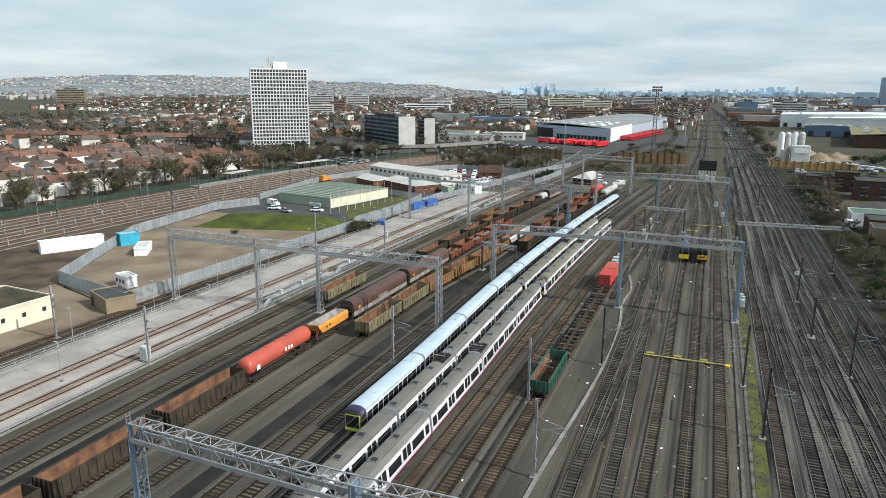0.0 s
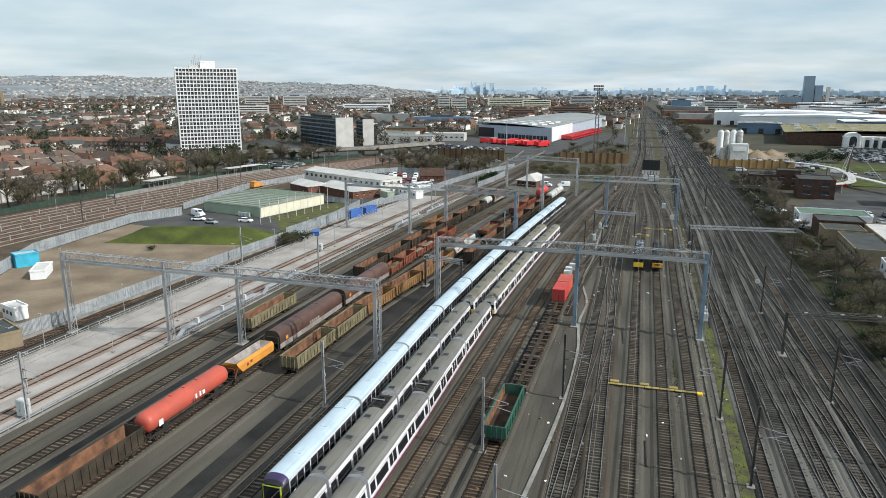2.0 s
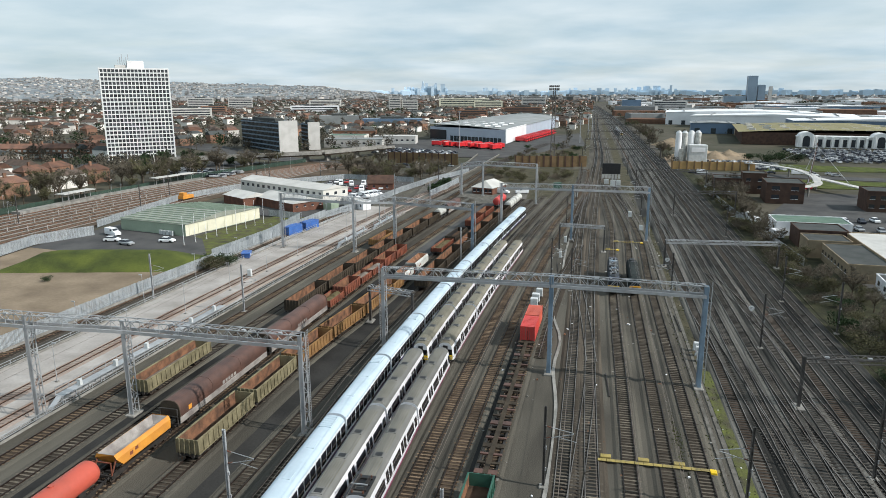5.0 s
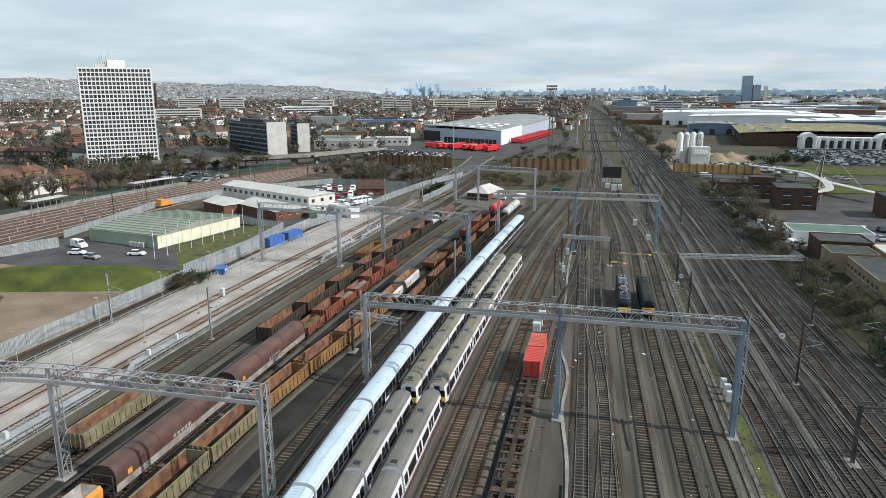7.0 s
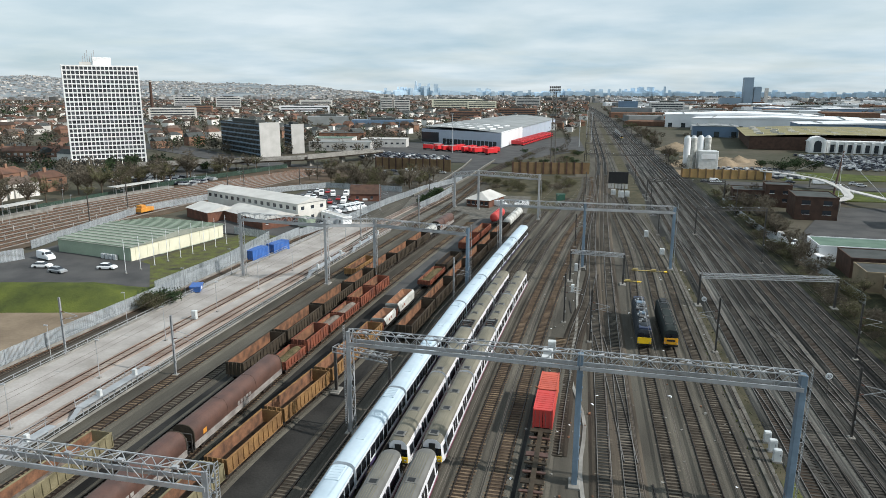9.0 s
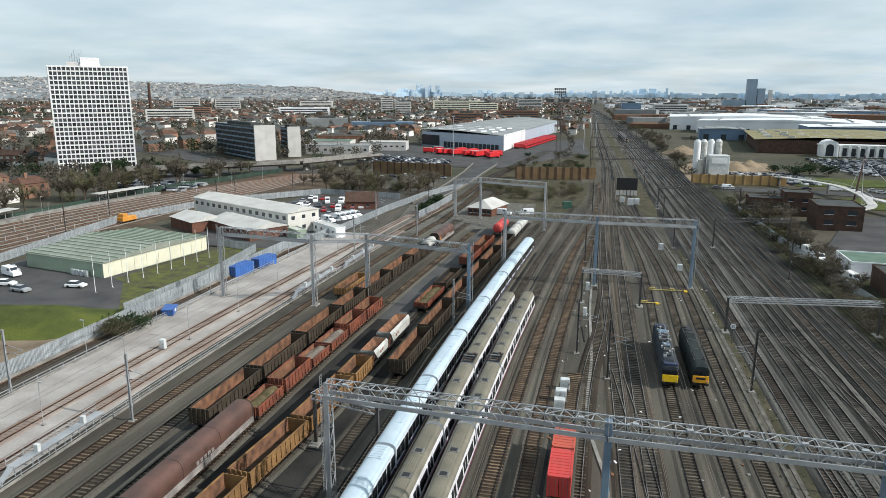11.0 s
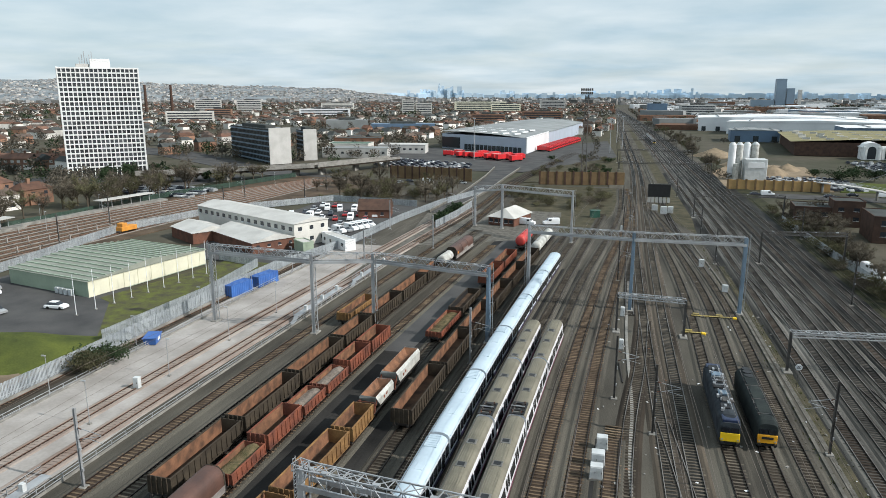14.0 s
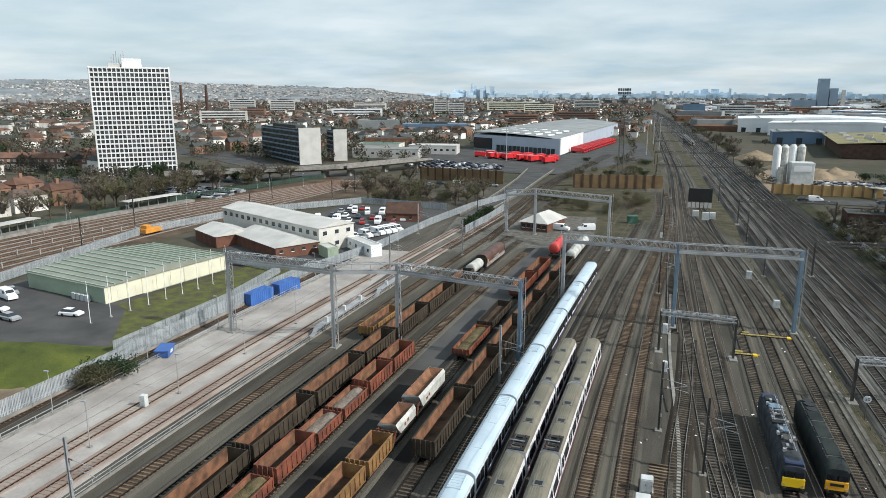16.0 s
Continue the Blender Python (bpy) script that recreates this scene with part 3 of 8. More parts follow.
        if not white:
            part("warning_panel", Shape().chbox(0, yt + (-0.03 if front == -1 else 0.03), 0.8, 2.2, 0.12, 0.7, 0.04), M_WARNY, top, "yellow warning panel")
        d = -1 if front == -1 else 1
        wscr = Shape().box(0, yt + d * (0.08 if white else 0.02), 1.3, 1.8 if white else 2.1, 0.06, 1.52 if white else 1.1)
        part("windscreen", wscr, M_TRAINGLASS, top)
        if not white:
            part("gangway_door", Shape().chbox(0, yt + d * 0.05, 0.9, 0.75, 0.14, 2.1, 0.04), M_BLACK, top)
        roofc = Shape().loft([[(x * 1.01, y, z + 0.02) for x, _, z in rr[cut:n - cut]] for rr, y in zip(rings if not white else rings[:3], [yb + (yt - yb) * t for t in (0, .35, .7, 1.0)])], caps=False, close=False)
        part("cab_roof", roofc, roof_m if not white else M_EL_PURPLE, top, smooth=True)
        for sx in (-0.85, 0.85):
            part("headlight", Shape().box(sx, yt + d * 0.06, 1.02, 0.26, 0.08, 0.16), M_WHITE, top)
    g = Shape().box(0, L / 2, 0.45, 2.2, L * 0.42, 0.32)
    part("underframe_box", g, M_DARKGEAR, top)
    bogie(top, L * 0.16)
    bogie(top, L * 0.84)
    return top


def put(ob, key, y, z=RAIL_Z, flip=False):
    """Stands a vehicle, built from its rear end at y=0, on a track at y."""
    f = TRACKS[key]
    ang = -math.degrees(math.atan((f(y + 16) - f(y)) / 16)) if not flip else 0
    ob.matrix_basis = pose(f(y), y, z, 0, 0, ang)
    return ob


def put_copy(ob, key, y):
    f = TRACKS[key]
    return copy_thing(ob, pose(f(y), y, RAIL_Z, 0, 0, -math.degrees(math.atan((f(y + 16) - f(y)) / 16))))


LC = 19.25
put(coach("white", LC, front=-1), "P1", 57)
mid = put(coach("white", LC), "P1", 57 + LC)
for k in range(2, 9):
    put_copy(mid, "P1", 57 + LC * k)
put(coach("white", LC, front=1, hvac=False), "P1", 57 + LC * 9)
for key, off in (("P2", 0.0), ("P3", 1.0)):
    for y0, L in ((119.2 + off - 4 * 20.1, 20.1), (121.0 + off, 19.0)):
        old = y0 > 100
        put(coach("grey", L, front=-1, grimy=old), key, y0)
        put(coach("grey", L, panto=0.86 if not old and key == "P2" else 0.0, grimy=old), key, y0 + L)
        put(coach("grey", L, panto=0.10 if old or key == "P3" else 0.0, grimy=old), key, y0 + 2 * L)
        put(coach("grey", L, front=1, grimy=old), key, y0 + 3 * L)


for k in range(5):
    put(coach("grey", 20.0, front=-1 if k == 0 else 0), "M3", 690 + 20.0 * k)


def loco(kind, L):
    """An electric (kind 'electric') or diesel locomotive from y=0 (yellow end) to y=L."""
    el = kind == "electric"
    label = "slate-grey electric locomotive with yellow front and roof gear" if el else "dark diesel locomotive with an amber-yellow front"
    top = thing("locomotive", label, "locomotive", group="stabled locomotives")
    prof = body_profile(2.4, 0.8, 2.9, 3.75 if el else 3.85)
    n = len(prof)
    cut = 2
    rings = []
    for t, ins in ((0.0, 0.20), (0.03, 0.05), (0.07, 0.0), (0.93, 0.0), (0.97, 0.05), (1.0, 0.2)):
        rings.append([(x * (1 - ins * 0.25), 0.3 + t * (L - 0.6), z if z < 2.2 else 2.2 + (z - 2.2) * (1 - ins * 1.6)) for x, z in prof])
    s = Shape().loft(rings)
    part("body", s, M_LOCO_GREY if el else M_LOCO_DARK, top, smooth=False)
    part("frame", Shape().box(0, L / 2, 0.55, 2.35, L - 0.5, 0.3), M_BLACK, top)
    for d, y in ((-1, 0.3), (1, L - 0.3)):
        fr = Shape().chbox(0, y + d * 0.06, 0.95, 2.2, 0.22, 1.05, 0.05)
        cab = part("cab_front", fr, M_WARNY if el else M_LOCO_ORANGE, top, "yellow cab front")
        ws = Shape()
        for sx in (-0.5, 0.5):
            ws.box(sx, y + d * 0.05, 2.05, 0.86, 0.2, 0.62)
        part("windscreen", ws, M_TRAINGLASS, cab)
        if not el:
            part("headcode_box", Shape().box(0, y + d * 0.19, 1.45, 1.3, 0.06, 0.3), M_BLACK, cab)
        for sx in (-0.9, 0.9):
            part("lamp", Shape().box(sx, y + d * 0.19, 1.12, 0.2, 0.06, 0.16), M_STEEL, cab)
            part("buffer", Shape().beam((sx * 0.95, y, 0.8), (sx * 0.95, y + d * 0.5, 0.8), 0.34, n=10), M_BLACK, cab)
    if el:
        for k, yy in enumerate(np.linspace(0.2, 0.86, 7)):
            part("roof_equipment", Shape().chbox((-0.25, 0.3, 0.0)[k % 3], L * yy, 3.66, 1.1 + 0.3 * (k % 2), 1.3, 0.28, 0.06), (M_BLACK, M_STEELD, M_STEELB)[k % 3], top)
        for yy in (0.06, 0.94):
            part("cab_roof", Shape().chbox(0, L * yy, 3.3, 1.9, 1.5, 0.34, 0.1), M_LOCO_BLUE, top, "navy cab roof")
        pg = Shape()
        for sx in (-0.6, 0.6):
            for a, b in ((0.52, 0.66), (0.66, 0.55)):
                pg.beam((sx, L * a, 3.95), (sx * 0.9, L * b, 4.35), 0.07)
        for yy in (0.52, 0.6, 0.66):
            pg.beam((-0.9, L * yy, 4.1), (0.9, L * yy, 4.1), 0.08)
        for k in range(14):
            pg.box(-0.75 + 0.5 * (k % 4), L * (0.14 + 0.053 * k), 3.72, 0.26, 0.34 + 0.2 * (k % 3), 0.34)
        for k in range(10):
            pg.beam((-0.5 + (k % 2), L * (0.15 + 0.075 * k), 3.7), (-0.5 + (k % 2), L * (0.15 + 0.075 * k), 4.1), 0.16, n=8)
        pg.beam((0.4, L * 0.12, 4.12), (0.4, L * 0.9, 4.12), 0.05)
        part("pantograph", pg, M_STEEL, top)
    else:
        for k in range(9):
            part("roof_rib", Shape().box(0, L * (0.12 + 0.08 * k), 3.76, 1.9, 0.14, 0.1), M_STEELD, top)
        for sx in (-0.8, 0.8):
            part("roof_rail", Shape().box(sx, L * 0.5, 3.66, 0.1, L * 0.8, 0.1), M_STEELD, top)
        for yy in (0.22, 0.45, 0.7):
            part("roof_panel", Shape().chbox(0, L * yy, 3.78, 1.5, L * 0.17, 0.1, 0.04), M_LOCO_DARK, top)
        for yy in (0.78, 0.86, 0.92):
            part("fan_grille", Shape().beam((0, L * yy, 3.8), (0, L * yy, 3.95), 1.2, n=16), M_BLACK, top)
    bogie(top, L * 0.2)
    bogie(top, L * 0.8)
    return top


put(loco("electric", 18.8), "S1", 164.7)
put(loco("diesel", 17.6), "S2", 165.3)

# wagons
M_RUSTIN = mat("rusty_wagon_inside", (0.225, 0.115, 0.068), (0.088, 0.052, 0.037), 1.3, rough=0.9, grain=0.25)
# floor a darker brown than the rusty linings
M_WFLOOR = mat("dirty_wagon_floor", (0.088, 0.058, 0.040), (0.036, 0.028, 0.022), 1.8, rough=0.95, grain=0.35)
M_DKWAG = mat("sooty_brown_wagon", (0.062, 0.05, 0.037), (0.036, 0.03, 0.024), 1.6, rough=0.8, grain=0.3)
M_KHAKI = mat("faded_khaki_wagon", (0.21, 0.185, 0.115), (0.12, 0.105, 0.065), 1.6, rough=0.85, grain=0.3)
M_OCHRE = mat("ochre_rust_wagon", (0.25, 0.145, 0.062), (0.14, 0.08, 0.04), 1.8, rough=0.85, grain=0.3)
M_BAUX = mat("orange_red_wagon", (0.215, 0.075, 0.046), (0.105, 0.045, 0.034), 1.8, rough=0.8, grain=0.25)
M_BROWN = mat("brown_van_paint", (0.105, 0.055, 0.042), (0.065, 0.037, 0.03), 2.2, rough=0.55, grain=0.2)
M_GRIME = mat("pale_grimy_side", (0.30, 0.28, 0.26), (0.17, 0.15, 0.14), 1.5, rough=0.7, grain=0.25)
M_REDTANK = mat("faded_red_tank", (0.46, 0.085, 0.055), (0.36, 0.075, 0.05), 3.5, rough=0.5, grain=0.1)
M_ORANGE = mat("orange_hopper_paint", (0.62, 0.27, 0.04), (0.50, 0.21, 0.04), 1.5, rough=0.6, grain=0.15)
M_PALEB = mat("dusty_white_tank", (0.50, 0.50, 0.47), (0.30, 0.30, 0.275), 1.4, rough=0.6, grain=0.15)
M_GRAVEL = mat("stone_load", (0.23, 0.19, 0.16), (0.14, 0.12, 0.10), 0.6, bump=0.8, grain=0.35)
M_MOSS = mat("weedy_load", (0.15, 0.115, 0.065), (0.075, 0.068, 0.034), 0.8, bump=0.9, grain=0.4)
M_GREENW = mat("dark_green_wagon", (0.03, 0.10, 0.07), (0.02, 0.07, 0.05), 1.5, rough=0.6, grain=0.2)
M_REDBOX = mat("red_container", (0.52, 0.052, 0.045), (0.42, 0.05, 0.042), 3, rough=0.5, grain=0.1)
M_REDBOX2 = mat("orange_red_container", (0.50, 0.10, 0.06), (0.42, 0.08, 0.05), 3, rough=0.55, grain=0.12)


def wagon_base(top, L, bogied=True):
    f = Shape()
    for sx in (-1.05, 1.05):
        f.box(sx, L / 2, 0.72, 0.2, L - 0.9, 0.3)
    for y in (0.45, L - 0.45):
        f.box(0, y, 0.72, 2.5, 0.25, 0.32)
    part("underframe", f, M_DARKGEAR, top)
    for y, d in ((0.45, -1), (L - 0.45, 1)):
        for sx in (-0.87, 0.87):
            b = Shape().beam((sx, y, 0.85), (sx, y + d * 0.42, 0.85), 0.18, n=8).beam((sx, y + d * 0.40, 0.85), (sx, y + d * 0.46, 0.85), 0.42, n=10)
            part("buffer", b, M_DARKGEAR, top)
    if bogied and L > 10.5:
        bogie(top, L * 0.17)
        bogie(top, L * 0.83)
    else:
        for y in (L * 0.22, L * 0.78):
            w = Shape()
            for sx in (-0.75, 0.75):
                w.beam((sx - 0.07, y, 0.46), (sx + 0.07, y, 0.46), 0.92, n=14)
            w.beam((-0.75, y, 0.46), (0.75, y, 0.46), 0.16, n=8)
            part("wheelset", w, M_WHEEL, top)


def open_wagon(L, paint, rim=2.75, load=None, ribs=None, label="", inside=M_RUSTIN, fill=0.55):
    """An open box wagon with outside ribs, rim, floor, and sometimes a load."""
    top = thing("open_wagon", label, "freight wagon", group="stabled freight wagons")
    wagon_base(top, L)
    W, z0, th = 2.72, 1.0, 0.09
    ribs = ribs or max(5, int(L / 1.05))
    a, b = 0.35, L - 0.35
    part("floor", Shape().box(0, L / 2, z0, W - 0.1, b - a, 0.1), M_WFLOOR, top)
    for sx in (-1, 1):
        s = Shape()
        s.box(sx * (W / 2 - th / 2), L / 2, z0, th, b - a, rim - z0, 0)
        part("side_wall", s, paint, top)
        part("lining", Shape().box(sx * (W / 2 - th - 0.012), L / 2, z0 + 0.1, 0.02, b - a - 0.2, rim - z0 - 0.14), inside, top)
        rb = Shape()
        for k in range(ribs + 1):
            y = a + 0.06 + (b - a - 0.12) * k / ribs
            rb.add([(sx * W / 2, y - 0.06, z0), (sx * W / 2, y + 0.06, z0), (sx * (W / 2 + 0.16), y + 0.05, z0), (sx * (W / 2 + 0.16), y - 0.05, z0),
                    (sx * W / 2, y - 0.06, rim - 0.1), (sx * W / 2, y + 0.06, rim - 0.1), (sx * (W / 2 + 0.07), y + 0.05, rim - 0.1), (sx * (W / 2 + 0.07), y - 0.05, rim - 0.1)],
                   [(0, 3, 7, 4), (1, 5, 6, 2), (3, 2, 6, 7), (4, 7, 6, 5)])
        rb.box(sx * (W / 2 + 0.05), L / 2, z0 - 0.02, 0.14, b - a, 0.16)
        part("ribs", rb, paint, top)
        part("top_rail", Shape().chbox(sx * (W / 2 - 0.02), L / 2, rim - 0.05, 0.2, b - a + 0.1, 0.13, 0.03), paint, top)
    for y in (a, b):
        d = -1 if y == a else 1
        edge = [(-W / 2, 0.0)]
        for k in range(4):
            x = -0.95 + k * 0.63
            edge += [(x - 0.06, 0.0), (x - 0.05, 0.12 * d), (x + 0.05, 0.12 * d), (x + 0.06, 0.0)]
        edge.append((W / 2, 0.0))
        outer = [(x, y + o) for x, o in edge]
        ring = outer + [(W / 2, y - th * d), (-W / 2, y - th * d)]
        e = Shape().loft([[(x, yy, z) for x, yy in ring] for z in (z0, rim + 0.06)])
        part("end_wall", e, paint, top)
        part("end_lining", Shape().box(0, y + (0.06 if y == a else -0.06), z0 + 0.1, W - 0.3, 0.02, rim - z0 - 0.14), inside, top)
    if load:
        nx, ny = 6, max(6, int(L * 1.2))
        v, f = [], []
        rnd = random.Random(L)
        for j in range(ny + 1):
            for i in range(nx + 1):
                u = i / nx
                v.append((-1.25 + 2.5 * u, a + 0.1 + (b - a - 0.2) * j / ny, z0 + 0.1 + (rim - z0) * (fill * 0.6 + fill * math.sin(math.pi * u) * (0.6 + 0.4 * math.sin(j * 0.9))) + rnd.uniform(-0.06, 0.06)))
        for j in range(ny):
            for i in range(nx):
                k = j * (nx + 1) + i
                f.append((k, k + 1, k + nx + 2, k + nx + 1))
        part("load", Shape().add(v, f), load, top, smooth=True)
    return top


def barrel(L, r, z, paint, top, name="tank", caps=0.5, panels=True):
    rings = []
    for t, k in ((0, 0.55), (0.012, 0.82), (0.03, 0.96), (0.05, 1.0), (0.95, 1.0), (0.97, 0.96), (0.988, 0.82), (1.0, 0.55)):
        y = caps + t * (L - 2 * caps)
        rings.append([(r * k * math.cos(a), y, z + r * k * math.sin(a)) for a in np.linspace(0, 2 * math.pi, 25)[:-1]])
    return part(name, Shape().loft(rings), paint, top, smooth=True)


def tank_wagon(L, paint, label, r=1.32, name_bars=True):
    top = thing("tank_wagon", label, "tank wagon", group="stabled freight wagons")
    wagon_base(top, L)
    barrel(L, r, 1.12 + r, paint, top, caps=0.6)
    sd = Shape()
    for sx in (-1, 1):
        for y in (L * 0.2, L * 0.8):
            sd.box(sx * 0.9, y, 0.95, 0.25, 1.0, 0.75)
    part("saddle", sd, M_DARKGEAR, top)
    for y in (L * 0.35, L * 0.5, L * 0.65):
        part("manhole", Shape().beam((0, y, 1.1 + 2 * r), (0, y, 1.25 + 2 * r), 0.55, n=14), paint, top)
    lad = Shape()
    for y in (L * 0.5,):
        for dy in (-0.2, 0.2):
            lad.beam((r + 0.12, y + dy, 0.9), (r + 0.1, y + dy, 1.1 + r), 0.05)
    part("ladder", lad, M_STEELD, top)
    if name_bars:
        part("white_panel", Shape().box(r + 0.005, L * 0.14, 1.75, 0.05, 0.75, 0.75), M_WHITE, top, "square white data panel")
        part("emblem_bars", Shape().box(r + 0.0, L * 0.53, 2.15, 0.06, 0.35, 0.6).box(r + 0.0, L * 0.55 + 0.5, 2.15, 0.06, 0.35, 0.6).box(r, L * 0.55 + 1.2, 2.15, 0.06, 0.5, 0.5), M_WHITE, top, "white painted emblem")
    return top


def hopper_wagon(L, paint, label, lip=3.0, inside=M_GRIME):
    """A hopper with sloping ends and a lid-less curved top, one end open to its frame."""
    top = thing("hopper_wagon", label, "hopper wagon", group="stabled freight wagons")
    wagon_base(top, L)
    W = 2.7
    sec = lambda w, z: [(-w / 2, z), (w / 2, z)]
    a, b = 2.2, L - 0.5
    h = Shape()
    for sx in (-1, 1):
        h.add([(sx * W / 2, a, 1.5), (sx * W / 2, b, 1.5), (sx * W / 2, b + 0.1, lip - 0.45), (sx * W / 2, a - 1.0, lip - 0.45),
               (sx * (W / 2 - 0.28), a - 1.0, lip), (sx * (W / 2 - 0.28), b + 0.1, lip), (sx * 0.75, a + 0.6, 0.95), (sx * 0.75, b - 0.6, 0.95)],
              [(0, 1, 2, 3), (3, 2, 5, 4), (6, 7, 1, 0)])
    for y, yt in ((a, a - 1.0), (b, b + 0.1)):
        h.add([(-W / 2, y, 1.5), (W / 2, y, 1.5), (W / 2, yt, lip - 0.45), (W / 2 - 0.28, yt, lip), (-W / 2 + 0.28, yt, lip), (-W / 2, yt, lip - 0.45)], [(0, 1, 2, 3, 4, 5)])
    body = part("hopper_body", h, paint, top)
    part("dusty_inside", Shape().add([(-1.1, a - 0.9, lip - 0.04), (1.1, a - 0.9, lip - 0.04), (1.1, b, lip - 0.04), (-1.1, b, lip - 0.04), (-0.5, a + 0.7, lip - 0.9), (0.5, a + 0.7, lip - 0.9), (0.5, b - 0.7, lip - 0.9), (-0.5, b - 0.7, lip - 0.9)],
         [(0, 1, 5, 4), (1, 2, 6, 5), (2, 3, 7, 6), (3, 0, 4, 7), (4, 5, 6, 7)]), inside, top)
    for k in range(2):
        part("side_emblem", Shape().box(W / 2 + 0.006, a + 1.4 + 0.9 * k, 1.9 + 0.15 * k, 0.03, 0.5, 0.4), M_BAUX, body)
    fr = Shape()
    for sx in (-1.15, 1.15):
        fr.beam((sx, 0.45, 1.0), (sx, 1.4, lip - 0.5), 0.12)
        fr.beam((sx, 0.5, 1.0), (sx, 0.5, 2.5), 0.1)
    fr.beam((-1.15, 0.5, 2.5), (1.15, 0.5, 2.5), 0.1)
    part("end_frame", fr, M_BAUX, top)
    return top


def covered_van(L, label):
    """A long brown curtain-roofed van with arched top, end frames and pale lower side."""
    top = thing("covered_wagon", label, "covered wagon", group="stabled freight wagons")
    wagon_base(top, L)
    prof = body_profile(2.75, 1.75, 2.5, 3.9)
    low = [(1.375, 1.0), (1.375, 1.75)]
    ys = [0.7, L - 0.7]
    s = Shape().loft([[(x, y, z) for x, z in prof] for y in ys])
    part("hood", s, M_BROWN, top, smooth=False)
    for sx in (-1, 1):
        part("lower_side", Shape().box(sx * 1.33, L / 2, 1.0, 0.12, L - 1.4, 0.78), M_GRIME, top, "pale grimy lower side")
        part("gutter", Shape().beam((sx * 1.05, 0.7, 3.38), (sx * 1.05, L - 0.7, 3.38), 0.09), M_GRIME, top)
    for t in (0.0, 0.33, 0.66, 1.0):
        y = 0.7 + (L - 1.4) * t
        rb = Shape().loft([[(x * 1.025, y + dy, z + 0.03 if z > 2.4 else z) for x, z in prof] for dy in (-0.07, 0.07)])
        part("hood_hoop", rb, M_BROWN if 0 < t < 1 else M_DKWAG, top)
    for y in (0.4, L - 0.4):
        e = Shape()
        for sx in (-1.2, 1.2):
            e.beam((sx, y, 1.0), (sx, y, 3.0), 0.1)
        e.beam((-1.2, y, 3.0), (1.2, y, 3.0), 0.1)
        e.beam((-1.2, y, 2.0), (1.2, y, 2.0), 0.1)
        part("end_frame", e, M_STEELD, top)
    part("side_panel", Shape().box(1.385, L * 0.12, 2.0, 0.02, 0.7, 0.6), M_ORANGE, top, "orange data panel")
    for k in range(5):
        part("lettering_bar", Shape().box(1.388, L * 0.45 + k * 0.75, 1.9, 0.02, 0.5, 0.45), M_GRIME, top)
    return top


DK = "long sooty brown open wagon, rusty inside, standing empty"
KH = "faded khaki ribbed open wagon with a rusty inside"
OC = "ochre rusty open wagon standing empty"
BX = "orange-red short open wagon, rusty inside"
for y, L in ((16.5, 15.6), (32.6, 15.6), (48.6, 15.2)):
    put(open_wagon(L, M_DKWAG, 3.0, label=DK), "R2", y)
put(tank_wagon(17.4, M_REDTANK, "faded red bogie tank wagon with white panel"), "R2", 64.0)
put(hopper_wagon(11.2, M_ORANGE, "orange stone hopper wagon with a dusty top"), "R2", 81.6)
put(covered_van(24.0, "brown arch-roofed bogie van with pale lower sides"), "R2", 93.6)
put(covered_van(23.6, "brown arch-roofed bogie van with pale lower sides"), "R2", 117.8)
y = 141.6
for L, paint, rim, load, label in ((7.6, M_BAUX, 2.2, M_MOSS, "low red wagon filled with weedy spoil"), (9.0, M_BAUX, 2.8, None, BX), (6.8, M_BAUX, 2.2, M_GRAVEL, "low red wagon heaped with stone"),
                                   (7.6, M_BAUX, 2.2, M_GRAVEL, "low red wagon heaped with reddish stone"), (8.4, M_BAUX, 2.8, None, BX), (8.6, M_BAUX, 2.8, None, BX)):
    put(open_wagon(L, paint, rim, load, label=label), "R2", y)
    y += L + 0.1
for y, L, paint, label in ((87.6, 13.6, M_KHAKI, KH), (101.3, 12.6, M_KHAKI, KH), (114.0, 12.5, M_OCHRE, OC), (126.6, 13.0, M_OCHRE, OC), (139.7, 13.6, M_OCHRE, OC), (153.4, 7.4, M_OCHRE, OC)):
    put(open_wagon(L, paint, 2.75, label=label, inside=M_RUSTIN), "R3", y)
put(hopper_wagon(7.6, M_PALEB, "dusty white hopper wagon with rust streaks", 3.0, M_RUSTIN), "R3", 160.9)
put(hopper_wagon(11.4, M_PALEB, "long pale grey-white hopper wagon with rusty inside", 3.3, M_RUSTIN), "R3", 168.6)
put(open_wagon(13, M_BAUX, 1.9, M_MOSS, label="low red flat wagon overgrown with weeds", fill=0.4), "R3", 190.5)
put(open_wagon(14, M_DKWAG, 2.2, label="low dark blue-black open wagon", inside=M_BLACK), "R3", 204.0)
put(open_wagon(14, M_BAUX, 2.6, label=BX), "R3", 226.0)
put(open_wagon(14, M_BAUX, 2.6, label=BX), "R3", 240.5)
put(tank_wagon(13, M_REDBOX, "bright red tank wagon by the yard road", 1.4, False), "R3", 264.0)
y = 159.3
for k in range(6):
    put(open_wagon(15.9, M_DKWAG, 2.9, label=DK), "R4", y)
    y += 16.2
put(tank_wagon(11, M_PALEB, "grey-white tank wagon with dirty ends", 1.3, False), "R4", 257.5)
put(tank_wagon(11, M_PALEB, "rust-streaked white tank wagon", 1.3, False), "R4", 269.0)
y = 138.4
for k in range(7):
    L = (14.0, 14.6, 14.8, 11.6, 14.8, 14.8, 13.0)[k]
    put(open_wagon(L, M_DKWAG, 2.9, label=DK), "R1", y)
    y += L + 0.3
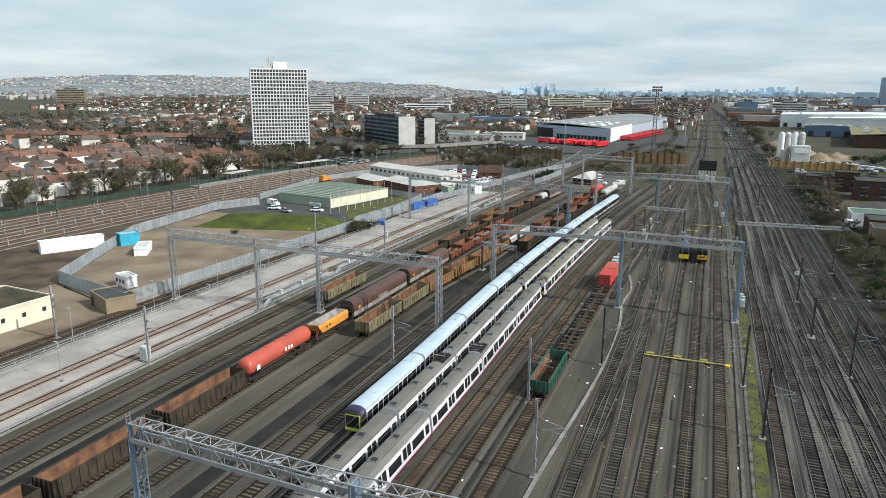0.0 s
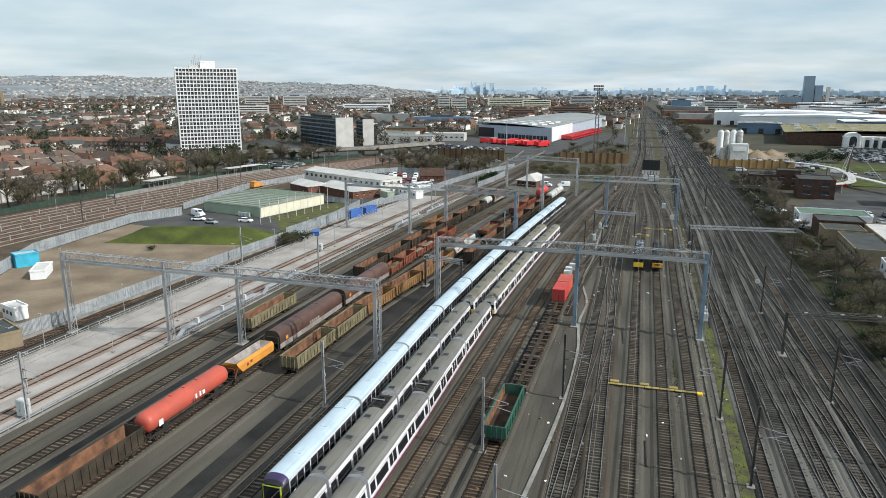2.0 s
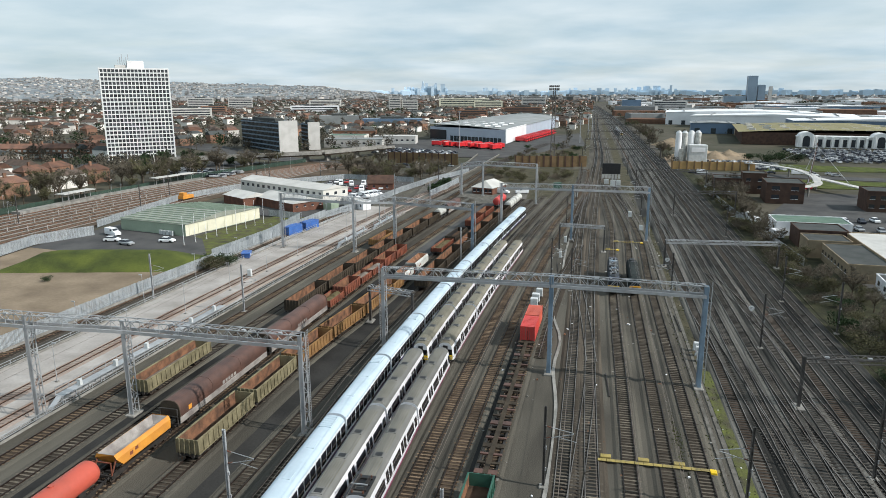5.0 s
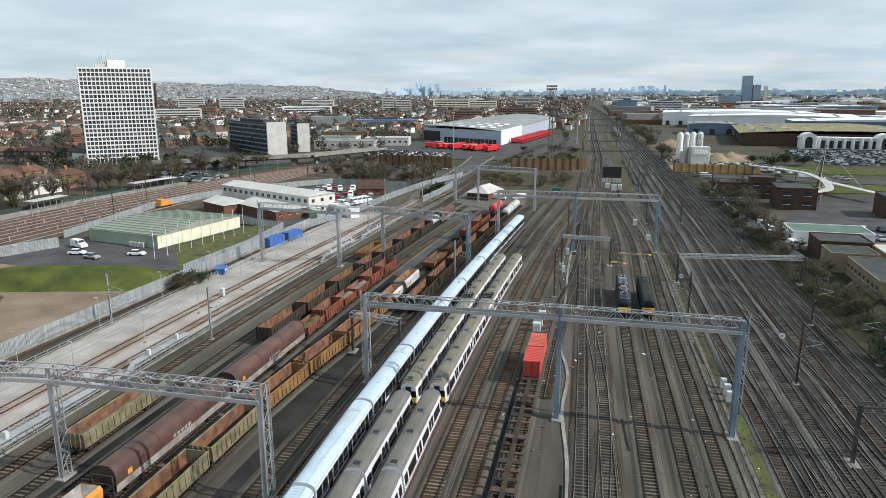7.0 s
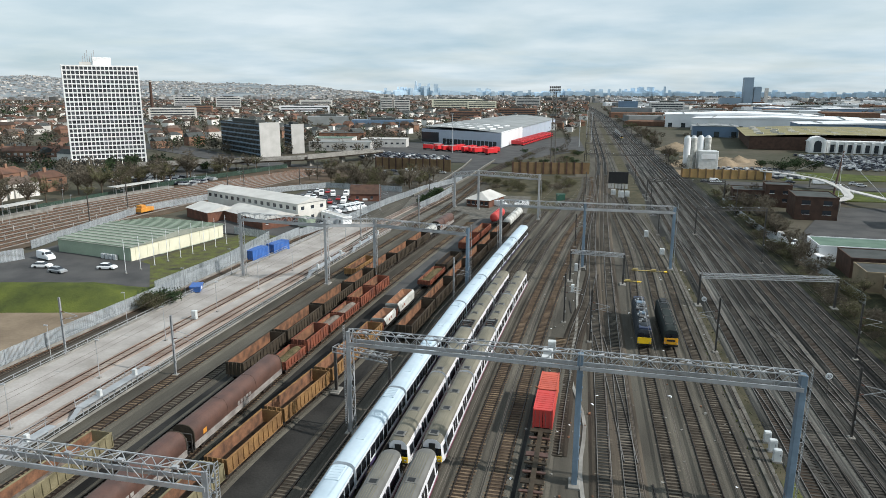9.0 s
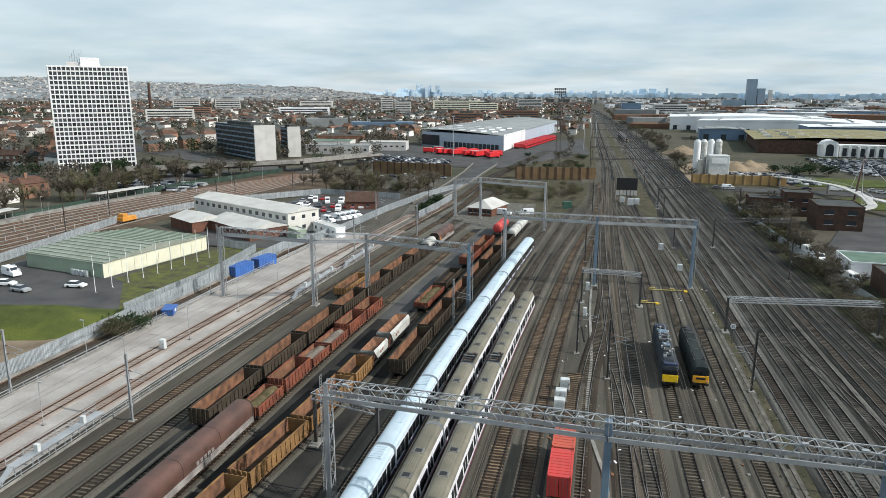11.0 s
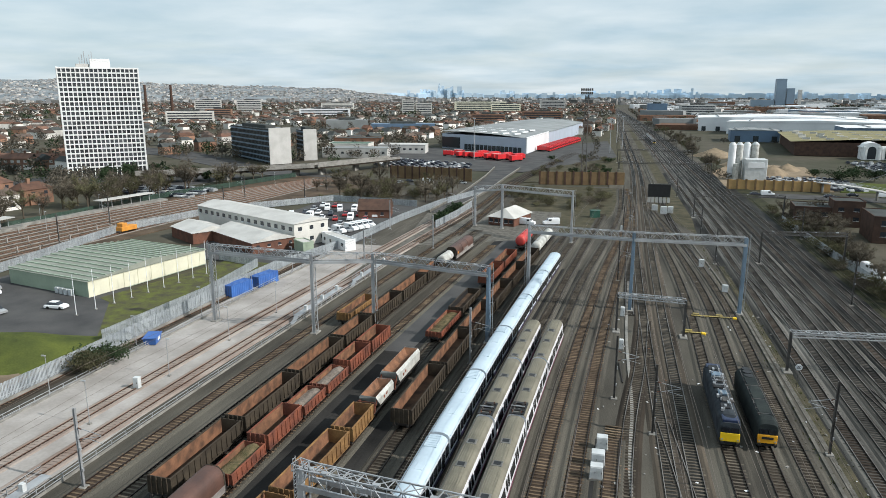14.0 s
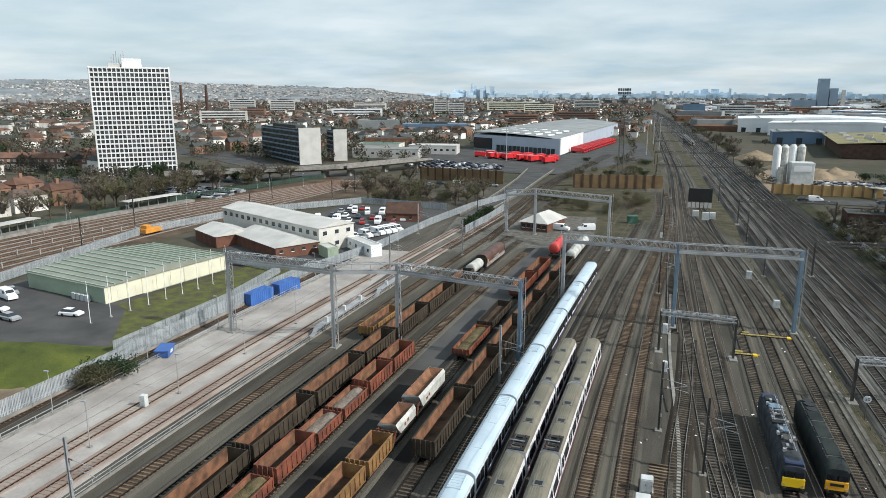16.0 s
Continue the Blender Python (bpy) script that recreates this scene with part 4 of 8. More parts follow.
put(tank_wagon(8, M_PALEB, "small white tank wagon", 1.2, False), "R1", y)
put(covered_van(17, "ochre-brown timber-sided van with a round roof"), "R1", y + 8.4)
put(open_wagon(16.4, M_KHAKI, 2.7, M_GRAVEL, label="khaki open wagon with a thin stone load", fill=0.25), "L1", 101.0)
put(open_wagon(13.2, M_OCHRE, 2.4, label=OC), "L1", 195.0)
put(open_wagon(13.0, M_GREENW, 2.5, label="dark green open wagon with a bare rusty floor"), "E", 75.8)


def skeletal_wagon(L):
    top = thing("container_flat_wagon", "rusty brown skeletal container flat wagon, mostly empty", "flat wagon")
    wagon_base(top, 12)
    s = Shape()
    s.box(0, L / 2, 0.95, 0.55, L - 0.6, 0.25)
    part("spine", s, M_DKWAG, top)
    y = 0.8
    k = 0
    while y < L:
        part("cross_bearer", Shape().box(0, y, 1.0, 2.5, 0.38 if k % 3 else 0.9, 0.16), M_DKWAG if k % 2 else M_BROWN, top)
        y += 1.9
        k += 1
    for yb in np.arange(14, L - 2, 9.5):
        bogie(top, float(yb))
    return top


put(skeletal_wagon(52.5), "E", 90.5)


def container(L, paint, label):
    top = thing("shipping_container", label, "shipping container", group="containers on the flat wagon")
    H, W = 2.5, 2.4
    b = Shape()
    n = int(L / 0.28)
    for sx in (-1, 1):
        pts = []
        for k in range(n * 2 + 1):
            y = 0.1 + (L - 0.2) * k / (2 * n)
            pts.append((sx * (W / 2 - (0.04 if (k // 2) % 2 else 0.0)), y))
        b.add([(x, y, 0.15) for x, y in pts] + [(x, y, H - 0.1) for x, y in pts], [(k, k + 1, len(pts) + k + 1, len(pts) + k) for k in range(len(pts) - 1)])
    part("corrugated_wall", b, paint, top)
    for k in range(int(L / 0.6)):
        part("roof_panel", Shape().chbox(0, 0.3 + k * 0.6, H - 0.1, W - 0.1, 0.5, 0.07, 0.03), paint, top)
    part("roof", Shape().box(0, L / 2, H - 0.14, W - 0.06, L - 0.06, 0.05), paint, top)
    f = Shape()
    for sx in (-1, 1):
        for z in (0.0, H - 0.14):
            f.box(sx * (W / 2 - 0.06), L / 2, z, 0.13, L, 0.14)
        for y in (0.07, L - 0.07):
            f.box(sx * (W / 2 - 0.07), y, 0, 0.15, 0.15, H)
    part("frame", f, paint, top)
    for d, y in ((-1, 0.06), (1, L - 0.06)):
        door = part("door", Shape().box(-0.6, y, 0.12, 1.14, 0.06, H - 0.24).box(0.6, y, 0.12, 1.14, 0.06, H - 0.24), paint, top)
        for x in (-0.9, -0.35, 0.35, 0.9):
            part("locking_bar", Shape().beam((x, y + d * 0.06, 0.15), (x, y + d * 0.06, H - 0.15), 0.05, n=6), M_STEELD, door)
    return top


c1 = put(container(5.9, M_REDBOX, "bright red shipping container on the flat wagon"), "E", 131.6, RAIL_Z + 1.17)
c2 = put(container(5.9, M_REDBOX2, "orange-red shipping container on the flat wagon"), "E", 137.7, RAIL_Z + 1.17)


# ---- overhead line equipment ----
M_CAB = mat("pale_grey_cabinet", (0.56, 0.58, 0.58), (0.44, 0.46, 0.46), 1.5, rough=0.5, grain=0.1)


def lattice(s, p, q, depth, width, bays, chord=0.13, web=0.07, axis=(0, 1, 0), down=(0, 0, -1)):
    """A box truss from p to q: four chords, zigzag webs on its faces."""
    p, q, ax, dn = Vector(p), Vector(q), Vector(axis) * width / 2, Vector(down) * depth
    corners = [(p - ax, q - ax), (p + ax, q + ax), (p - ax + dn, q - ax + dn), (p + ax + dn, q + ax + dn)]
    for a, b in corners:
        s.beam(a, b, chord)
    for k in range(bays):
        t0, t1 = k / bays, (k + 1) / bays
        at = lambda c, t: corners[c][0].lerp(corners[c][1], t)
        for c0, c1 in ((0, 2), (1, 3), (0, 1)):
            a, b = (c0, c1) if k % 2 else (c1, c0)
            s.beam(at(a, t0), at(b, t1), web)
        s.beam(at(0, t0), at(2, t0), web)
        s.beam(at(0, t0), at(1, t0), web)
    return s


def ladder(s, x, y, z0, z1, d=0.45, i=0):
    for dy in (-0.22, 0.22):
        s.beam((x, y + dy, z0), (x, y + dy, z1), 0.05, i=i)
    z = z0 + 0.3
    while z < z1:
        s.beam((x, y - 0.22, z), (x, y + 0.22, z), 0.035, i=i)
        z += 0.32
    return s


def gantry(legs, depth=1.5, label="grey steel overhead-line gantry spanning several tracks", droppers=False):
    """Portal gantry. legs: (x, y, height, kind) from one end to the other."""
    top = thing("overhead_line_gantry", label, "gantry", group="yard gantries")
    for n, (x, y, H, kind) in enumerate(legs):
        if kind == "box":
            s = Shape().chbox(x, y, -0.1, 0.62, 0.95, H, 0.04)
            for k in range(8):
                s.box(x + 0.33, y, H * (0.2 + 0.09 * k), 0.12, 0.3, 0.14)
            leg = part("leg", s, M_STEELB, top, "blue-grey painted column")
        elif kind == "plain":
            s = Shape().box(x, y, -0.1, 0.26, 0.34, H).box(x - 0.16, y, -0.1, 0.05, 0.4, H).box(x + 0.16, y, -0.1, 0.05, 0.4, H)
            leg = part("leg", s, M_STEELD, top, "dark steel post")
        else:
            s = Shape()
            for dx in (-0.28, 0.28):
                for dy in (-0.62, 0.62):
                    s.beam((x + dx, y + dy, -0.1), (x + dx * 0.8, y + dy * 0.85, H), 0.11)
            nb = int(H / 1.3)
            for k in range(nb):
                z0, z1 = H * k / nb, H * (k + 1) / nb
                for dx in (-0.26, 0.26):
                    a, b = (-0.58, 0.58) if k % 2 else (0.58, -0.58)
                    s.beam((x + dx, y + a, z0), (x + dx, y + b, z1), 0.07)
                s.box(x, y - 0.57, z1 - 0.05, 0.45, 0.06, 0.1)
                s.box(x, y + 0.57, z1 - 0.05, 0.45, 0.06, 0.1)
            s.box(x, y - 0.6, 0, 0.42, 0.05, H)
            leg = part("leg", s, M_STEEL if kind == "lattice" else M_STEELB, top)
        part("footing", Shape().chbox(x, y, -0.2, 1.3, 2.2, 0.45, 0.06), M_CONC2, leg)
        if n in (0, len(legs) - 1) and kind != "plain":
            ld = ladder(Shape(), x + (0.75 if n else -0.75), y, 0.8, H + 0.6)
            for k in range(5):
                z = 3.0 + k * (H - 3.0) / 5
                ld.beam((x + (0.3 if n else -0.3), y, z), (x + (0.75 if n else -0.75), y, z), 0.05)
            part("ladder", ld, M_STEEL, leg)
    for (xa, ya, ha, _), (xb, yb, hb, _) in zip(legs, legs[1:]):
        bays = max(4, int(abs(xb - xa) / 1.3))
        d = Vector((xb - xa, yb - ya, 0)).normalized()
        ax = (-d.y, d.x, 0)
        up = Shape()
        lattice(up, (xa, ya, ha), (xb, yb, hb), depth, 1.3, bays, 0.11, 0.06, ax)
        boom = part("boom", up, M_STEELD if "dark" in label else M_STEEL, top)
        gd = Shape()
        for sgn in (-1, 1):
            o = Vector(ax) * 0.66 * sgn
            gd.beam(Vector((xa, ya, ha - depth)) + o, Vector((xb, yb, hb - depth)) + o, 0.16, 0.42 if depth > 1 else 0.14)
        part("bottom_girder", gd, M_STEELD if "dark" in label else M_STEEL, boom)
        nfit = max(2, int(abs(xb - xa) / 4.2))
        for k in range(nfit):
            t = (k + 0.5) / nfit
            c = Vector((xa, ya, ha)).lerp(Vector((xb, yb, hb)), t)
            fx = Shape().box(c.x, c.y - 0.6, c.z + 0.02, 0.5, 0.35, 0.18)
            part("cable_bracket", fx, M_STEEL, boom)
            if droppers:
                dr = Shape()
                zb = c.z - depth - 0.2
                dr.beam((c.x - 0.5, c.y, zb), (c.x - 0.5, c.y, 6.1), 0.07)
                dr.beam((c.x - 0.5, c.y, 6.3), (c.x + 1.3, c.y, 5.7), 0.05)
                part("registration_arm", dr, M_STEELD, boom)
                part("insulator", Shape().beam((c.x - 0.5, c.y, 6.6), (c.x - 0.5, c.y, 7.1), 0.16, n=8), M_INSUL, boom)
    return top


gantry([(-38.4, 31.5, 13.3, "lattice_blue"), (-16.2, 30.4, 13.3, "box"), (4.0, 30.6, 13.3, "box")])
gantry([(-91.9, 94.0, 14.4, "lattice"), (-71.7, 94.1, 14.2, "lattice"), (-60.5, 97.6, 13.1, "lattice"), (-36.3, 97.5, 13.0, "lattice")])
gantry([(-35.7, 128.6, 13.4, "lattice"), (-8.2, 122.4, 15.3, "box"), (13.0, 121.8, 15.2, "box")])
gantry([(-84.2, 193.0, 14.8, "lattice"), (-63.3, 191.2, 14.6, "lattice"), (-53.7, 196.0, 14.2, "lattice"), (-32.5, 194.0, 13.5, "lattice_blue")])
gantry([(-29.7, 228.0, 14.4, "lattice"), (-8.4, 218.3, 15.8, "box"), (12.3, 221.1, 15.3, "box")])
gantry([(-55.3, 297.5, 12.8, "lattice"), (-46.1, 295.0, 14.0, "lattice"), (-23.5, 279.0, 15.0, "lattice")])
gantry([(-41.8, 139.3, 6.9, "plain"), (-33.2, 137.0, 6.9, "plain")], 0.7, "small grey portal over the wagon roads", False)
gantry([(-11.0, 205.0, 7.2, "plain"), (0.5, 204.6, 7.0, "plain")], 0.6, "low grey signal gantry across two tracks", False)
gantry([(14.6, 192.5, 6.6, "plain"), (40.6, 196.0, 6.4, "plain")], 0.7, "light blue-grey lattice gantry over the main lines", False)
gantry([(25.2, 118.0, 7.4, "plain"), (41.0, 120.0, 7.4, "plain")], 0.7, "dark steel portal over the main lines", False)
gantry([(24.0, 265.0, 8.4, "plain"), (44.0, 268.0, 8.4, "plain")], 0.8, "dark steel portal over the main lines", False)
gantry([(15.0, 330.0, 8.4, "plain"), (44.0, 333.0, 8.4, "plain")], 0.8, "dark steel portal over the main lines", False)
for y in (440, 520, 620, 740, 880):
    gantry([(-10.0, y, 8.4, "plain"), (38.0 - y * 0.008, y + 2, 8.4, "plain")], 0.8, "dark steel portal over the main lines", False)


def mast(H=9.5, arm=3.0, side=1, steel=M_STEELD, lamp=False):
    top = thing("overhead_line_mast", "weathered steel overhead-line mast with cantilever arm", "mast", group="overhead-line masts")
    s = Shape()
    for dx in (-0.11, 0.11):
        s.box(dx, 0, -0.1, 0.05, 0.26, H)
    s.box(0, 0, -0.1, 0.2, 0.05, H)
    part("post", s, steel, top)
    part("footing", Shape().chbox(0, 0, -0.2, 0.9, 0.9, 0.4, 0.05), M_CONC2, top)
    if arm:
        a = Shape()
        a.beam((0, 0, 7.2), (side * arm, 0, 6.6), 0.06)
        a.beam((0, 0, 5.7), (side * arm, 0, 6.5), 0.06)
        a.beam((side * arm * 0.5, 0, 6.0), (side * arm * 1.1, 0, 5.6), 0.045)
        part("cantilever", a, M_STEEL, top)
        part("insulator", Shape().beam((side * 0.2, 0, 7.15), (side * 0.65, 0, 7.03), 0.15, n=8).beam((side * 0.2, 0, 5.8), (side * 0.65, 0, 5.94), 0.15, n=8), M_INSUL, top)
    for z in (2.0, 4.5):
        part("bracket", Shape().box(0.16, 0, z, 0.2, 0.2, 0.35), M_STEEL, top)
    return top


mc = mast(side=1, steel=M_STEEL)
mc.matrix_basis = pose(-94.1, 68.3, 0)
for x, y in ((-71.4, 65.7), (-89.8, 143.6), (-67.3, 139.5), (-72, 240), (-60, 262), (-80, 285), (-33.5, 183.7), (-36.9, 80.2), (-14.0, 74.8), (-8.8, 57.1)):
    copy_thing(mc, pose(x, y, 0))
ma, mb = mast(side=1), mast(side=-1)
ma.matrix_basis, mb.matrix_basis = pose(-11.3, 176.2, 0), pose(13.6, 166.6, 0)
for x, y, left in ((-6.6, 166.8, 0), (13.5, 91.6, 1), (-6.7, 91.9, 0),
                   (-10.6, 240, 0), (13.2, 262, 1), (-9.0, 290, 0), (28.4, 101, 0), (25.1, 140, 0), (35.0, 168, 0), (35.2, 232, 0),
                   (14.0, 300, 1), (-8.5, 340, 0), (13.6, 380, 1), (39.6, 150, 1), (42.0, 300, 1), (-9, 480, 0), (14, 560, 1), (-9, 660, 0), (14, 700, 1), (15.2, 76, 0), (34.8, 84, 1), (-130, 330, 0), (-70, 320, 0)):
    copy_thing(mb if left else ma, pose(x, y, 0))

# contact and catenary wires along the electrified tracks
for key in ("F1", "F2", "S1", "S2", "S3", "M1", "M2", "M3", "M4", "M5", "M6", "P1", "P2", "P3", "D1", "D2", "C1", "C2"):
    f = TRACKS[key]
    top = thing("overhead_wire", "thin copper overhead wires above the track", "overhead wire", group="overhead wires", kind="structure")
    ys = np.arange(-10, 330, 11.0)
    for base, sag, r in ((5.6, 0.0, 0.022), (6.9, 0.75, 0.022)):
        s = Shape()
        for k in range(len(ys) - 1):
            za = base - sag * math.sin(math.pi * ((ys[k] + 10) % 55) / 55)
            zb = base - sag * math.sin(math.pi * ((ys[k + 1] + 10) % 55) / 55)
            s.beam((f(ys[k]), ys[k], za), (f(ys[k + 1]), ys[k + 1], zb), r * 2, n=3)
        part("wire", s, M_WIRE, top)


def lamp_post(h=6.0):
    top = thing("lamp_post", "slim galvanised yard lamp post", "lamp post", group="apron lamp posts")
    part("pole", Shape().beam((0, 0, 0), (0, 0, h), 0.13, n=6, w2=0.08), M_STEEL, top)
    part("lantern", Shape().chbox(0.25, 0, h - 0.05, 0.7, 0.25, 0.14, 0.03), M_STEEL, top)
    part("base", Shape().box(0, 0, -0.1, 0.4, 0.4, 0.3), M_CONC2, top)
    return top


lp = lamp_post()
lp.matrix_basis = pose(-78.8, 40, 0.05)
for k in range(1, 14):
    copy_thing(lp, pose(-78.8 + bend(40 + 16 * k) * 0.8, 40 + 16 * k, 0.05, 0, 0, 180 * (k % 2)))
for k in range(12):
    copy_thing(lp, pose(-90.3 + bend(50 + 18 * k) * 0.6, 50 + 18 * k, 0, 0, 0, 180))

# guard rails, cable trough and walkways beside the apron
for x0, y0, y1, lab in ((-71.6, -20, 255, "galvanised guard rail beside the apron"), (-90.2, -20, 255, "galvanised guard rail along the apron edge")):
    top = thing("guard_rail", lab, "guard rail", kind="structure")
    pts = [(x0 + bend(y) * 0.75, y) for y in np.arange(y0, y1, 5.0)]
    for z, n in ((1.05, "top_rail"), (0.6, "mid_rail")):
        s = Shape()
        for a, b in zip(pts, pts[1:]):
            s.beam((*a, z), (*b, z), 0.07)
        part(n, s, M_STEEL, top)
    kick = Shape()
    for a, b in zip(pts, pts[1:]):
        kick.beam((*a, 0.2), (*b, 0.2), 0.09, 0.34)
    part("kick_board", kick, M_CONC2, top)
    postm = Shape().box(0, 0, 0, 0.08, 0.08, 1.1).mesh("post", M_STEEL)
    for a, b in zip(pts, pts[1:]):
        for t in (0, 0.5):
            ob = part("post", postm, M_STEEL, top)
            ob.matrix_basis = pose(a[0] + (b[0] - a[0]) * t, a[1] + (b[1] - a[1]) * t, 0)
# raised service decks with steps between the apron tracks
for y, L in ((98, 22), (125, 14), (196, 20), (222, 18)):
    top = thing("service_deck", "grey steel raised service deck with handrails", "platform", -71.0 - 2.2 + bend(y), y, 0.05, -math.degrees(math.atan(0.03)))
    part("deck", Shape().box(0, L / 2, 1.1, 1.3, L, 0.1), M_STEEL, top)
    for k in range(int(L / 2.4) + 1):
        part("leg", Shape().box(-0.5, k * 2.4, 0, 0.1, 0.1, 1.1).box(0.5, k * 2.4, 0, 0.1, 0.1, 1.1), M_STEEL, top)
        part("railing_post", Shape().box(-0.6, k * 2.4, 1.2, 0.06, 0.06, 1.0), M_STEEL, top)
        if k % 3 == 1:
            part("equipment_box", Shape().chbox(0.15, k * 2.4 + 1.2, 1.2, 0.6, 0.5, 0.9, 0.04), M_CAB, top)
    for z in (1.7, 2.2):
        part("handrail", Shape().beam((-0.6, 0, z), (-0.6, L, z), 0.06), M_STEEL, top)
    part("stairs", Shape().add([(-0.4, -1.8, 0), (0.4, -1.8, 0), (0.4, 0, 1.15), (-0.4, 0, 1.15), (-0.4, 0, 0.9), (0.4, 0, 0.9)], [(0, 1, 2, 3), (0, 3, 4), (1, 5, 2), (0, 4, 5, 1)]), M_STEEL, top)

# cable troughs, walkways and paths among the tracks
def strip(name, pts, w, z, m, label, category):
    f = curve_x(pts)
    ys = np.arange(pts[0][0], pts[-1][0] + 0.1, 4.0)
    s = Shape().loft([[(f(y) - w / 2, y, 0.0), (f(y) - w / 2, y, z), (f(y) + w / 2, y, z), (f(y) + w / 2, y, 0.0)] for y in ys], caps=False, close=False)
    return solid(name, s, m, label, category, kind="structure")


strip("cable_trough", [(20, -9.5), (60, -8.3), (80, -6.9), (100, -6.2), (112, -6.5), (125, -7.6), (137, -7.2), (150, -9.2), (175, -8.9), (200, -9.2), (240, -8.2)], 0.45, 0.14, M_CONC2, "pale concrete cable trough winding beside the track", "cable trough")
strip("cable_trough", [(20, 12.6), (100, 12.7), (160, 12.6), (230, 12.7), (300, 9.5)], 0.4, 0.16, M_TROUGH, "long concrete cable trough beside the sidings", "cable trough")
strip("walkway", [(20, 13.9), (100, 14.0), (160, 13.9), (230, 13.8)], 0.9, 0.05, M_TROUGH, "grey gravel walkway beside the main line", "walkway")
strip("dark_road", [(-40, -60.2), (40, -60.2), (90, -59.8), (150, -58.2)], 2.6, 0.012, M_TAR, "dark oily cinder strip between wagon tracks", "road")
strip("dark_road", [(-40, -63.6 + 7.6), (40, -55.9), (100, -55.4), (150, -54)], 2.4, 0.013, M_TAR, "dark oily cinder strip between wagon tracks", "road")
strip("dark_road", [(-40, -42.0), (60, -41.9), (100, -41.6), (150, -40.4), (200, -37.5), (270, -32)], 2.2, 0.012, M_TAR, "dark oily cinder strip between wagon tracks", "road")
strip("dark_road", [(60, -47.0), (100, -46.7), (150, -45.4), (200, -42.5), (270, -37)], 2.3, 0.014, M_TAR, "dark oily cinder strip between wagon tracks", "road")
strip("dark_road", [(-40, -15.3), (60, -15.2), (110, -14.6), (165, -13.4)], 1.6, 0.012, M_TAR, "dark strip of cinders beside the flat wagon", "road")
strip("dark_road", [(-40, -34.2), (60, -34.0), (120, -33.2), (190, -30.6), (250, -26)], 1.2, 0.012, M_TAR, "dark cinders beside the white train", "road")
# dark strip below the parked trains, shade included in its colour
strip("dark_road", [(-40, -30.4), (60, -30.0), (120, -29.2), (190, -26.4), (250, -22)], 6.6, 0.009, M_TAR, "dark cinder strip with painted shade under the stabled trains", "road")
strip("dark_yard_floor", [(112, -46.5), (150, -44.8), (200, -41.5), (290, -34.5)], 19.0, 0.010, M_TAR, "dark oily cinder floor between the wagon rows", "ground")
strip("yard_road", [(186, -47.6), (220, -44.6), (260, -41.2), (300, -37)], 6.4, 0.02, M_ASPH, "worn tarmac yard road between wagon rows", "road")
strip("cess_grass", [(20, 14.8), (70, 14.7), (100, 14.9), (128, 14.7)], 1.5, 0.09, M_CESS, "strip of patchy grass beside the main line", "grass")
strip("cess_weeds", [(128, 14.5), (180, 14.6), (260, 14.3)], 1.1, 0.06, M_WEED, "dry weeds beside the main line", "grass")
strip("lineside_weeds", [(20, 41.2), (150, 41.2), (220, 41.3), (300, 42.6), (400, 44)], 3.0, 0.12, M_SCRUB, "rough grass and brambles along the boundary", "grass")

# yellow walkway boards across the sidings, and the far barrow crossing
def crossing(x0, x1, y, w=0.55, label="yellow grating walkway across three sidings"):
    top = thing("foot_crossing", label, "walkway")
    xs = np.arange(x0, x1, 1.02)
    for x in xs:
        part("grating", Shape().box(float(x) + 0.5, y + (x - x0) * 0.012, 0.30, 0.96, w, 0.05), M_YELLOW, top)
    for x in (x0 + 0.9, x0 + 5.1, x0 + 9.0)[:max(1, int((x1 - x0) / 4))]:
        part("step_box", Shape().chbox(x, y + 0.75, 0.0, 1.2, 0.7, 0.5, 0.04), M_YELLOW, top)
    part("end_step", Shape().chbox(x1 - 0.3, y - 0.05, 0.0, 0.7, 0.8, 0.42, 0.04), M_WARNY, top)
    return top


crossing(-1.0, 11.8, 98.4)
crossing(3.1, 11.2, 217.2, 0.6, "yellow platform boards beyond the locomotives")
crossing(0.8, 4.4, 207.0, 0.6, "yellow boards between the approach tracks")

# cabinets, boxes and small trackside clutter
def cabinet(x, y, sx, sy, h, m, label, n=2):
    top = thing("relay_cabinet", label, "cabinet", x, y, 0, group="trackside cabinets")
    part("plinth", Shape().box(0, 0, -0.05, sx + 0.2, sy + 0.2, 0.3), M_CONC2, top)
    body = part("body", Shape().chbox(0, 0, 0.25, sx, sy, h, 0.05), m, top)
    for k in range(n):
        d = part("door", Shape().box(-sx / 2 + sx * (k + 0.5) / n, -sy / 2 - 0.02, 0.35, sx / n - 0.08, 0.05, h - 0.25), m, top)
        part("handle", Shape().box(-sx / 2 + sx * (k + 0.5) / n + 0.2, -sy / 2 - 0.06, 0.95, 0.06, 0.05, 0.22), M_STEELD, d)
    return top


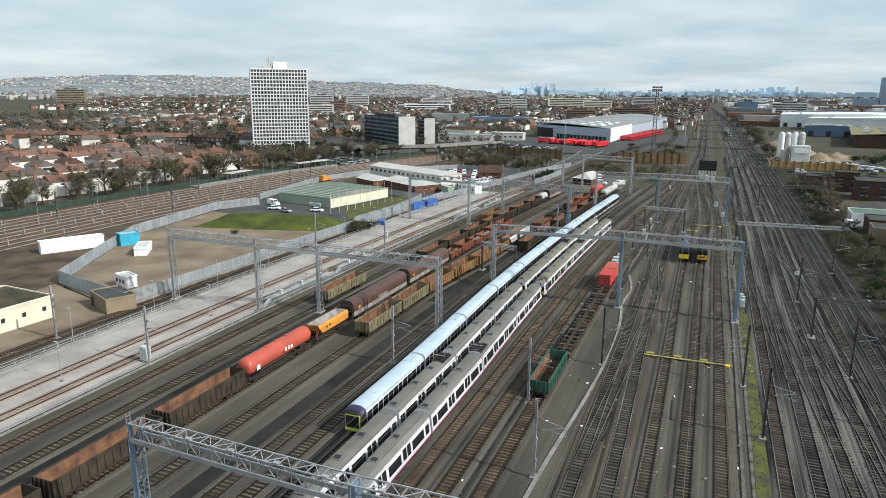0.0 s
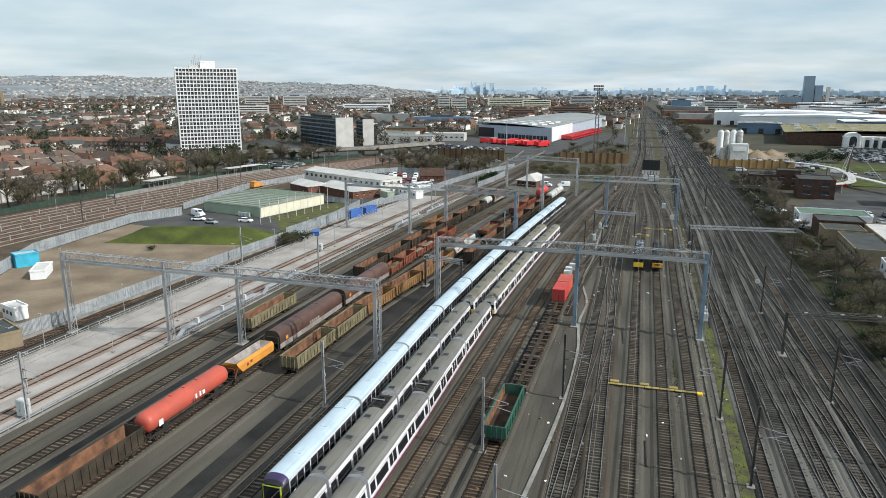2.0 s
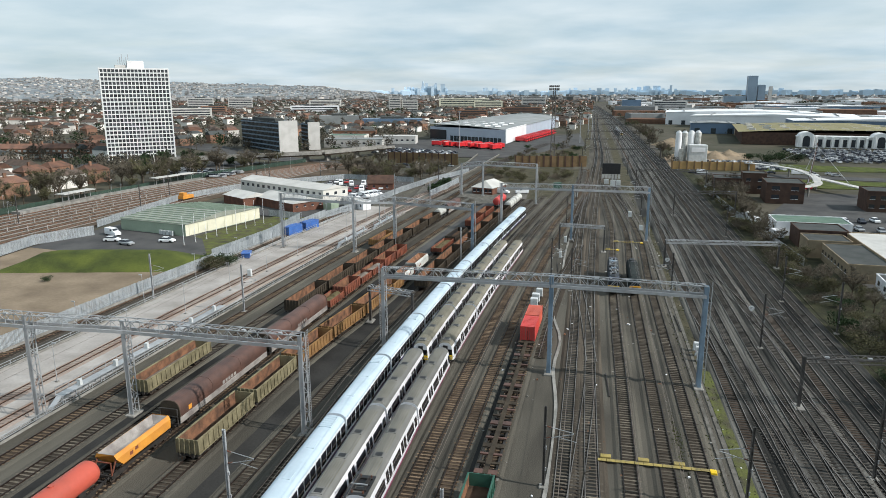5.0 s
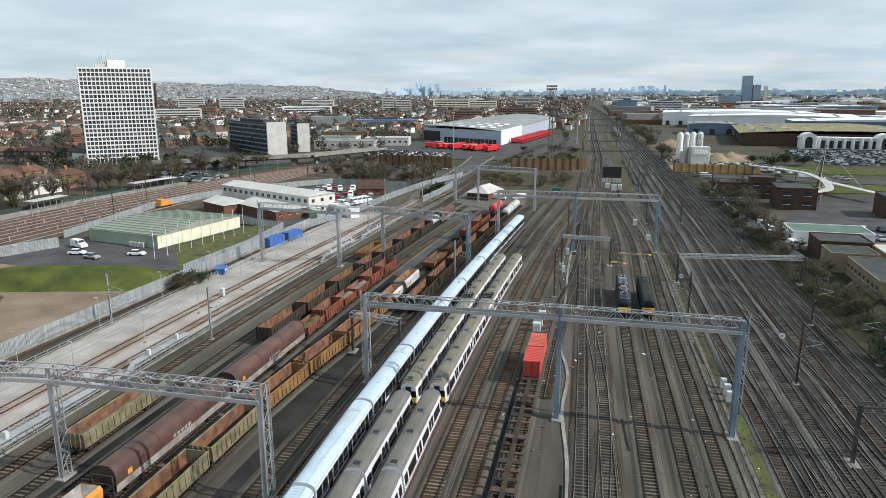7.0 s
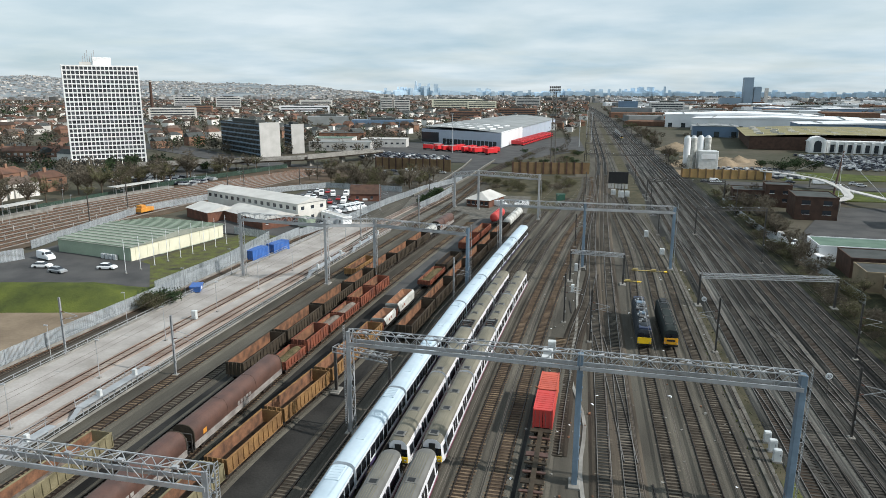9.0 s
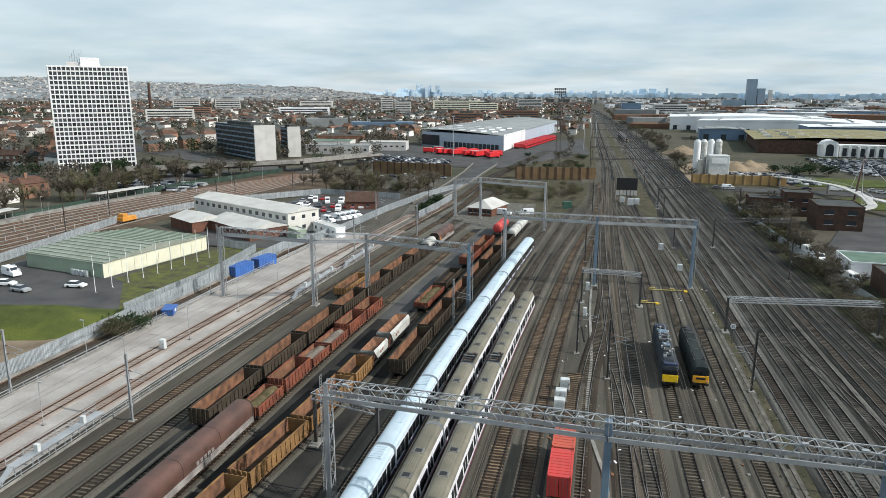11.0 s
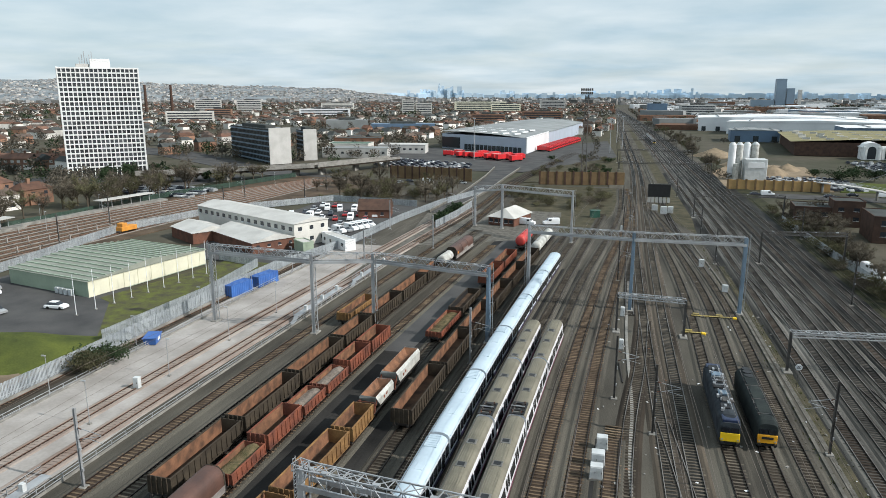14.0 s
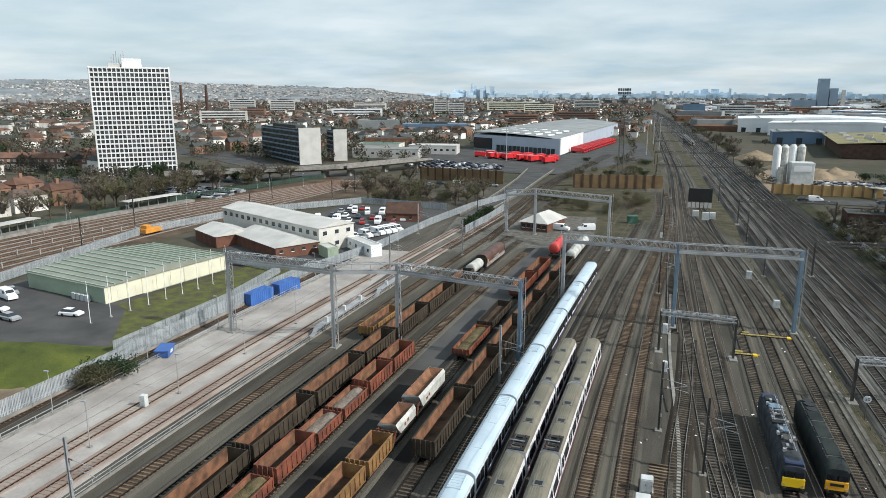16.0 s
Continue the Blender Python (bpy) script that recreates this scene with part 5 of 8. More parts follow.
for x, y, sx, sy, h in ((-12.7, 161.6, 1.3, 1.0, 1.5), (-13.1, 157.6, 1.5, 1.2, 1.6), (-13.2, 154.8, 1.4, 1.1, 1.5), (-72.9, 66.5, 1.5, 0.9, 2.2), (-78.5, 163, 0.9, 0.7, 1.6), (-9.8, 214, 0.8, 0.7, 1.7), (-10.2, 196, 0.7, 0.7, 1.6),
                         (11.8, 236, 1.2, 0.8, 1.5), (9.5, 258, 1.2, 0.8, 1.8), (5.5, 335, 2.2, 1.2, 2.6), (8.0, 338, 1.8, 1.2, 2.2), (2.8, 342, 2.0, 1.2, 2.0), (-9.2, 300, 0.8, 0.7, 1.5), (14.6, 132, 0.9, 0.6, 1.4), (14.7, 134.4, 0.9, 0.6, 1.4), (14.6, 136.6, 0.8, 0.6, 1.3)):
    cabinet(x, y, sx, sy, h, M_CAB, "pale grey trackside relay cabinet on a concrete plinth", 2 if sx > 1 else 1)


def text_mesh(words, size, m):
    """Upright flat lettering, centred, facing -y."""
    cu = bpy.data.curves.new("lettering", "FONT")
    cu.body, cu.size, cu.align_x, cu.align_y, cu.extrude = words, size, "CENTER", "CENTER", 0.01
    ob = new("lettering", cu)
    me = bpy.data.meshes.new_from_object(ob.evaluated_get(bpy.context.evaluated_depsgraph_get()))
    bpy.data.objects.remove(ob)
    me.materials.clear()
    me.materials.append(m)
    return me


def signal(x, y, h=3.2):
    top = thing("speed_sign", "round white speed board on a short post", "railway sign", x, y, 0, group="speed boards")
    part("post", Shape().beam((0, 0, 0), (0, 0, h), 0.1, n=6), M_STEELD, top)
    part("disc", Shape().beam((0, -0.06, h), (0, 0.0, h), 0.95, n=20), M_WHITE, top)
    part("number", text_mesh("20", 0.62, M_BLACK), M_BLACK, top, "black number 20").matrix_basis = pose(0, -0.08, h, 90)


signal(14.6, 186.5)
signal(25.9, 152)

rnd = random.Random(5)
litter = Shape()
for _ in range(420):
    x, y = rnd.uniform(-16, 16), rnd.uniform(40, 260)
    s = rnd.uniform(0.06, 0.26)
    litter.box(x, y, 0.0, s, s * rnd.uniform(0.6, 2.5), s * 0.6 + 0.04, rz=rnd.uniform(0, 180), i=rnd.choice((0, 0, 1, 2)))
solid("trackside_litter", litter, [M_CONC2, M_WHITE, M_RUSTIN], "scattered pale scraps and rusty bits between tracks", "litter", kind="stuff")
tufts = Shape()
for _ in range(1500):
    zone = rnd.random()
    if zone < 0.45:
        x, y = 14.6 + rnd.gauss(0, 0.5), rnd.uniform(40, 260)
    elif zone < 0.6:
        x, y = rnd.gauss(8.4, 0.5), rnd.gauss(106, 5)
    else:
        x, y = 12.2 + rnd.gauss(0, 0.4), rnd.uniform(40, 300)
    h = rnd.uniform(0.06, 0.35)
    for _k in range(3):
        a = rnd.uniform(0, 6.3)
        r = h * 0.6
        tufts.add([(x - 0.05, y, 0.02), (x + 0.05, y, 0.02), (x + r * math.cos(a), y + r * math.sin(a), h)], [(0, 1, 2)], rnd.choice((0, 1)))
solid("weed_tufts", tufts, [M_GRASS, M_WEED], "tufts of grass and dry weeds beside the sidings", "weeds", kind="stuff")

# point rodding, stretcher bars and spare rails lying between the tracks
for x, y, L, rz in ((-3.2, 82, 7, 4), (-2.6, 71, 6, -8), (0.4, 120, 8, 3), (13.2, 150, 9, 1), (22.3, 140, 8, -2), (34.0, 110, 9, 2), (-10.3, 186, 8, 4), (4.4, 80, 6, 2), (8.4, 190, 6, 1)):
    solid("spare_rail", Shape().box(0, 0, 0.0, 0.14, L, 0.16), M_RAIL, "rusty length of spare rail lying on ballast", "spare rail", x, y, 0.0, rz, group="spare rails")


# ---- compound, fences, nearby buildings ----
M_GREENF = mat("dark_green_fence_paint", (0.035, 0.07, 0.05), (0.025, 0.045, 0.035), 4, rough=0.6, island=0.2)
sheet("waste_ground", [(-166, 20), (-120, 20), (-120, 92), (-136, 116), (-148, 138), (-154, 182), (-160, 262), (-166, 262)], 0.0, M_DIRTB, "dark brown trodden earth beside the far railway", "ground", thick=0.4)
sheet("compound_ground", [(-97, 84), (-123, 93), (-147, 138), (-152, 180), (-143, 190), (-97, 176)], 0.02, M_DIRT, "bare sandy earth of a cleared compound", "ground", thick=0.4)
sheet("car_park", [(-152, 178), (-97, 170), (-94, 206), (-150, 212)], 0.03, M_ASPH, "grey tarmac car park beside the green shed", "car park", thick=0.4)
sheet("yard_compound", [(-125, 236), (-84, 236), (-80, 330), (-125, 332)], 0.03, M_ASPH, "tarmac yard full of parked vans", "car park", thick=0.4)
sheet("depot_apron", [(-70, 262), (-28, 285), (-30, 330), (-78, 330)], 0.035, M_TROUGH, "dusty concrete apron round the brick hut", "pavement", thick=0.4)
sheet("lineside_earth", [(-118, -20), (-97, -20), (-97, 84), (-123, 92)], 0.02, M_DIRT, "trodden earth and rubble beside the sidings", "ground", thick=0.4)
bank = Shape()
nx, ny = 14, 8
rnd = random.Random(3)
for j in range(ny + 1):
    for i in range(nx + 1):
        u, v = i / nx, j / ny
        x = -140 + 42 * u
        y = 162 + 10 * u + (v - 0.5) * 18
        bank.v.append((x, y, 0.0 + 3.3 * (math.sin(math.pi * min(1, max(0, v))) ** 1.2) * min(1, 6 * u, 6 * (1 - u)) + rnd.uniform(-0.08, 0.08)))
for j in range(ny):
    for i in range(nx):
        k = j * (nx + 1) + i
        bank.f.append((k, k + 1, k + nx + 2, k + nx + 1))
        bank.i.append(0)
solid("grass_bank", bank, M_GRASS, "bright green grassy earth bank", "grass bank", kind="structure", smooth=True)
sheet("verge_grass", [(-97, 176), (-92, 176), (-90, 236), (-108, 236), (-108, 232), (-116, 200), (-112, 198)], 0.06, M_CESS, "rough patchy grass strip beside the shed", "grass", thick=0.4)


def fence(name, pts, h=2.4, label="tall galvanised palisade security fence", gap=0.22, m=M_FENCE, solid_wall=0.0):
    top = thing(name, label, "fence", kind="structure")
    pales = Shape()
    rails = Shape()
    posts = []
    for (xa, ya), (xb, yb) in zip(pts, pts[1:]):
        L = math.hypot(xb - xa, yb - ya)
        rz = math.degrees(math.atan2(yb - ya, xb - xa))
        n = int(L / gap)
        for k in range(n):
            t = (k + 0.5) / n
            pales.box(xa + (xb - xa) * t, ya + (yb - ya) * t, 0.05 + solid_wall, gap * 0.72, 0.03, h - 0.05 + rnd.uniform(-0.03, 0.03), rz=rz, open_bottom=True)
        for z in (0.5, h - 0.4):
            rails.beam((xa, ya, z + solid_wall), (xb, yb, z + solid_wall), 0.06)
        if solid_wall:
            rails.beam((xa, ya, solid_wall / 2), (xb, yb, solid_wall / 2), 0.3, solid_wall, i=1)
        posts += [(xa + (xb - xa) * k / max(1, int(L / 3.6)), ya + (yb - ya) * k / max(1, int(L / 3.6)), rz) for k in range(max(1, int(L / 3.6)))]
    tagged(part("pales", pales, m, top), kind="stuff")
    part("rails", rails, [m, M_CONC2], top)
    pm = Shape().box(0, 0, 0, 0.12, 0.14, h + solid_wall).mesh("post", m)
    for x, y, rz in posts:
        part("post", pm, m, top).matrix_basis = pose(x, y, 0, 0, 0, rz)
    return top


fence("palisade_fence", [(-97, 86), (-95.8, 100), (-94.0, 140), (-92.4, 170), (-91.0, 205), (-89.5, 236)], solid_wall=0.6)
fence("palisade_fence", [(-89.5, 236), (-84, 262), (-81, 300), (-76, 335), (-66, 372)], label="long galvanised palisade fence beside the depot road")
fence("palisade_fence", [(-97, 86), (-123, 93), (-135, 115), (-147, 138), (-153, 181), (-146, 196)], 2.9)
fence("palisade_fence", [(-153, 206), (-160, 262), (-150, 300), (-120, 335), (-84, 330)], label="grey palisade fence behind the depot yard")
fence("palisade_fence", [(-110, 236), (-97, 232), (-95, 206), (-97, 178)], 2.2, label="inner palisade fence round the car park")
fence("palisade_fence", [(47.5, 200), (45.5, 235), (44.0, 275), (43.0, 330)], 2.2, label="grey boundary fence beside the van park")
fence("palisade_fence", [(-206, 80), (-203, 200), (-190, 330), (-170, 405)], 2.2, label="dark green mesh fence beyond the far railway", m=M_GREENF)

# flag poles beside the shed
fp = thing("flag_pole", "slim white flag pole beside the shed", "flag pole", -112, 189, 0, group="flag poles")
part("pole", Shape().beam((0, 0, 0), (0, 0, 8.2), 0.16, n=6, w2=0.09), M_WHITE, fp)
part("base", Shape().box(0, 0, -0.05, 0.5, 0.5, 0.25), M_CONC2, fp)
for k in range(1, 9):
    copy_thing(fp, pose(-112 + 0.85 * k, 189 + 4.2 * k, 0))

M_SAGE = mat("sage_green_cladding", (0.33, 0.40, 0.30), (0.27, 0.33, 0.25), 5, rough=0.6, grain=0.08)
M_SAGER = mat("sage_green_roof", (0.25, 0.265, 0.225), (0.185, 0.20, 0.165), 6, rough=0.6, grain=0.1)
M_CREAM = mat("cream_cladding", (0.66, 0.64, 0.50), (0.57, 0.55, 0.43), 5, rough=0.6, grain=0.06)
M_ROOFW = mat("off_white_sheet_roof", (0.52, 0.51, 0.48), (0.41, 0.40, 0.375), 5, rough=0.6, grain=0.1)
M_HBRICKP = mat("orange_brown_brick", (0.22, 0.115, 0.075), (0.15, 0.085, 0.06), 3, rough=0.9, grain=0.2)
M_OFFW = mat("cream_white_render", (0.60, 0.585, 0.54), (0.50, 0.485, 0.45), 4, rough=0.7, grain=0.08)
M_BRICK = mat("red_brick", (0.165, 0.080, 0.056), (0.105, 0.055, 0.042), 2, rough=0.85, grain=0.25, bump=0.2)
M_BRICKD = mat("dark_brown_brick", (0.098, 0.060, 0.046), (0.064, 0.043, 0.035), 2, rough=0.85, grain=0.25)
M_GLASS = glass_mat("dark_window_glass", (0.03, 0.035, 0.042), 0.15)
M_FELT = mat("grey_roof_felt", (0.075, 0.08, 0.078), (0.055, 0.06, 0.058), 4, rough=0.85, grain=0.15)
M_FELTG = mat("green_roof_felt", (0.13, 0.19, 0.15), (0.09, 0.14, 0.11), 4, rough=0.8, grain=0.12)
M_BLUE = mat("blue_container_paint", (0.045, 0.135, 0.40), (0.035, 0.10, 0.31), 3, rough=0.5, grain=0.08)
M_TAN = mat("tan_render", (0.27, 0.215, 0.145), (0.20, 0.165, 0.115), 4, rough=0.85, grain=0.12)


def building(name, label, x, y, rz, sx, sy, h, wall, roof, roof_h=0.0, windows=(), parapet=0.35, category="building", ridge_along_y=True, group="", doors=()):
    """A block with walls, a flat or pitched roof, and windows as parts. windows: (side, count, rows, width, height, sill, storey)."""
    top = thing(name, label, category, x, y, 0, rz, group=group)
    part("wall", Shape().box(0, 0, -0.2, sx, sy, h + 0.2), wall, top)
    if roof_h:
        r = Shape()
        if ridge_along_y:
            r.gable(0, 0, h + 0.004, sx, sy, roof_h, over=0.35)
        else:
            r.gable(0, 0, h + 0.004, sy, sx, roof_h, rz=90, over=0.35)
        part("roof", r, roof, top)
    else:
        part("roof", Shape().box(0, 0, h + 0.004, sx - 0.3, sy - 0.3, 0.08), roof, top)
        p = Shape()
        for a, b, c, d in ((0, -sy / 2, sx + 0.2, 0.25), (0, sy / 2, sx + 0.2, 0.25), (-sx / 2, 0, 0.25, sy), (sx / 2, 0, 0.25, sy)):
            p.box(a, b, h - 0.05, c, d, parapet)
        part("parapet", p, wall, top)
    for side, cnt, rows, ww, wh, sill, storey in windows:
        along = sx if side in "ns" else sy
        for r in range(rows):
            for k in range(cnt):
                t = -along / 2 + along * (k + 0.5) / cnt
                z = sill + storey * r
                if side == "s":
                    a, b, c, d = t, -sy / 2 - 0.01, ww, 0.08
                elif side == "n":
                    a, b, c, d = t, sy / 2 + 0.01, ww, 0.08
                elif side == "e":
                    a, b, c, d = sx / 2 + 0.01, t, 0.08, ww
                else:
                    a, b, c, d = -sx / 2 - 0.01, t, 0.08, ww
                w = part("window", Shape().box(a, b, z, c, d, wh), M_GLASS, top)
                fr = Shape()
                fr.box(a, b, z - 0.12, c + (0.2 if c > d else 0.06), d + (0.2 if d > c else 0.06), 0.1)
                part("sill", fr, M_WHITE, w)
    for side, t, w, hh, m in doors:
        a, b, c, d = (sx / 2 + 0.02, t, 0.1, w) if side == "e" else (t, -sy / 2 - 0.02, w, 0.1)
        part("door", Shape().box(a, b, 0, c, d, hh), m, top)
    return top


# the long green shed with its ribbed roof
sh = building("green_shed", "long low sage-green clad shed with a ribbed roof", -127.6, 218.5, -12.0, 26, 33, 3.5, M_SAGE, M_SAGER, 1.5, [("e", 10, 1, 0.7, 1.0, 1.3, 3)], ridge_along_y=False, category="shed")
# paler cream face on the +x side, with sunlight put into its colour
part("cream_side", Shape().box(13.03, 0, 0.0, 0.12, 33, 3.45), M_CREAM, sh, "cream long side, sunlight put into its paler colour")
for k in range(17):
    part("roof_rib", Shape().add([(-13.3, -16.4 + k * 2.05, 3.58), (-13.3, -16.1 + k * 2.05, 3.58), (13.3, -16.1 + k * 2.05, 3.58), (13.3, -16.4 + k * 2.05, 3.58)]
         + [(a, -16.4 + k * 2.05 + b, 3.62 + 1.5 * (1 - abs(-16.25 + k * 2.05) / 16.85) + 0.1) for a, b in ((-13.3, 0), (-13.3, 0.3), (13.3, 0.3), (13.3, 0))],
         [(4, 5, 6, 7), (0, 1, 5, 4), (2, 3, 7, 6), (1, 2, 6, 5), (3, 0, 4, 7)]), M_SAGE, sh)
for k in range(9):
    part("buttress", Shape().box(13.12, -15 + k * 3.7, 0, 0.14, 0.25, 3.4), M_CREAM, sh)
for k in range(4):
    part("air_unit", Shape().chbox(-2 + k * 1.4 + 6, -17.1, 0.1, 1.1, 0.7, 1.3, 0.05), M_CAB, sh)

# white two-storey office with shallow roof, brick stores before it
building("white_office", "long white two-storey site office with a shallow pale roof", -117.2, 270.6, -26.8, 50, 12, 6.6, M_OFFW, M_ROOFW, 1.3,
         [("s", 15, 1, 1.5, 1.2, 4.4, 3), ("e", 3, 2, 1.3, 1.1, 1.3, 3.1)], ridge_along_y=False, category="office building")
b = building("brick_store", "low brick store with a rounded off-white roof", -111.5, 255.5, -33, 25, 13, 3.1, M_BRICK, M_ROOFW, 1.7, [("e", 4, 1, 0.9, 0.7, 1.6, 3)], ridge_along_y=False, category="store building")
building("brick_store", "small brick store with an off-white hipped roof", -131, 260, -33, 15, 11, 3.0, M_BRICK, M_ROOFW, 1.6, ridge_along_y=False, category="store building")
# brick hut with white hipped roof
hut = thing("brick_hut", "small red-brick hut with a white hipped roof", "hut", -45.2, 306.5, 0, -16)
part("wall", Shape().box(0, 0, -0.1, 9, 14, 2.8), M_BRICK, hut)
part("roof", Shape().gable(0, 0, 2.72, 9, 14, 2.6, over=0.6, hip=3.5), M_ROOFW, hut)
for k in range(5):
    w = part("window", Shape().box(-3.5 + k * 1.75, -7.02, 1.0, 1.2, 0.08, 1.1), M_GLASS, hut)
    part("sill", Shape().box(-3.5 + k * 1.75, -7.06, 0.9, 1.3, 0.12, 0.1), M_WHITE, w)
building("red_hut", "small dark timber and brick canteen with a steep roof", -92.5, 307, 12, 11, 8, 2.8, M_BRICK, M_BRICKD, 3.2, [("s", 2, 1, 1.0, 1.0, 1.0, 3)], ridge_along_y=False, category="hut")
building("portable_office", "white portable office cabin by the yard gate", -86.5, 258.5, -40, 14, 3.2, 2.9, M_WHITE, M_ROOFW, 0, [("s", 4, 1, 1.0, 0.9, 1.1, 3)], category="cabin")
building("portable_office", "grey-green storage cabin by the yard gate", -93.5, 251, -40, 6, 3.0, 2.7, M_SAGE, M_ROOFW, 0, category="cabin")

for k, (x, y) in enumerate(((-90.3, 208.0), (-88.4, 216.0))):
    c = container(6.6, M_BLUE, "blue storage container beside the fence")
    c.matrix_basis = pose(x, y - 1, 0.05, 0, 0, -12)
    tagged(c, group="storage containers")
# blue skip and bush by the fence
sk = thing("skip_bin", "small blue skip bin with a white side", "skip", -88.2, 179.6, 0.0, 20)
part("body", Shape().loft([[(-0.9, -1.3, 0.2), (0.9, -1.3, 0.2), (0.9, 1.3, 0.2), (-0.9, 1.3, 0.2)], [(-1.1, -1.8, 1.5), (1.1, -1.8, 1.5), (1.1, 1.8, 1.5), (-1.1, 1.8, 1.5)]]), M_BLUE, sk)
part("rim", Shape().chbox(0, 0, 1.45, 2.35, 3.75, 0.12, 0.03), M_BLUE, sk)
part("side_label", Shape().box(1.06, 0, 0.7, 0.05, 1.0, 0.5), M_WHITE, sk)

# low buildings left of the apron at the start
building("cream_store", "long low cream-rendered store with a mossy flat roof", -112.5, 60, -4, 14, 34, 4.0, M_CREAM, M_WEED, 0, [("e", 9, 1, 0.7, 0.8, 1.7, 3)], category="store building")
building("concrete_hut", "tan concrete hut with a dark doorway", -99.2, 85.2, -24, 8.5, 5.5, 2.7, M_TAN, M_FELT, 0, doors=[("s", -3.2, 1.4, 2.0, M_BLACK)], category="hut")
building("white_cabin", "small white cabin with a window", -108, 97, -20, 4.5, 2.6, 2.4, M_WHITE, M_ROOFW, 0, [("s", 3, 1, 0.8, 0.7, 1.1, 3)], category="cabin")
building("white_container_store", "white steel store in the compound corner", -128, 122, -55, 8, 3, 1.9, M_WHITE, M_ROOFW, 0, category="cabin")
building("white_trailer", "long white trailer beside the far railway", -147.5, 117.5, 62, 15, 2.7, 2.9, M_WHITE, M_WHITE, 0, category="trailer")
building("blue_cabin", "bright turquoise cabin beside the far railway", -139, 128, 62, 5, 3.4, 3.0, mat("turquoise_paint", (0.05, 0.42, 0.60), None, 3, rough=0.5), M_ROOFW, 0, category="cabin")

# buildings along the right-hand boundary
building("workshop", "low tan workshop with a dark felt roof", 57.5, 197, -3, 9, 22, 4.0, M_TAN, M_FELT, 0, [("w", 8, 1, 1.0, 0.9, 1.9, 3)], category="workshop")
building("workshop", "long white-roofed workshop block", 67.5, 205, -3, 10, 36, 4.2, M_TAN, M_ROOFW, 0, category="workshop")
building("workshop", "brown brick workshop with a grey flat roof", 58, 227, -3, 12, 11, 4.6, M_BRICKD, M_FELT, 0, [("s", 4, 1, 1.2, 1.0, 2.2, 3)], category="workshop")
building("workshop", "tan-rendered workshop with a felt roof", 56, 214, -3, 10, 9, 4.3, M_TAN, M_FELT, 0, category="workshop")
building("green_roof_store", "low store with a green felt roof and white gable", 60, 243, -3, 20, 12, 3.9, M_WHITE, M_FELTG, 0, [("w", 2, 1, 1.6, 1.2, 1.4, 3)], category="store building")
building("grey_cabin", "grey portable cabin beside the workshop", 59.0, 178, -6, 5, 9, 3.0, M_WHITE, M_FELT, 0, [("w", 2, 1, 1.4, 1.0, 1.2, 3)], category="cabin")
building("brick_office", "dark brown brick office with white window bands", 54, 334, -6, 14, 12, 5.4, M_BRICKD, M_FELT, 0, [("s", 4, 1, 2.0, 1.2, 2.8, 3)], category="office building")
building("brick_office", "tall brown brick block with a lift tower", 62, 330, -6, 9, 9, 8.0, M_BRICKD, M_FELT, 0, [("s", 2, 2, 1.6, 1.1, 2.0, 3)], category="office building")
building("brick_office", "red-brown brick office with large white windows", 68, 308, -6, 13, 16, 7.4, M_BRICKD, M_FELT, 0, [("e", 3, 2, 3.0, 1.4, 1.8, 3.2), ("s", 2, 2, 2.6, 1.4, 1.8, 3.2)], category="office building")
building("dark_office", "dark flat-roofed two-storey office", 104, 292, -6, 26, 13, 7, M_BRICKD, M_FELT, 0, [("s", 8, 2, 1.6, 1.2, 1.4, 3)], category="office building")
building("grey_office", "grey concrete office with rows of windows", 92, 232, -6, 16, 22, 9, M_CONC2, M_FELT, 0, [("w", 8, 3, 1.8, 1.3, 1.2, 2.9), ("s", 6, 3, 1.8, 1.3, 1.2, 2.9)], category="office building")
sheet("side_road", [(48, 176), (120, 170), (150, 290), (120, 330), (80, 330), (50, 260)], -0.02, M_ASPH, "tarmac yard between low workshops", "road", thick=0.3)


# ---- the town round the yard ----
M_TOWERW = mat("white_concrete_grid", (0.76, 0.76, 0.75), (0.68, 0.68, 0.67), 8, rough=0.7, grain=0.05)
M_OFFD = mat("dark_curtain_wall", (0.035, 0.045, 0.05), (0.025, 0.032, 0.036), 6, rough=0.25, grain=0.1)
M_PALEW = mat("pale_stone_panel", (0.50, 0.49, 0.47), (0.42, 0.41, 0.39), 5, rough=0.8, grain=0.08)
M_BROWNW = mat("brown_retaining_wall", (0.20, 0.135, 0.075), (0.14, 0.095, 0.055), 4, rough=0.9, grain=0.2)
M_YELW = mat("tan_yellow_wall", (0.42, 0.27, 0.12), (0.34, 0.22, 0.10), 4, rough=0.9, grain=0.12)
M_TILE = mat("red_roof_tiles", (0.165, 0.090, 0.064), (0.105, 0.066, 0.052), 3, rough=0.9, grain=0.2, rnd=0.35, island=0.4)
M_TILED = mat("brown_roof_tiles", (0.120, 0.088, 0.072), (0.078, 0.064, 0.056), 3, rough=0.9, grain=0.2, rnd=0.3, island=0.45)
M_RENDER = mat("white_render", (0.72, 0.70, 0.66), (0.58, 0.555, 0.51), 5, rough=0.9, grain=0.08, rnd=0.2, island=0.3)
M_HBRICK = mat("house_brick", (0.26, 0.15, 0.10), (0.19, 0.11, 0.08), 3, rough=0.9, grain=0.15, rnd=0.25, island=0.4)
M_SHEETW = mat("white_sheet_roof", (0.74, 0.75, 0.76), (0.64, 0.65, 0.66), 20, rough=0.5, grain=0.05, island=0.15)
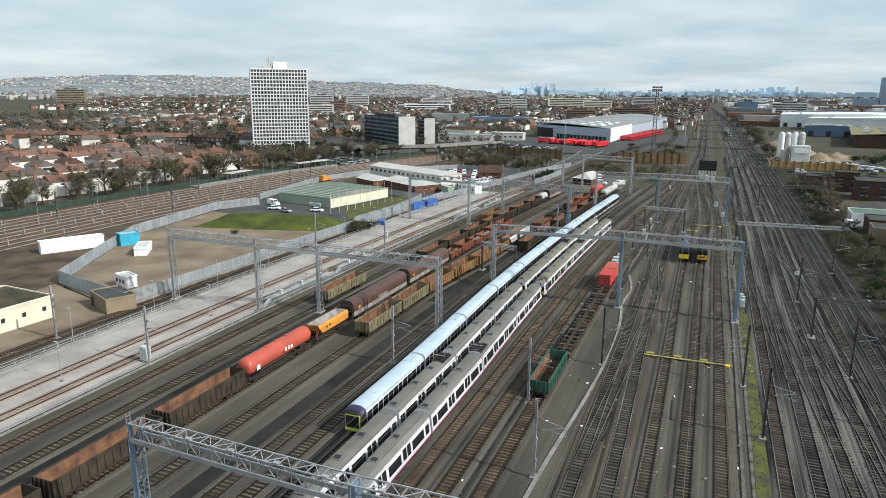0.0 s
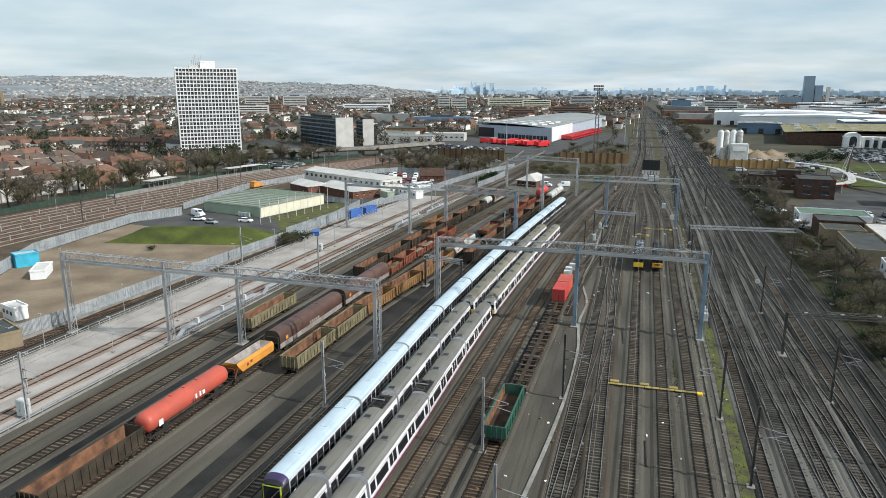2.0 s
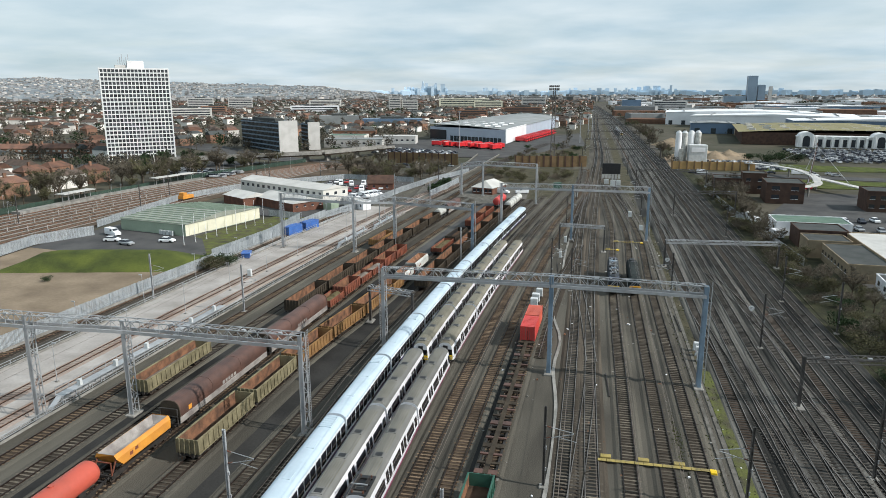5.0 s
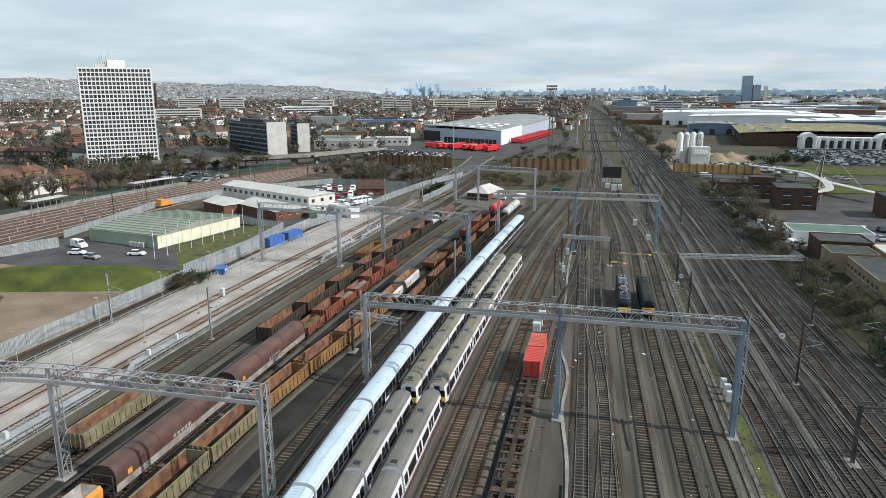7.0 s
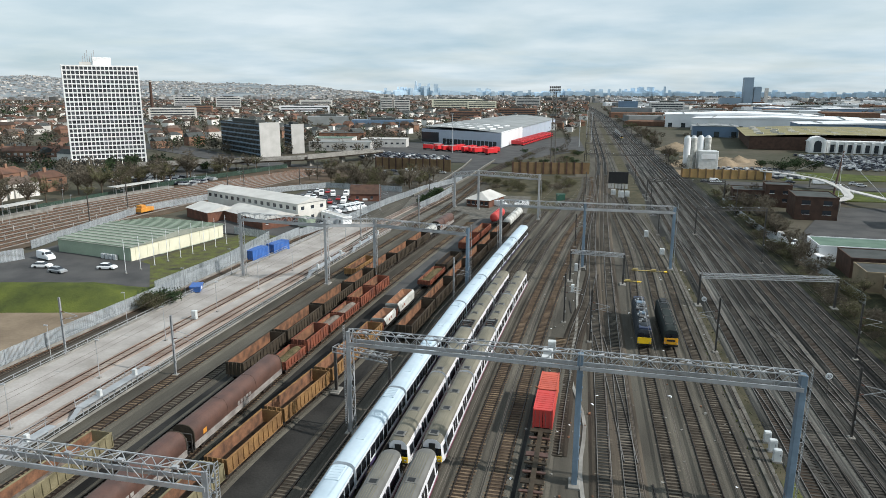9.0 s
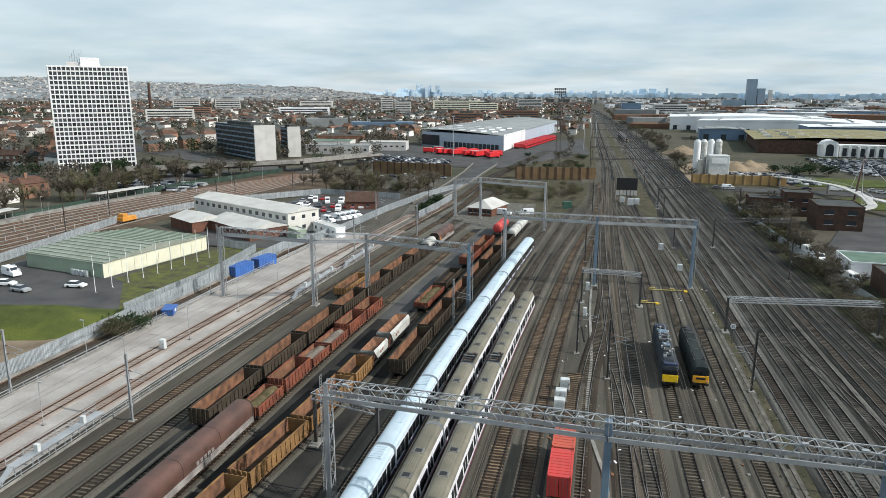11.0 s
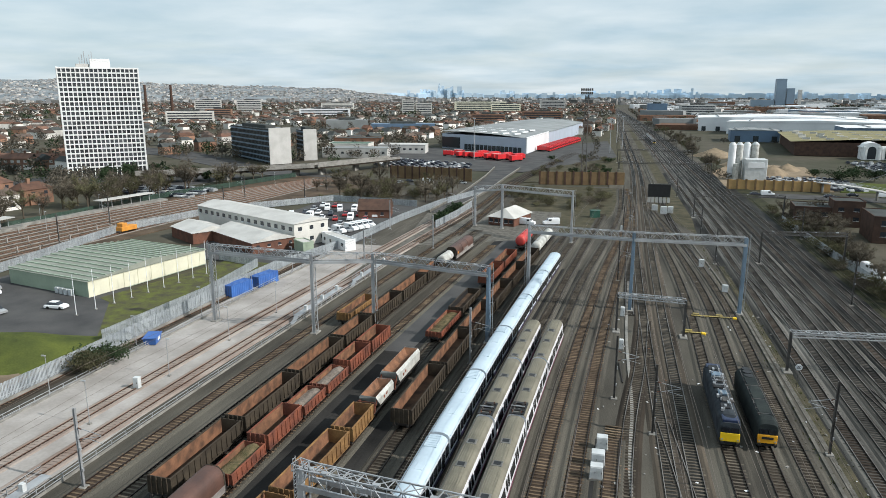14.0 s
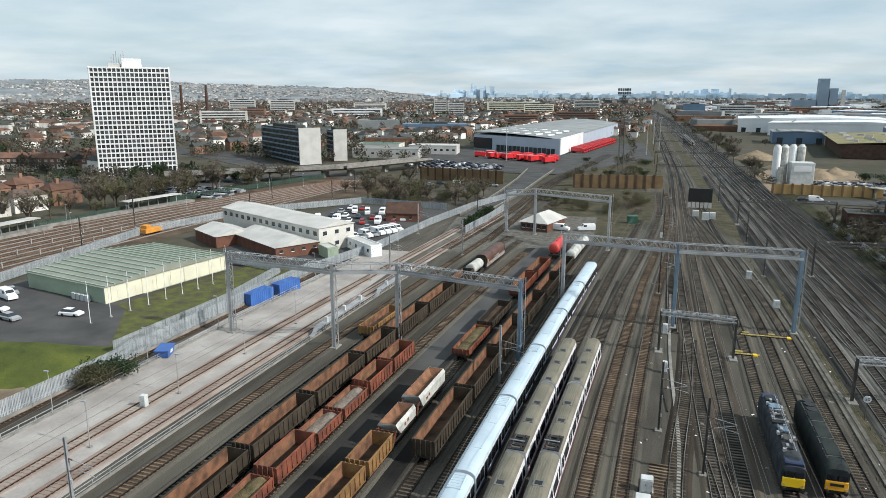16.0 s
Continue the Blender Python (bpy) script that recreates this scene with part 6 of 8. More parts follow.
M_SHEETG = mat("grey_sheet_roof", (0.27, 0.285, 0.285), (0.205, 0.218, 0.218), 15, rough=0.8, grain=0.08, island=0.2)
M_SHEETB = mat("slate_blue_cladding", (0.12, 0.19, 0.28), (0.10, 0.15, 0.22), 15, rough=0.5, grain=0.06)
M_LILAC = mat("pale_lilac_cladding", (0.40, 0.45, 0.53), (0.35, 0.395, 0.46), 10, rough=0.5, grain=0.05)
M_POSTRED = mat("bright_red_lorry_paint", (0.58, 0.025, 0.03), (0.50, 0.022, 0.026), 3, rough=0.4, grain=0.05)
M_TYRE = mat("black_rubber", (0.02, 0.02, 0.02), (0.03, 0.03, 0.03), 0.5, rough=0.9)
M_BARK = mat("grey_brown_bark", (0.10, 0.082, 0.062), (0.065, 0.052, 0.04), 1.0, rough=0.95, grain=0.2)
M_TWIG = mat("bare_brown_twigs", (0.135, 0.117, 0.090), (0.080, 0.068, 0.052), 2.5, rough=0.95, grain=0.2, rnd=0.3, island=0.35)
M_TWIGG = mat("mossy_green_twigs", (0.112, 0.106, 0.060), (0.068, 0.066, 0.038), 2.5, rough=0.95, grain=0.2, rnd=0.3, island=0.35)
M_EVER = mat("dark_evergreen_leaves", (0.035, 0.055, 0.026), (0.022, 0.036, 0.018), 2, rough=0.8, grain=0.2, rnd=0.3, island=0.4)
M_FARWOOD = mat("far_bare_woods", (0.100, 0.090, 0.072), (0.060, 0.056, 0.045), 30, rough=0.95, grain=0.25, island=0.45, fine=40)
# the haze of distance is put into the next five base colours
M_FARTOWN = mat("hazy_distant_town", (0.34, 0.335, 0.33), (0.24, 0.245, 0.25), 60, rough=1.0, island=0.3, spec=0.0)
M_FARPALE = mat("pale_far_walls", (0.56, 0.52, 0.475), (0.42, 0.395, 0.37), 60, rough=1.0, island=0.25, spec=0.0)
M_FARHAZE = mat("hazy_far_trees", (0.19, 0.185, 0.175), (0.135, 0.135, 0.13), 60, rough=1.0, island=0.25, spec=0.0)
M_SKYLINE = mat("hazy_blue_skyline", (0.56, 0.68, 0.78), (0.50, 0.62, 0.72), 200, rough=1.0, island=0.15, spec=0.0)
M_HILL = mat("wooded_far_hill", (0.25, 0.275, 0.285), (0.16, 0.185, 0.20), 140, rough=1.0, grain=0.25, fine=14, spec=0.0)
M_SAND = mat("yellow_sand", (0.27, 0.21, 0.145), (0.19, 0.15, 0.105), 3, rough=0.95, grain=0.15)

# low stores behind the road bridge
for x, y, sx, sy, h, rz, wall, roof in ((-181, 522, 44, 16, 6, 8, M_PALEW, M_SHEETG), (-196, 548, 30, 20, 7, 8, M_OFFW, M_FELTG), (-160, 560, 34, 18, 6, 8, M_PALEW, M_ROOFW), (-205, 590, 36, 16, 8, 12, M_HBRICKP, M_FELT)):
    building("low_store", "low pale flat-roofed store behind the road bridge", x, y, rz, sx, sy, h, wall, roof, 0, [("s", 8, 1, 1.8, 1.3, 2.4, 3)], category="store building", group="low stores")

# tower block: a white grid of deep window bays
TA, TB, TH = Vector((-279.2, 373.3, 0)), Vector((-250.4, 395.7, 0)), 54.0
tw = (TB - TA).length
tower = thing("tower_block", "tall white gridded concrete office tower block", "tower block", *((TA + TB) / 2), math.degrees(math.atan2(TB.y - TA.y, TB.x - TA.x)))
cols, rows_, td = 18, 21, 12.0
part("core", Shape().box(0, td / 2 + 0.3, 0, tw - 1.0, td - 1.0, TH - 0.4), M_OFFD, tower)
cw, rh = tw / cols, (TH - 5.0) / rows_
fin = Shape().box(0, 0, 0, 0.42, 0.8, TH).mesh("upright_fin", M_TOWERW)
for k in range(cols + 1):
    part("upright_fin", fin, M_TOWERW, tower).matrix_basis = pose(-tw / 2 + cw * k, 0, 0)
band = Shape().box(0, 0, 0, tw + 0.5, 0.7, 0.62).mesh("floor_band", M_TOWERW)
for k in range(rows_ + 1):
    part("floor_band", band, M_TOWERW, tower).matrix_basis = pose(0, 0.1, 4.6 + rh * k)
part("rear_wall", Shape().box(0, td + 0.5, 0, tw, 0.5, TH), M_TOWERW, tower)
for side in (-1, 1):
    sideb = Shape()
    for k in range(8):
        sideb.box(side * tw / 2, 0.4 + td * k / 7, 0, 0.8, 0.5, TH)
    for k in range(rows_ + 1):
        sideb.box(side * tw / 2, td / 2 + 0.3, 4.6 + rh * k, 0.7, td, 0.75)
    part("side_grid", sideb, M_TOWERW, tower)
M_TGL = mat("tower_window_glass", (0.085, 0.090, 0.097), (0.045, 0.049, 0.054), 3, rough=0.15, rnd=0.5)
pane = Shape().box(0, 0, 0, cw - 0.36, 0.06, rh - 0.5).mesh("window", M_TGL)
for r in range(rows_):
    for c in range(cols):
        if r * cols + c < 300:
            part("window", pane, M_TGL, tower).matrix_basis = pose(-tw / 2 + cw * (c + 0.5), 0.42, 5.2 + rh * r)
rest = Shape()
for r in range(rows_):
    for c in range(cols):
        if r * cols + c >= 300:
            rest.box(-tw / 2 + cw * (c + 0.5), 0.42, 5.2 + rh * r, cw - 0.36, 0.06, rh - 0.5)
tagged(part("upper_glazing", rest, M_TGL, tower), kind="stuff")
plant = part("plant_room", Shape().chbox(1.0, td / 2, TH - 0.2, 9, 8, 4.6, 0.2), M_TOWERW, tower)
part("roof_cabin", Shape().chbox(-7, td / 2, TH - 0.2, 6, 6, 2.2, 0.2), M_PALEW, tower)
part("parapet", Shape().box(0, td / 2 + 0.3, TH - 0.5, tw + 0.6, td + 1.2, 0.6), M_TOWERW, tower)
ant = Shape()
for k in range(6):
    ant.beam((-8 + k * 1.1, td / 2 - 2 + k * 0.6, TH + 1), (-8 + k * 1.1, td / 2 - 2 + k * 0.6, TH + 5 + (k % 3) * 1.6), 0.35)
part("antennas", ant, M_STEEL, tower)

# dark glazed office with pale end walls
for ax, ay, bx, by, dep, h, lab in ((-264, 503, -212, 458, 13, 21.0, "dark glazed slab office with pale stone end"), (-214, 499, -203, 486, 8, 19.0, "smaller dark glazed office with pale end wall")):
    L = math.hypot(bx - ax, by - ay)
    o = thing("glazed_office", lab, "office building", (ax + bx) / 2, (ay + by) / 2, 0, math.degrees(math.atan2(by - ay, bx - ax)), group="glazed offices")
    part("curtain_wall", Shape().box(0, dep / 2, 0, L, dep, h), M_OFFD, o)
    part("end_wall", Shape().box(L / 2 + 0.3, dep / 2, 0, 0.8, dep + 0.6, h + 0.6), M_PALEW, o, "pale stone end wall")
    for k in range(7):
        part("spandrel", Shape().box(0, -0.12, 1.2 + k * h / 7, L, 0.3, 0.8), M_STEELB, o)
    part("roof_plant", Shape().chbox(0, dep / 2, h - 0.1, L * 0.6, dep * 0.5, 1.8, 0.2), M_FELT, o)
    for k in range(int(L / 2.5)):
        part("mullion", Shape().box(-L / 2 + 1.2 + k * 2.5, -0.15, 0.5, 0.14, 0.2, h - 0.5), M_FELT, o)

# mail warehouse with lorries
wh = thing("mail_warehouse", "huge lilac-grey distribution warehouse with curved grey roof", "warehouse")
WC = [Vector((-143, 608, 0)), Vector((-72, 564, 0)), Vector((-46, 850, 0)), Vector((-120, 880, 0))]
part("wall", Shape().loft([[(p.x, p.y, z) for p in WC] for z in (0, 11.2)]), M_LILAC, wh)
rings = []
for t in np.linspace(0, 1, 9):
    a, b = WC[0].lerp(WC[3], t), WC[1].lerp(WC[2], t)
    hump = 1.0 + 2.5 * t
    rings.append([tuple(a.lerp(b, u) + Vector((0, 0, 11.25 + 0.9 * hump * math.sin(math.pi * u) + 2.0 * (1 - u) * (1 - t)))) for u in (-0.01, 0.15, 0.3, 0.5, 0.7, 0.85, 1.01)])
part("roof", Shape().loft(rings, caps=False, close=False), M_SHEETG, wh)
fdir, sdir = (WC[1] - WC[0]).normalized(), (WC[2] - WC[1]).normalized()
rf, rs = math.degrees(math.atan2(fdir.y, fdir.x)), math.degrees(math.atan2(sdir.y, sdir.x))
# whiter panel on the +x side: sunlight put into its colour, front greyer
q = WC[1] + sdir * 42
part("white_flank", Shape().box(q.x + 0.3, q.y, 0.5, 84, 0.6, 11.4, rz=rs), M_SHEETW, wh)
q = WC[0] + fdir * 10
part("glazed_corner", Shape().box(q.x, q.y, 1.0, 19, 1.0, 8.0, rz=rf), M_GLASS, wh)
for k in range(14):
    q = WC[0] + fdir * (26 + k * 4)
    part("loading_door", Shape().box(q.x, q.y, 0.3, 3.0, 0.8, 4.2, rz=rf), M_OFFD, wh)
for k in range(18):
    q = WC[0] + fdir * (16 + (k % 6) * 11) + sdir * (14 + (k // 6) * 26)
    part("roof_light", Shape().box(q.x, q.y, 12.6, 2.2, 7, 0.9, rz=rf), M_SHEETW, wh)
sheet("lorry_yard", [(-125, 455), (-60, 455), (-10, 560), (-18, 720), (-62, 640), (-72, 560), (-150, 610), (-175, 560)], 0.1, M_ASPH, "tarmac lorry yard round the warehouse", "pavement", thick=0.5)


def lorry(L=11.5):
    top = thing("red_lorry", "bright red articulated mail lorry parked in the yard", "lorry", group="red mail lorries")
    part("trailer", Shape().chbox(0, L * 0.58, 1.1, 2.5, L * 0.78, 2.8, 0.06), M_POSTRED, top)
    cab = part("cab", Shape().chbox(0, 1.0, 0.7, 2.4, 2.0, 2.7, 0.18), M_POSTRED, top)
    part("windscreen", Shape().box(0, -0.02, 1.9, 2.1, 0.08, 0.9), M_GLASS, cab)
    part("chassis", Shape().box(0, L / 2, 0.6, 1.2, L - 0.4, 0.4), M_BLACK, top)
    part("axle", Shape().beam((-1.15, 1.2, 0.5), (1.15, 1.2, 0.5), 1.0, n=10).beam((-1.15, L * 0.75, 0.5), (1.15, L * 0.75, 0.5), 1.0, n=10).beam((-1.15, L * 0.88, 0.5), (1.15, L * 0.88, 0.5), 1.0, n=10), M_TYRE, top)
    part("roof_cap", Shape().box(0, L * 0.58, 3.92, 2.3, L * 0.76, 0.04), M_ROOFW if L < 9 else M_POSTRED, top)
    return top


lr = lorry()
lr.matrix_basis = pose(-57, 590, 0.1, 0, 0, 62)
rnd = random.Random(11)
for k in range(1, 17):
    copy_thing(lr, pose(-57 + k * 1.0, 590 + k * 7.2, 0.1, 0, 0, 66))
for k in range(8):
    copy_thing(lr, pose(-96 + (k % 4) * 9, 548 - (k % 4) * 5.5 - (k // 4) * 14, 0.1, 0, 0, 150 + rnd.uniform(-6, 6)))
ls = lorry(7.5)
ls.matrix_basis = pose(-112, 548, 0.1, 0, 0, 100)
for k in range(7):
    copy_thing(ls, pose(-118 + k * 7, 540 - k * 3.2, 0.1, 0, 0, (95, 160, 140)[k % 3]))


def car(m, label, van=False):
    top = thing("parked_van" if van else "parked_car", label, "van" if van else "car", group="parked vehicles")
    if van:
        part("body", Shape().loft([[(-0.95, y, 0.35), (0.95, y, 0.35), (0.97, y, 0.35 + h * 0.6), (0.85, y, 0.35 + h), (-0.85, y, 0.35 + h), (-0.97, y, 0.35 + h * 0.6)] for y, h in ((0, 0.75), (0.9, 0.95), (1.7, 1.8), (5.2, 1.85), (5.3, 1.5))]), m, top)
        part("windscreen", Shape().add([(-0.82, 0.96, 1.36), (0.82, 0.96, 1.36), (0.74, 1.62, 2.08), (-0.74, 1.62, 2.08)], [(0, 1, 2, 3)]), M_GLASS, top)
        part("side_window", Shape().box(0, 2.1, 1.4, 1.96, 0.9, 0.55), M_GLASS, top)
        L = 5.3
    else:
        part("body", Shape().loft([[(-0.88, y, 0.3), (0.88, y, 0.3), (0.9, y, 0.3 + h * 0.7), (0.75, y, 0.3 + h), (-0.75, y, 0.3 + h), (-0.9, y, 0.3 + h * 0.7)] for y, h in ((0, 0.45), (0.4, 0.6), (1.2, 0.68), (4.0, 0.68), (4.3, 0.5))]), m, top)
        part("cabin", Shape().loft([[(-0.8, 1.0, 0.95), (0.8, 1.0, 0.95), (0.8, 4.0, 0.95), (-0.8, 4.0, 0.95)], [(-0.62, 1.7, 1.42), (0.62, 1.7, 1.42), (0.62, 3.4, 1.42), (-0.62, 3.4, 1.42)]]), M_GLASS, top)
        part("roof", Shape().box(0, 2.55, 1.41, 1.2, 1.65, 0.05), m, top)
        L = 4.3
    for y in (0.8, L - 0.85):
        part("axle", Shape().beam((-0.9, y, 0.32), (0.9, y, 0.32), 0.64, n=10), M_TYRE, top)
    return top


M_CARS = mat("silver_car_paint", (0.42, 0.43, 0.44), (0.38, 0.39, 0.40), 3, rough=0.3, metal=0.4)
M_CARD = mat("dark_car_paint", (0.03, 0.035, 0.05), (0.022, 0.026, 0.036), 3, rough=0.3)
M_CARR = mat("red_car_paint", (0.40, 0.03, 0.03), None, 3, rough=0.3)
fleet = [car(M_WHITE, "white panel van standing parked", True), car(M_CARS, "silver hatchback car standing parked"), car(M_CARD, "dark saloon car standing parked"), car(M_CARR, "red hatchback car standing parked"), car(M_WHITE, "white hatchback car standing parked")]
spots = [(-138, 196, 70), (-133, 190, 100), (-126, 186, 80), (-141, 199, 60), (-117, 192, 95), (48.2, 243, 10), (48.5, 252, 10), (48.6, 260, 12), (48.3, 268, 8), (50, 232, 14), (-36.5, 303, 80), (49, 236, 10)]
kinds = [0, 4, 1, 1, 4, 0, 0, 0, 4, 0, 0, 4]
rnd = random.Random(8)
for k in range(26):
    spots.append((-118 + (k % 6) * 5.2 + rnd.uniform(-0.6, 0.6), 286 + (k // 6) * 8.5 + rnd.uniform(-1, 1), 15 + rnd.uniform(-8, 8)))
    kinds.append(rnd.choice((0, 0, 1, 2, 3, 4)))
for k in range(12):
    spots.append((-98 + k * 1.1, 262 + k * 2.2, 60))
    kinds.append(rnd.choice((0, 0, 1)))
for k in range(16):
    spots.append((rnd.uniform(-115, -60) if k < 7 else rnd.uniform(44, 130), rnd.choice((393, 399)), 90))
    kinds.append(rnd.choice((0, 1, 4, 2)))
for k in range(14):
    spots.append((76 + (k % 7) * 5, 246 + (k // 7) * 16 + rnd.uniform(-2, 2), rnd.uniform(-15, 15)))
    kinds.append(rnd.choice((1, 2, 4, 2)))
used = set()
for (x, y, rz), kd in zip(spots, kinds):
    if kd in used:
        copy_thing(fleet[kd], pose(x, y, 0.03, 0, 0, rz))
    else:
        fleet[kd].matrix_basis = pose(x, y, 0.03, 0, 0, rz)
        used.add(kd)
crowd = Shape()
def tiny_car(x, y, rz):
    crowd.box(x, y, 0.15, 1.8, 4.2, 0.75, rnd.choice((0, 1, 2, 2)), rz)
    crowd.box(x, y, 0.9, 1.5, 2.2, 0.55, rnd.choice((1, 2, 2)), rz)
for k in range(66):
    tiny_car(-150 + (k % 11) * 5.5 + rnd.uniform(-1, 1), 470 + (k // 11) * 7.5 - (k % 11) * 2.5, rnd.uniform(50, 66))
for k in range(420):
    tiny_car(128 + (k % 30) * 4.2 + rnd.uniform(-1, 1), 466 + (k // 30) * 6.6 + rnd.uniform(-0.8, 0.8), rnd.uniform(-5, 5))
for k in range(90):
    tiny_car(-236 + (k % 30) * 1.9 + rnd.uniform(-0.4, 0.4), 338 + (k // 30) * 9 - (k % 30) * 0.3, rnd.uniform(-4, 4))
for k in range(60):
    tiny_car(62 + (k % 12) * 3 + rnd.uniform(-0.5, 0.5), 418 + (k // 12) * 9 + rnd.uniform(-2, 2), rnd.uniform(0, 20))
solid("distant_parked_cars", crowd, [M_WHITE, M_CARS, M_CARD], "rows of small parked cars, mostly white and silver", "cars", kind="stuff")

# lattice floodlight tower
fl = thing("floodlight_tower", "tall dark lattice floodlight tower with lamp cluster", "floodlight tower", -26, 414, 0)
fs = Shape()
for k in range(20):
    z0, z1 = 2.05 * k, 2.05 * (k + 1)
    w0, w1 = 2.6 - 1.4 * k / 20, 2.6 - 1.4 * (k + 1) / 20
    for a, b in (((-1, -1), (1, -1)), ((1, -1), (1, 1)), ((1, 1), (-1, 1)), ((-1, 1), (-1, -1))):
        fs.beam((a[0] * w0 / 2, a[1] * w0 / 2, z0), (a[0] * w1 / 2, a[1] * w1 / 2, z1), 0.24)
        fs.beam((a[0] * w0 / 2, a[1] * w0 / 2, z0), (b[0] * w1 / 2, b[1] * w1 / 2, z1), 0.14)
part("lattice", fs, M_STEELD, fl)
part("platform", Shape().box(0, 0, 41, 5.5, 4.0, 0.3), M_STEELD, fl)
for k in range(12):
    part("floodlight", Shape().chbox(-2.4 + (k % 6) * 0.95, -1.9, 41.5 + (k // 6) * 1.5, 0.8, 0.6, 1.1, 0.08), M_STEELD, fl)
for x, y, h in ((-100, 520, 26), (-6, 640, 24), (-10, 700, 24), (-15, 590, 24)):
    p = thing("lighting_column", "tall slim lighting column", "lighting column", x, y, 0, group="lighting columns")
    part("pole", Shape().beam((0, 0, 0), (0, 0, h), 0.6, n=8, w2=0.3), M_STEEL, p)
    part("lantern", Shape().chbox(0, 0, h, 2.2, 0.8, 0.5, 0.1), M_STEEL, p)

# road under the railway, retaining walls, bridge
sheet("trunk_road", [(-170, 396), (-75, 388), (40, 389), (90, 384), (160, 372), (420, 400), (420, 414), (160, 386), (90, 398), (40, 404), (-75, 404), (-170, 412)], -0.1, M_ASPH, "grey dual carriageway passing below the railway", "road", thick=0.1)
def panelled_wall(x0, y0, x1, y1, h, m, pier, label, n):
    top = thing("retaining_wall", label, "wall", kind="structure")
    for k in range(n):
        xa, ya = x0 + (x1 - x0) * (k + 0.5) / n, y0 + (y1 - y0) * (k + 0.5) / n
        rz = math.degrees(math.atan2(y1 - y0, x1 - x0))
        L = math.hypot(x1 - x0, y1 - y0) / n
        part("panel", Shape().box(xa, ya, -0.2, L - 0.3, 0.6, h, rz=rz), m, top)
        part("pier", Shape().box(x0 + (x1 - x0) * k / n, y0 + (y1 - y0) * k / n, -0.2, 0.8, 1.0, h + 0.4, rz=rz), pier, top)
panelled_wall(-122, 415, -79, 410, 6.2, M_BROWNW, M_BRICKD, "brown panelled retaining wall beside the road", 11)
panelled_wall(-46, 408, -7, 414, 6.0, M_BROWNW, M_BRICKD, "brown panelled retaining wall below the railway", 10)
panelled_wall(38, 412, 80, 412, 4.4, M_YELW, M_BROWNW, "tan yellow panelled wall round the concrete plant", 11)
ramp_l = [(-76, 318), (-74.5, 350), (-74.5, 380), (-75.5, 425), (-78, 470)]
ramp_r = [(-69, 318), (-66.5, 350), (-65.0, 380), (-64.5, 425), (-63.5, 470)]
sheet("ramp_road", ramp_l + [(-80, 505), (-60, 520)] + ramp_r[::-1], 0.14, M_ASPH, "tarmac ramp leading to the lorry yard", "road", thick=0.4)
for pts, lab in ((ramp_l, "concrete parapet along the ramp road"), (ramp_r, "pale concrete parapet between ramp and railway")):
    top = thing("ramp_parapet", lab, "parapet", kind="structure")
    for (xa, ya), (xb, yb) in zip(pts, pts[1:]):
        part("parapet_wall", Shape().beam((xa, ya, 0.45), (xb, yb, 0.45), 0.35, 1.0), M_TROUGH, top)
        part("coping", Shape().beam((xa, ya, 1.0), (xb, yb, 1.0), 0.5, 0.12), M_CONC2, top)
br = thing("road_bridge", "concrete road bridge with white parapets", "bridge", kind="structure")
for pa, pb in (((-165, 414), (-138, 470)), ((-230, 360), (-165, 414))):
    a, b = Vector((*pa, 0)), Vector((*pb, 0))
    d = (b - a).normalized()
    nrm = Vector((-d.y, d.x, 0))
    part("deck", Shape().beam(a + Vector((0, 0, 4.0)), b + Vector((0, 0, 4.0)), 9, 1.0), M_BED, br)
    for s in (-1, 1):
        part("parapet", Shape().beam(a + nrm * 4.6 * s + Vector((0, 0, 5.0)), b + nrm * 4.6 * s + Vector((0, 0, 5.0)), 0.5, 1.4), M_CONC2, br)
    for t in (0.1, 0.5, 0.9):
        c = a.lerp(b, t)
        part("pier", Shape().box(c.x, c.y, -0.2, 1.6, 6, 3.8), M_CONC2, br)
sg = thing("sign_board", "large dark board on posts above the tracks", "sign board", 5.2, 360, 0)
part("board", Shape().chbox(0, 0, 2.6, 8.4, 0.5, 5.0, 0.08), M_BLACK, sg)
for x in (-3.4, 0, 3.4):
    part("post", Shape().box(x, 0.3, -0.1, 0.4, 0.4, 4), M_STEELD, sg)
for k in range(6):
    part("white_panel", Shape().box(-3.6 + k * 1.45, -0.1, 0.4, 1.1, 0.3, 2.0), M_PALEW, sg)

# concrete batching plant
pl = thing("concrete_plant", "pale concrete batching plant with four white silos", "concrete plant", 51, 452, 0)
for k, (x, y) in enumerate(((-6, 0), (-2.6, 1), (1.6, 5), (5.4, 5))):
    s = part("silo", Shape().beam((x, y, 0.0), (x, y, 17.0), 3.6, n=18), M_PALEB if k % 2 else M_WHITE, pl, smooth=False)
    part("silo_top", Shape().beam((x, y, 17.0), (x, y, 18.2), 3.6, n=18, w2=1.6), M_CAB, s)
part("mixer_house", Shape().chbox(4.5, -3, 0, 10, 8, 10.5, 0.2), M_CAB, pl)
part("mixer_panel", Shape().box(4.5, -7.1, 6.4, 7.5, 0.3, 2.6), M_WHITE, pl)
part("small_silo", Shape().beam((-4.4, -4, 0), (-4.4, -4, 8), 2.8, n=16), M_PALEB, pl)
sheet("plant_yard", [(38, 413), (82, 413), (96, 520), (60, 540), (40, 480)], 0.05, M_SAND, "pale dusty yard of the concrete plant", "ground", thick=0.4)
